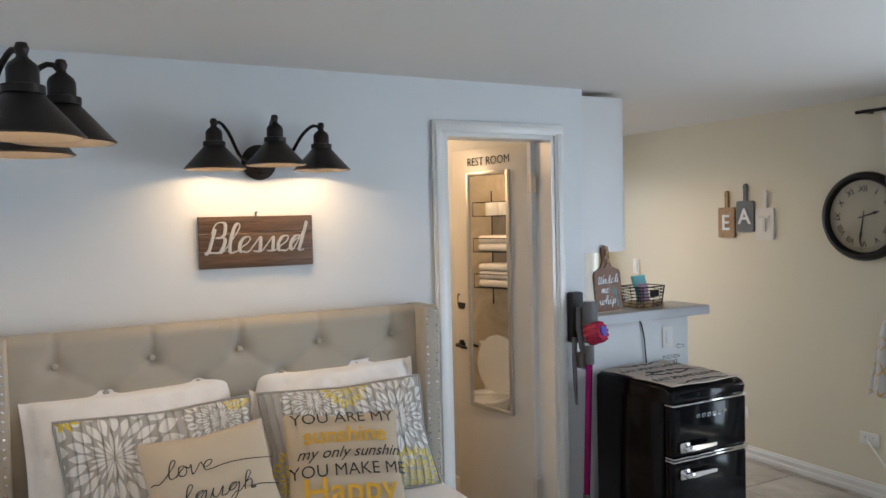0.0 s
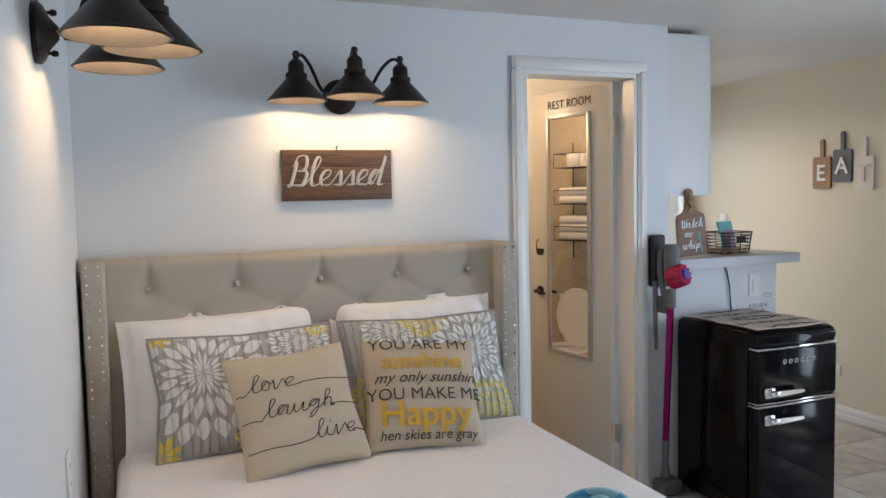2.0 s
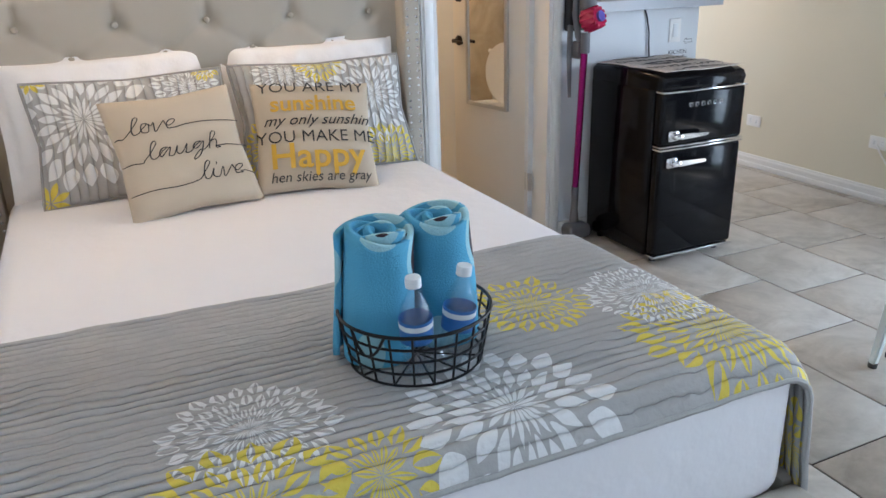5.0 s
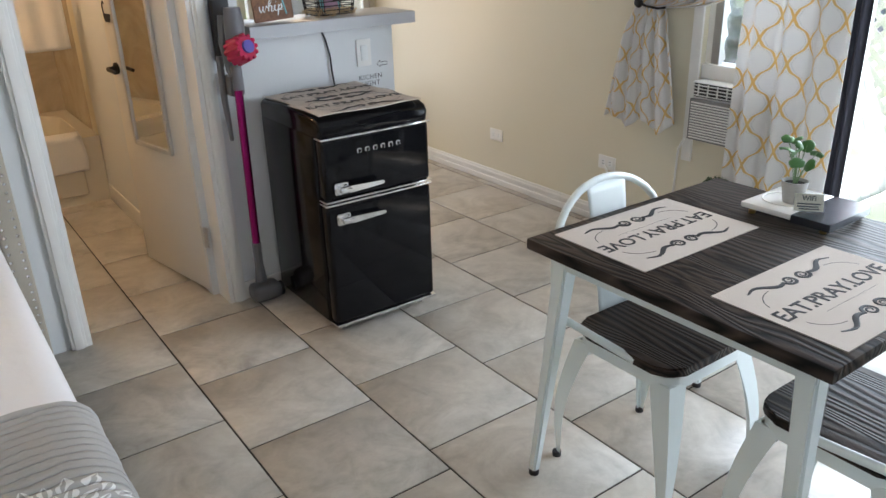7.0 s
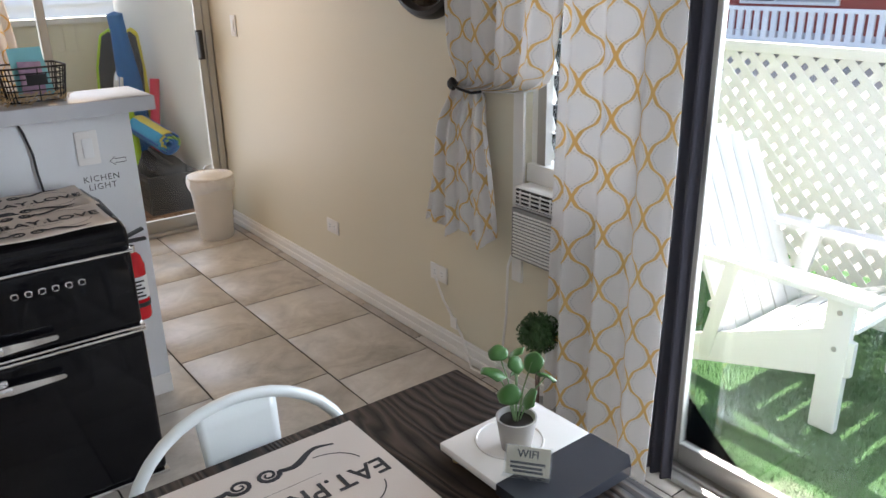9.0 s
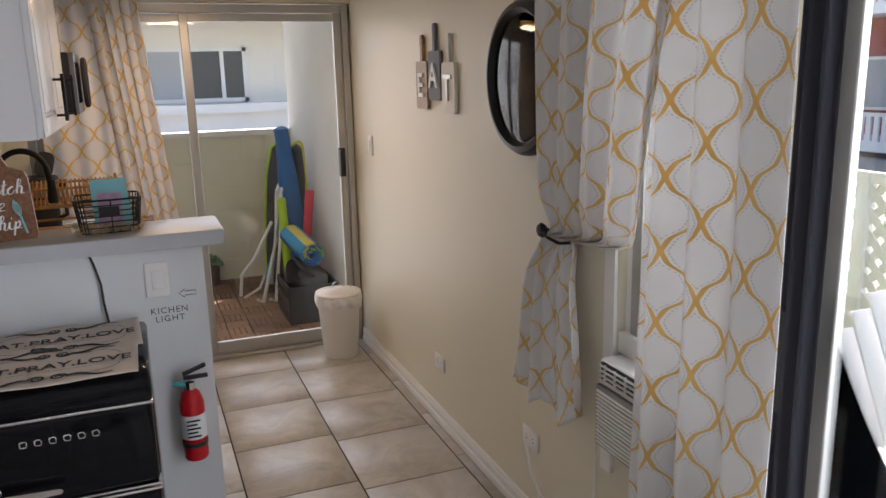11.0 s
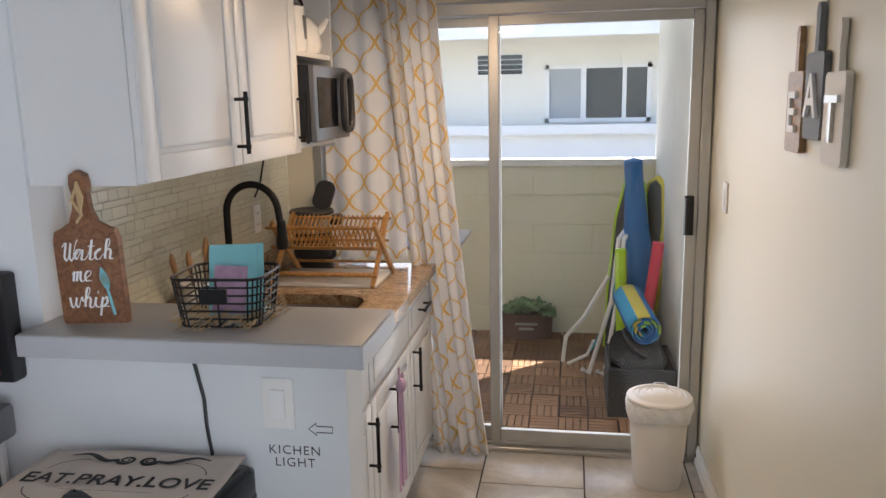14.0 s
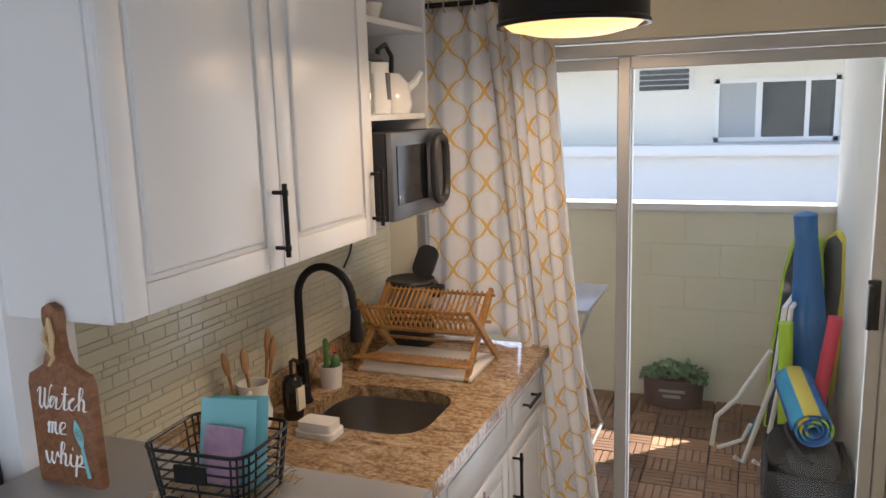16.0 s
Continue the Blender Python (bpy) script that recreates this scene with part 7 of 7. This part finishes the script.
for i in range(420):
    x, y = rnd.uniform(-0.23, 0.23), rnd.uniform(-0.12, 0.12)
    hz = 0.20 + 0.11 * (1 - (x / 0.25) ** 2) * rnd.uniform(0.3, 1.1)
    q = Euler((rnd.uniform(-1, 1), rnd.uniform(-1, 1), rnd.uniform(0, 6))).to_matrix()
    r = rnd.uniform(0.014, 0.026)
    vs = [bm.verts.new(Vector((x, y, hz)) + q @ Vector(c) * r) for c in ((-1, 0, 0), (-0.5, -0.7, 0.1), (0.5, -0.7, 0.1), (1, 0, 0), (0.5, 0.7, 0.1), (-0.5, 0.7, 0.1))]
    bm.faces.new(vs)
part("crown", bm, SUCC, pl, "round green leaves")
BZ0 = -0.005
fcx = thing("folding_chair", "folded beach chair, white tubes and cyan canvas", "beach chair", m=pose(3.76, 6.05, BZ0, 0, 0, -12))
for dx, lean, x2 in ((0.0, 0.16, 0.0), (0.09, 0.10, 0.05)):
    part("tube_frame", Tube([(dx, -0.02, 0.03), (dx + 0.04, 0.0, 0.0), (dx + lean, 0.03, 0.45), (dx + lean + 0.03, 0.05, 0.82), (dx + lean + 0.05, 0.25, 0.86), (dx + lean + 0.04, 0.45, 0.80), (dx + 0.08, 0.45, 0.02)], 0.013, 8), LATT, fcx)
part("armrest", Tube([(-0.12, 0.0, 0.06), (-0.10, 0.0, 0.22), (0.0, 0.01, 0.34), (0.14, 0.03, 0.60)], 0.012, 8), LATT, fcx)
part("armrest", Tube([(-0.10, 0.05, 0.03), (0.02, 0.05, 0.10), (0.06, 0.03, 0.20)], 0.010, 8), LATT, fcx)
thick(part("canvas", sheet(bmesh.new(), 8, 12, lambda u, v: Vector((0.05 + 0.14 * v + 0.02 * math.sin(v * 3), 0.02 + u * 0.40, 0.14 + v * 0.50))), CYANC, fcx, "cyan canvas sling"), 0.006)
def boogie_board(label, rim, m, w):
    b = thing("boogie_board", label, "boogie board", m=m, group="boogie boards")
    ol = [(-0.11, 0), (0.11, 0), (0.13, 0.4), (0.12, 0.85), (0.07, 1.08), (0, 1.12), (-0.07, 1.08), (-0.12, 0.85), (-0.13, 0.4)]
    part("deck", prism(bmesh.new(), [(x * w, y) for x, y in ol], 0, 0.03), DARKBAG, b)
    part("rim", Tube([(x * w * 1.02, y, 0.015) for x, y in ol], 0.019, 8, True), rim, b, "bright foam edge")


boogie_board("black foam board with a lime edge leaning on the wall", LIME, pose(4.00, 6.45, BZ0 + 0.02, 84, 0, -50), 1.0)
boogie_board("black foam board with a yellow edge leaning on the wall", plain("yellow_foam", (0.66, 0.56, 0.05), 0.6), pose(4.12, 6.38, BZ0 + 0.02, 84, 0, -60), 0.95)
bm = Lathe([(0, 0), (0.075, 0.0), (0.085, 0.3), (0.08, 0.8), (0.055, 1.15), (0.06, 1.27), (0, 1.29)], seg=20)
for v in bm.verts:
    v.co.x += 0.012 * noise.noise(v.co * 7)
    v.co.y += 0.012 * noise.noise(v.co * 7 + Vector((5, 0, 0)))
solid("umbrella_bag", bm, BLUEC, "closed blue beach umbrella leaning on the wall", "umbrella", at=pose(4.12, 6.18, BZ0, 2, -4, 0))
for x, y, mat, h, tx, nm in ((3.985, 5.90, LIME, 0.79, -2, "lime green"), (4.06, 5.88, PINKF, 0.84, 7, "coral red")):
    solid("pool_noodle", Lathe([(0.010, 0), (0.032, 0), (0.032, h), (0.010, h), (0.010, h - 0.05)], seg=20), mat, nm + " foam pool noodle", "pool noodle", at=pose(x, y, BZ0, 0, tx, 0))
bxx = thing("storage_crate", "dark grey plastic crate holding beach gear", "crate", (3.88, 5.40, BZ0))
part("crate", boxes((0, 0, 0, 0.34, 0.012, 0.26), (0, 0.42, 0, 0.34, 0.432, 0.26), (0, 0.012, 0, 0.012, 0.42, 0.26), (0.328, 0.012, 0, 0.34, 0.42, 0.26), (0.012, 0.012, 0, 0.328, 0.42, 0.01)), BLACKM, bxx)
for i in range(4):
    part("rib", boxes((-0.006, 0.0, 0.04 + i * 0.06, -0.0005, 0.432, 0.05 + i * 0.06)), BLACKM, bxx)
bm = bmesh.new()
bmesh.ops.create_icosphere(bm, subdivisions=3, radius=0.16, matrix=Matrix.Diagonal((0.95, 1.2, 0.6, 1)))
for v in bm.verts:
    v.co += v.normal * 0.03 * noise.noise(v.co * 9)
solid("beach_bag", bm, DARKBAG, "dark mesh beach bag lying in the crate", "bag", at=(4.05, 5.60, 0.27))
bm = sheet(bmesh.new(), 70, 6, lambda u, v: Vector(((0.02 + 0.065 * u) * math.cos(u * 22), v * 0.42, (0.02 + 0.065 * u) * math.sin(u * 22))), lambda u, v: (u * 1.3, v))
thick(solid("beach_mat", bm, STRIPE, "rolled striped blue and green beach mat", "beach mat", at=pose(4.06, 5.42, 0.455, 9, 0, 8), sharp=80), 0.008)
for k in range(2):
    bm = bmesh.new()
    prism(bm, [(0.05 * math.cos(t / 16 * 6.283), 0.11 * math.sin(t / 16 * 6.283)) for t in range(16)], 0, 0.018)
    solid("sandal", bm, BLACKM, "black rubber sandal on the crate", "sandal", at=pose(3.93 + k * 0.08, 5.50, 0.34 + 0.02 * k, 30, 20, 40 * k))
# folding side table on the lanai
sdt = thing("side_table", "narrow grey folding table on the lanai", "table", (2.70, 5.75, BZ0))
part("tabletop", Box(0, 0, 0.80, 0.36, 0.60, 0.82, 0.003), LAMIN, sdt)
for y in (0.06, 0.54):
    part("leg", Tube([(0.05, y, 0.0), (0.30, y, 0.80)], 0.011, 8), ALU, sdt)
    part("leg", Tube([(0.34, y, 0.0), (0.08, y, 0.80)], 0.011, 8), ALU, sdt)
part("stretcher", Tube([(0.34, 0.06, 0.02), (0.34, 0.54, 0.02)], 0.010, 8), ALU, sdt)

# building across the way
ap = thing("apartment_building", "pale two-storey building with sliding windows opposite", "building", (0, 13.7, 0))
part("wall", boxes((-9, 0, -0.2, 14, 4, 3.05)), STUCCO, ap, "pale stucco wall")
part("wall_base", boxes((-9, -0.5, -0.2, 14, -0.005, 1.10)), STUCCOW, ap, "white lower wall with a ledge")
part("ledge", boxes((-9, -0.62, 1.10, 14, 0, 1.24)), STUCCOW, ap)
bm = bmesh.new()
sheet(bm, 1, 1, lambda u, v: Vector((-9.5 + u * 24, -1.0 + v * 6, 2.62 + v * 1.3)))
thick(part("roof", bm, ROOFM, ap, "pale sheet roof"), 0.16)
part("fascia", boxes((-9.5, -1.06, 2.46, 14.5, -1.0, 2.62)), STUCCOW, ap)
for x0, x1 in ((3.28, 4.85), (-1.2, 0.3), (-4.5, -3.0), (7.5, 9.0)):
    w = part("window", boxes((x0, -0.04, 1.26, x0 + 0.06, 0.02, 2.12), (x1 - 0.06, -0.04, 1.26, x1, 0.02, 2.12), (x0, -0.04, 2.06, x1, 0.02, 2.12), (x0, -0.04, 1.26, x1, 0.02, 1.32), ((x0 + x1) / 2 - 0.25, -0.05, 1.32, (x0 + x1) / 2 - 0.17, 0.02, 2.06), (x1 - 0.42, -0.05, 1.32, x1 - 0.36, 0.02, 2.06)), STUCCOW, ap)
    part("pane", boxes((x0 + 0.06, -0.015, 1.32, (x0 + x1) / 2 - 0.25, 0.0, 2.06)), CURTB, w, "curtained pane")
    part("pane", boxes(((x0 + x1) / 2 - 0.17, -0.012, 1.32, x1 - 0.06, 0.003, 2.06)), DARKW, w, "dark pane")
for x0 in (2.2, -6.5):
    w = part("window", boxes((x0, -0.03, 1.98, x0 + 0.78, 0.02, 2.32)), STUCCOW, ap)
    for i in range(4):
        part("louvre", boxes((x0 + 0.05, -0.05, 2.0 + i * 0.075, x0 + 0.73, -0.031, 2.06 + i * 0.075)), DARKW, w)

# ---- yard behind the sliding door ----
solid("lawn", boxes((4.42, -4, -0.12, 6.6, 8.0, -0.085)), TURF, "green artificial turf", "turf", "structure")
bm = bmesh.new()
rnd = random.Random(4)
for i in range(16000):
    x, y = rnd.uniform(4.5, 6.0), rnd.uniform(0.3, 2.9)
    a, h = rnd.uniform(0, 6.28), rnd.uniform(0.014, 0.03)
    dx, dy = 0.0022 * math.cos(a), 0.0022 * math.sin(a)
    lx, ly = rnd.uniform(-0.012, 0.012), rnd.uniform(-0.012, 0.012)
    bm.faces.new([bm.verts.new((x - dx, y - dy, -0.086)), bm.verts.new((x + dx, y + dy, -0.086)), bm.verts.new((x + lx, y + ly, -0.086 + h))])
solid("turf_blades", bm, TURF, "short green plastic grass blades", "turf", "stuff")
lf = thing("lattice_fence", "white vinyl diamond lattice fence round the yard", "fence", (6.02, 0, -0.09))
FY_0, FY_1, FH = -2.0, 6.0, 1.22
bm1, bm2 = bmesh.new(), bmesh.new()
n = 0
st_ = 0.098
k = FY_0 - FH
while k < FY_1:
    for bmx, sgn, dx in ((bm1, 1, 0.0), (bm2, -1, 0.007)):
        a0, z0, a1, z1 = (k, 0.0, k + FH, FH)
        if a0 < FY_0:
            z0, a0 = FY_0 - k, FY_0
        if a1 > FY_1:
            z1, a1 = FY_1 - k, FY_1
        if a1 - a0 > 0.02:
            ys = (a0, a1) if sgn > 0 else (FY_0 + FY_1 - a0, FY_0 + FY_1 - a1)
            d = Vector((0, ys[1] - ys[0], z1 - z0)).normalized()
            nrm = Vector((0, -d.z, d.y)) * 0.019
            vs = []
            for xx in (dx, dx + 0.006):
                for p in (Vector((xx, ys[0], z0)) - nrm, Vector((xx, ys[0], z0)) + nrm, Vector((xx, ys[1], z1)) + nrm, Vector((xx, ys[1], z1)) - nrm):
                    vs.append(bmx.verts.new(p))
            for f in ((0, 1, 2, 3), (7, 6, 5, 4), (0, 4, 5, 1), (1, 5, 6, 2), (2, 6, 7, 3), (3, 7, 4, 0)):
                bmx.faces.new([vs[i] for i in f])
    k += st_
tagged(part("lattice_slats", bm1, LATT, lf), kind="stuff")
tagged(part("lattice_slats", bm2, LATT, lf), kind="stuff")
for y in (-2.0, -0.78, 0.44, 1.66, 2.88, 4.10, 5.32):
    part("post", Box(-0.02, y - 0.03, 0, 0.03, y + 0.03, FH + 0.02, 0.004), LATT, lf)
part("top_rail", Box(-0.015, FY_0, FH - 0.02, 0.025, FY_1, FH + 0.03, 0.004), LATT, lf)
part("bottom_rail", Box(-0.013, FY_0, -0.0, 0.023, FY_1, 0.05, 0.004), LATT, lf)

# garden chair: faces -y in the yard
gc = thing("garden_chair", "white wooden slatted garden armchair on the turf", "chair", m=pose(5.02, 1.36, -0.085, 0, 0, 0) @ pose(0, 0, 0))
for x in (0.0, 0.60):
    part("front_leg", Box(x, 0, 0, x + 0.035, 0.095, 0.52, 0.004), LATT, gc)
    bm = prism(bmesh.new(), [(-0.02, 0.24), (-0.02, 0.37), (0.10, 0.39), (0.95, 0.03), (0.95, 0.0), (0.80, 0.0)], 0, 0.025, Matrix(((0, 0, 1, x + 0.004), (1, 0, 0, 0), (0, 1, 0, 0), (0, 0, 0, 1))))
    part("side_rail", bm, LATT, gc)
    bm = prism(bmesh.new(), [(-0.05, -0.11), (0.05, -0.11), (0.07, 0.10), (0.05, 0.62), (-0.05, 0.66)], 0, 0.022, Matrix(((1, 0, 0, x + 0.018), (0, 1, 0, 0.04), (0, 0, 1, 0.522), (0, 0, 0, 1))))
    part("armrest", bm, LATT, gc)
    part("back_leg", moved(Box(x, -0.03, 0, x + 0.03, 0.03, 0.50, 0.003), pose(0, 0.56, 0.10, 12)), LATT, gc)
for i in range(6):
    part("seat_slat", moved(Box(0.03, -0.035, 0, 0.605, 0.035, 0.018, 0.003), pose(0, 0.02 + i * 0.083, 0.385 - i * 0.033, -21)), LATT, gc)
for i in range(6):
    h = 0.86 - 0.05 * abs(i - 2.5)
    part("back_slat", moved(Box(0.035 + i * 0.096, -0.009, 0, 0.122 + i * 0.096, 0.009, h, 0.003), pose(0, 0.50, 0.20, -24)), LATT, gc)
part("back_rail", moved(Box(0.03, 0.010, 0.35, 0.605, 0.03, 0.42), pose(0, 0.50, 0.20, -24)), LATT, gc)
for x in (-0.004,):
    for y, z in ((0.045, 0.33), (0.045, 0.47)):
        part("bolt", rod(bmesh.new(), (x, y, z), (x + 0.006, y, z), 0.010, 10), STEEL, gc)

# red building beyond the fence
rbd = thing("red_building", "red two-storey building with white balcony railings far off", "building", (17, 0, 0))
part("wall", boxes((0, -14, -0.2, 5, 30, 7)), REDWALL, rbd, "red wall")
for zb in (0.2, 2.7):
    part("balcony", boxes((-1.2, -14, zb - 0.2, 0, 30, zb)), STUCCOW, rbd)
    bm = bmesh.new()
    for i in range(260):
        y = -14 + i * 0.17
        box(bm, -1.2, y, zb, -1.15, y + 0.10, zb + 0.45)
    box(bm, -1.22, -14, zb + 0.45, -1.12, 30, zb + 0.52)
    tagged(part("railing", bm, STUCCOW, rbd), kind="stuff")
for i in range(9):
    y = -6 + i * 3.4
    for zb in (0.5, 3.0):
        w = part("window", boxes((-0.06, y, zb + 0.2, -0.001, y + 2.0, zb + 1.25)), STUCCOW, rbd)
        part("pane", boxes((-0.08, y + 0.06, zb + 0.26, -0.061, y + 1.2, zb + 1.19)), CURTB, w)
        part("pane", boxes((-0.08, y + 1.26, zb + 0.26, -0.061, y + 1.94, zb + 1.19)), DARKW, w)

# ---- mosaic backsplash ----
mz = solid("backsplash", boxes((KX + 0.0005, 3.176, 0.92, KX + 0.004, 4.90, 1.455)), MGROUT, "pale glazed mosaic tile backsplash", "backsplash", "structure")
cache = {}


def shared(key, make):
    if key not in cache:
        cache[key] = make()
    return cache[key]


rnd = random.Random(21)
LENS = (0.05, 0.075, 0.10, 0.15)
ROWS = (0.034, 0.019, 0.019, 0.034, 0.019, 0.034, 0.019)
count, rest = 0, bmesh.new()
z = 1.008
for j in range(22):
    hgt = ROWS[j % 7] - 0.002
    if z + hgt > 1.452:
        break
    y = 3.18 + rnd.uniform(-0.05, 0)
    while y < 4.88:
        ln = rnd.choice(LENS)
        y0, y1 = max(y, 3.178), min(y + ln - 0.002, 4.895)
        y += ln
        if y1 - y0 < 0.01:
            continue
        if count < 300 and y1 < 3.95 and y1 - y0 > ln - 0.003:
            o = new("tile", shared(("mosaic", ln, hgt), lambda: mesh_of("tile", Box(0, 0, 0, 0.004, ln - 0.002, hgt, 0.001, 1), MOSAIC)))
            o.parent, o.matrix_basis = mz, Matrix.Translation((KX + 0.004, y0, z))
            count += 1
        else:
            box(rest, KX + 0.004, y0, z, KX + 0.008, y1, z + hgt)
    z += ROWS[j % 7]
tagged(part("tile_field", rest, MOSAIC, mz), kind="stuff")

# ---- deck tiles on the lanai ----
def slats():
    bm = bmesh.new()
    for qx in (0, 1):
        for qy in (0, 1):
            for i in range(4):
                a, b = -0.148 + qx * 0.149, -0.148 + qy * 0.149
                lo, hi = i * 0.0368, i * 0.0368 + 0.0325
                if (qx + qy) % 2:
                    box(bm, a + lo, b, -0.018, a + hi, b + 0.144, 0.0, 0.002, 1)
                else:
                    box(bm, a, b + lo, -0.018, a + 0.144, b + hi, 0.0, 0.002, 1)
    return mesh_of("deck_tile", bm, DECKW)


deck = solid("deck", boxes((1.3, YK + 0.16, -0.030, 4.234, 6.87, -0.024)), GROUT, "interlocking acacia deck tiles in parquet pattern", "deck", "structure")
for i in range(8):
    for j in range(6):
        o = new("deck_tile", shared("slats", slats))
        o.parent, o.matrix_basis = deck, pose(1.98 + i * 0.30 - 0.0, 5.22 + j * 0.30, -0.005, 0, 0, 180 * ((i + j) % 2))

# ---- floor tiles ----
fl = solid("floor", boxes((XW - 0.1, YS - 0.1, -0.12, XE + 0.14, YK + 0.14, -0.004), (BX0 - 0.1, YK + 0.14, -0.12, 2.28, BY1 + 0.1, -0.004)), GROUT, "stone-look floor tiles with dark grout", "floor", "structure")


def floor_piece(w, d):
    bm = bmesh.new()
    lo = [bm.verts.new(p) for p in ((0, 0, -0.005), (w, 0, -0.005), (w, d, -0.005), (0, d, -0.005))]
    e = 0.0018
    mi = [bm.verts.new(p) for p in ((0, 0, -0.0014), (w, 0, -0.0014), (w, d, -0.0014), (0, d, -0.0014))]
    hi = [bm.verts.new(p) for p in ((e, e, 0), (w - e, e, 0), (w - e, d - e, 0), (e, d - e, 0))]
    for a, b in ((lo, mi), (mi, hi)):
        for i in range(4):
            bm.faces.new([a[i], a[(i + 1) % 4], b[(i + 1) % 4], b[i]])
    bm.faces.new(hi)
    return mesh_of("tile", bm, TILE)


PX, PY, G = 0.445, 0.458, 0.007
OFFS = {-4: 1.93, -3: 2.13, -2: 2.03, -1: 2.23, 0: 2.03, 1: 2.14, 2: 1.98, 3: 1.868, 4: 1.79, 5: 1.90, -5: 2.2}
for c in range(-5, 6):
    x0, x1 = max(1.97 + c * PX, XW - 0.05), min(1.97 + (c + 1) * PX, XE + 0.005)
    if x1 - x0 < 0.03:
        continue
    y = OFFS[c] - 9 * PY
    while y < BY1:
        y0, y1 = max(y, YS - 0.05), min(y + PY, YK + 0.05 if x0 > 2.25 else BY1)
        y += PY
        if y1 - y0 < 0.03 or (y0 > 3.2 and x1 < BX0):
            continue
        w, d = round(x1 - x0 - G, 4), round(y1 - y0 - G, 4)
        o = new("tile", shared((w, d), lambda: floor_piece(w, d)))
        o.parent, o.matrix_basis = fl, Matrix.Translation((x0 + G / 2, y0 + G / 2, 0))
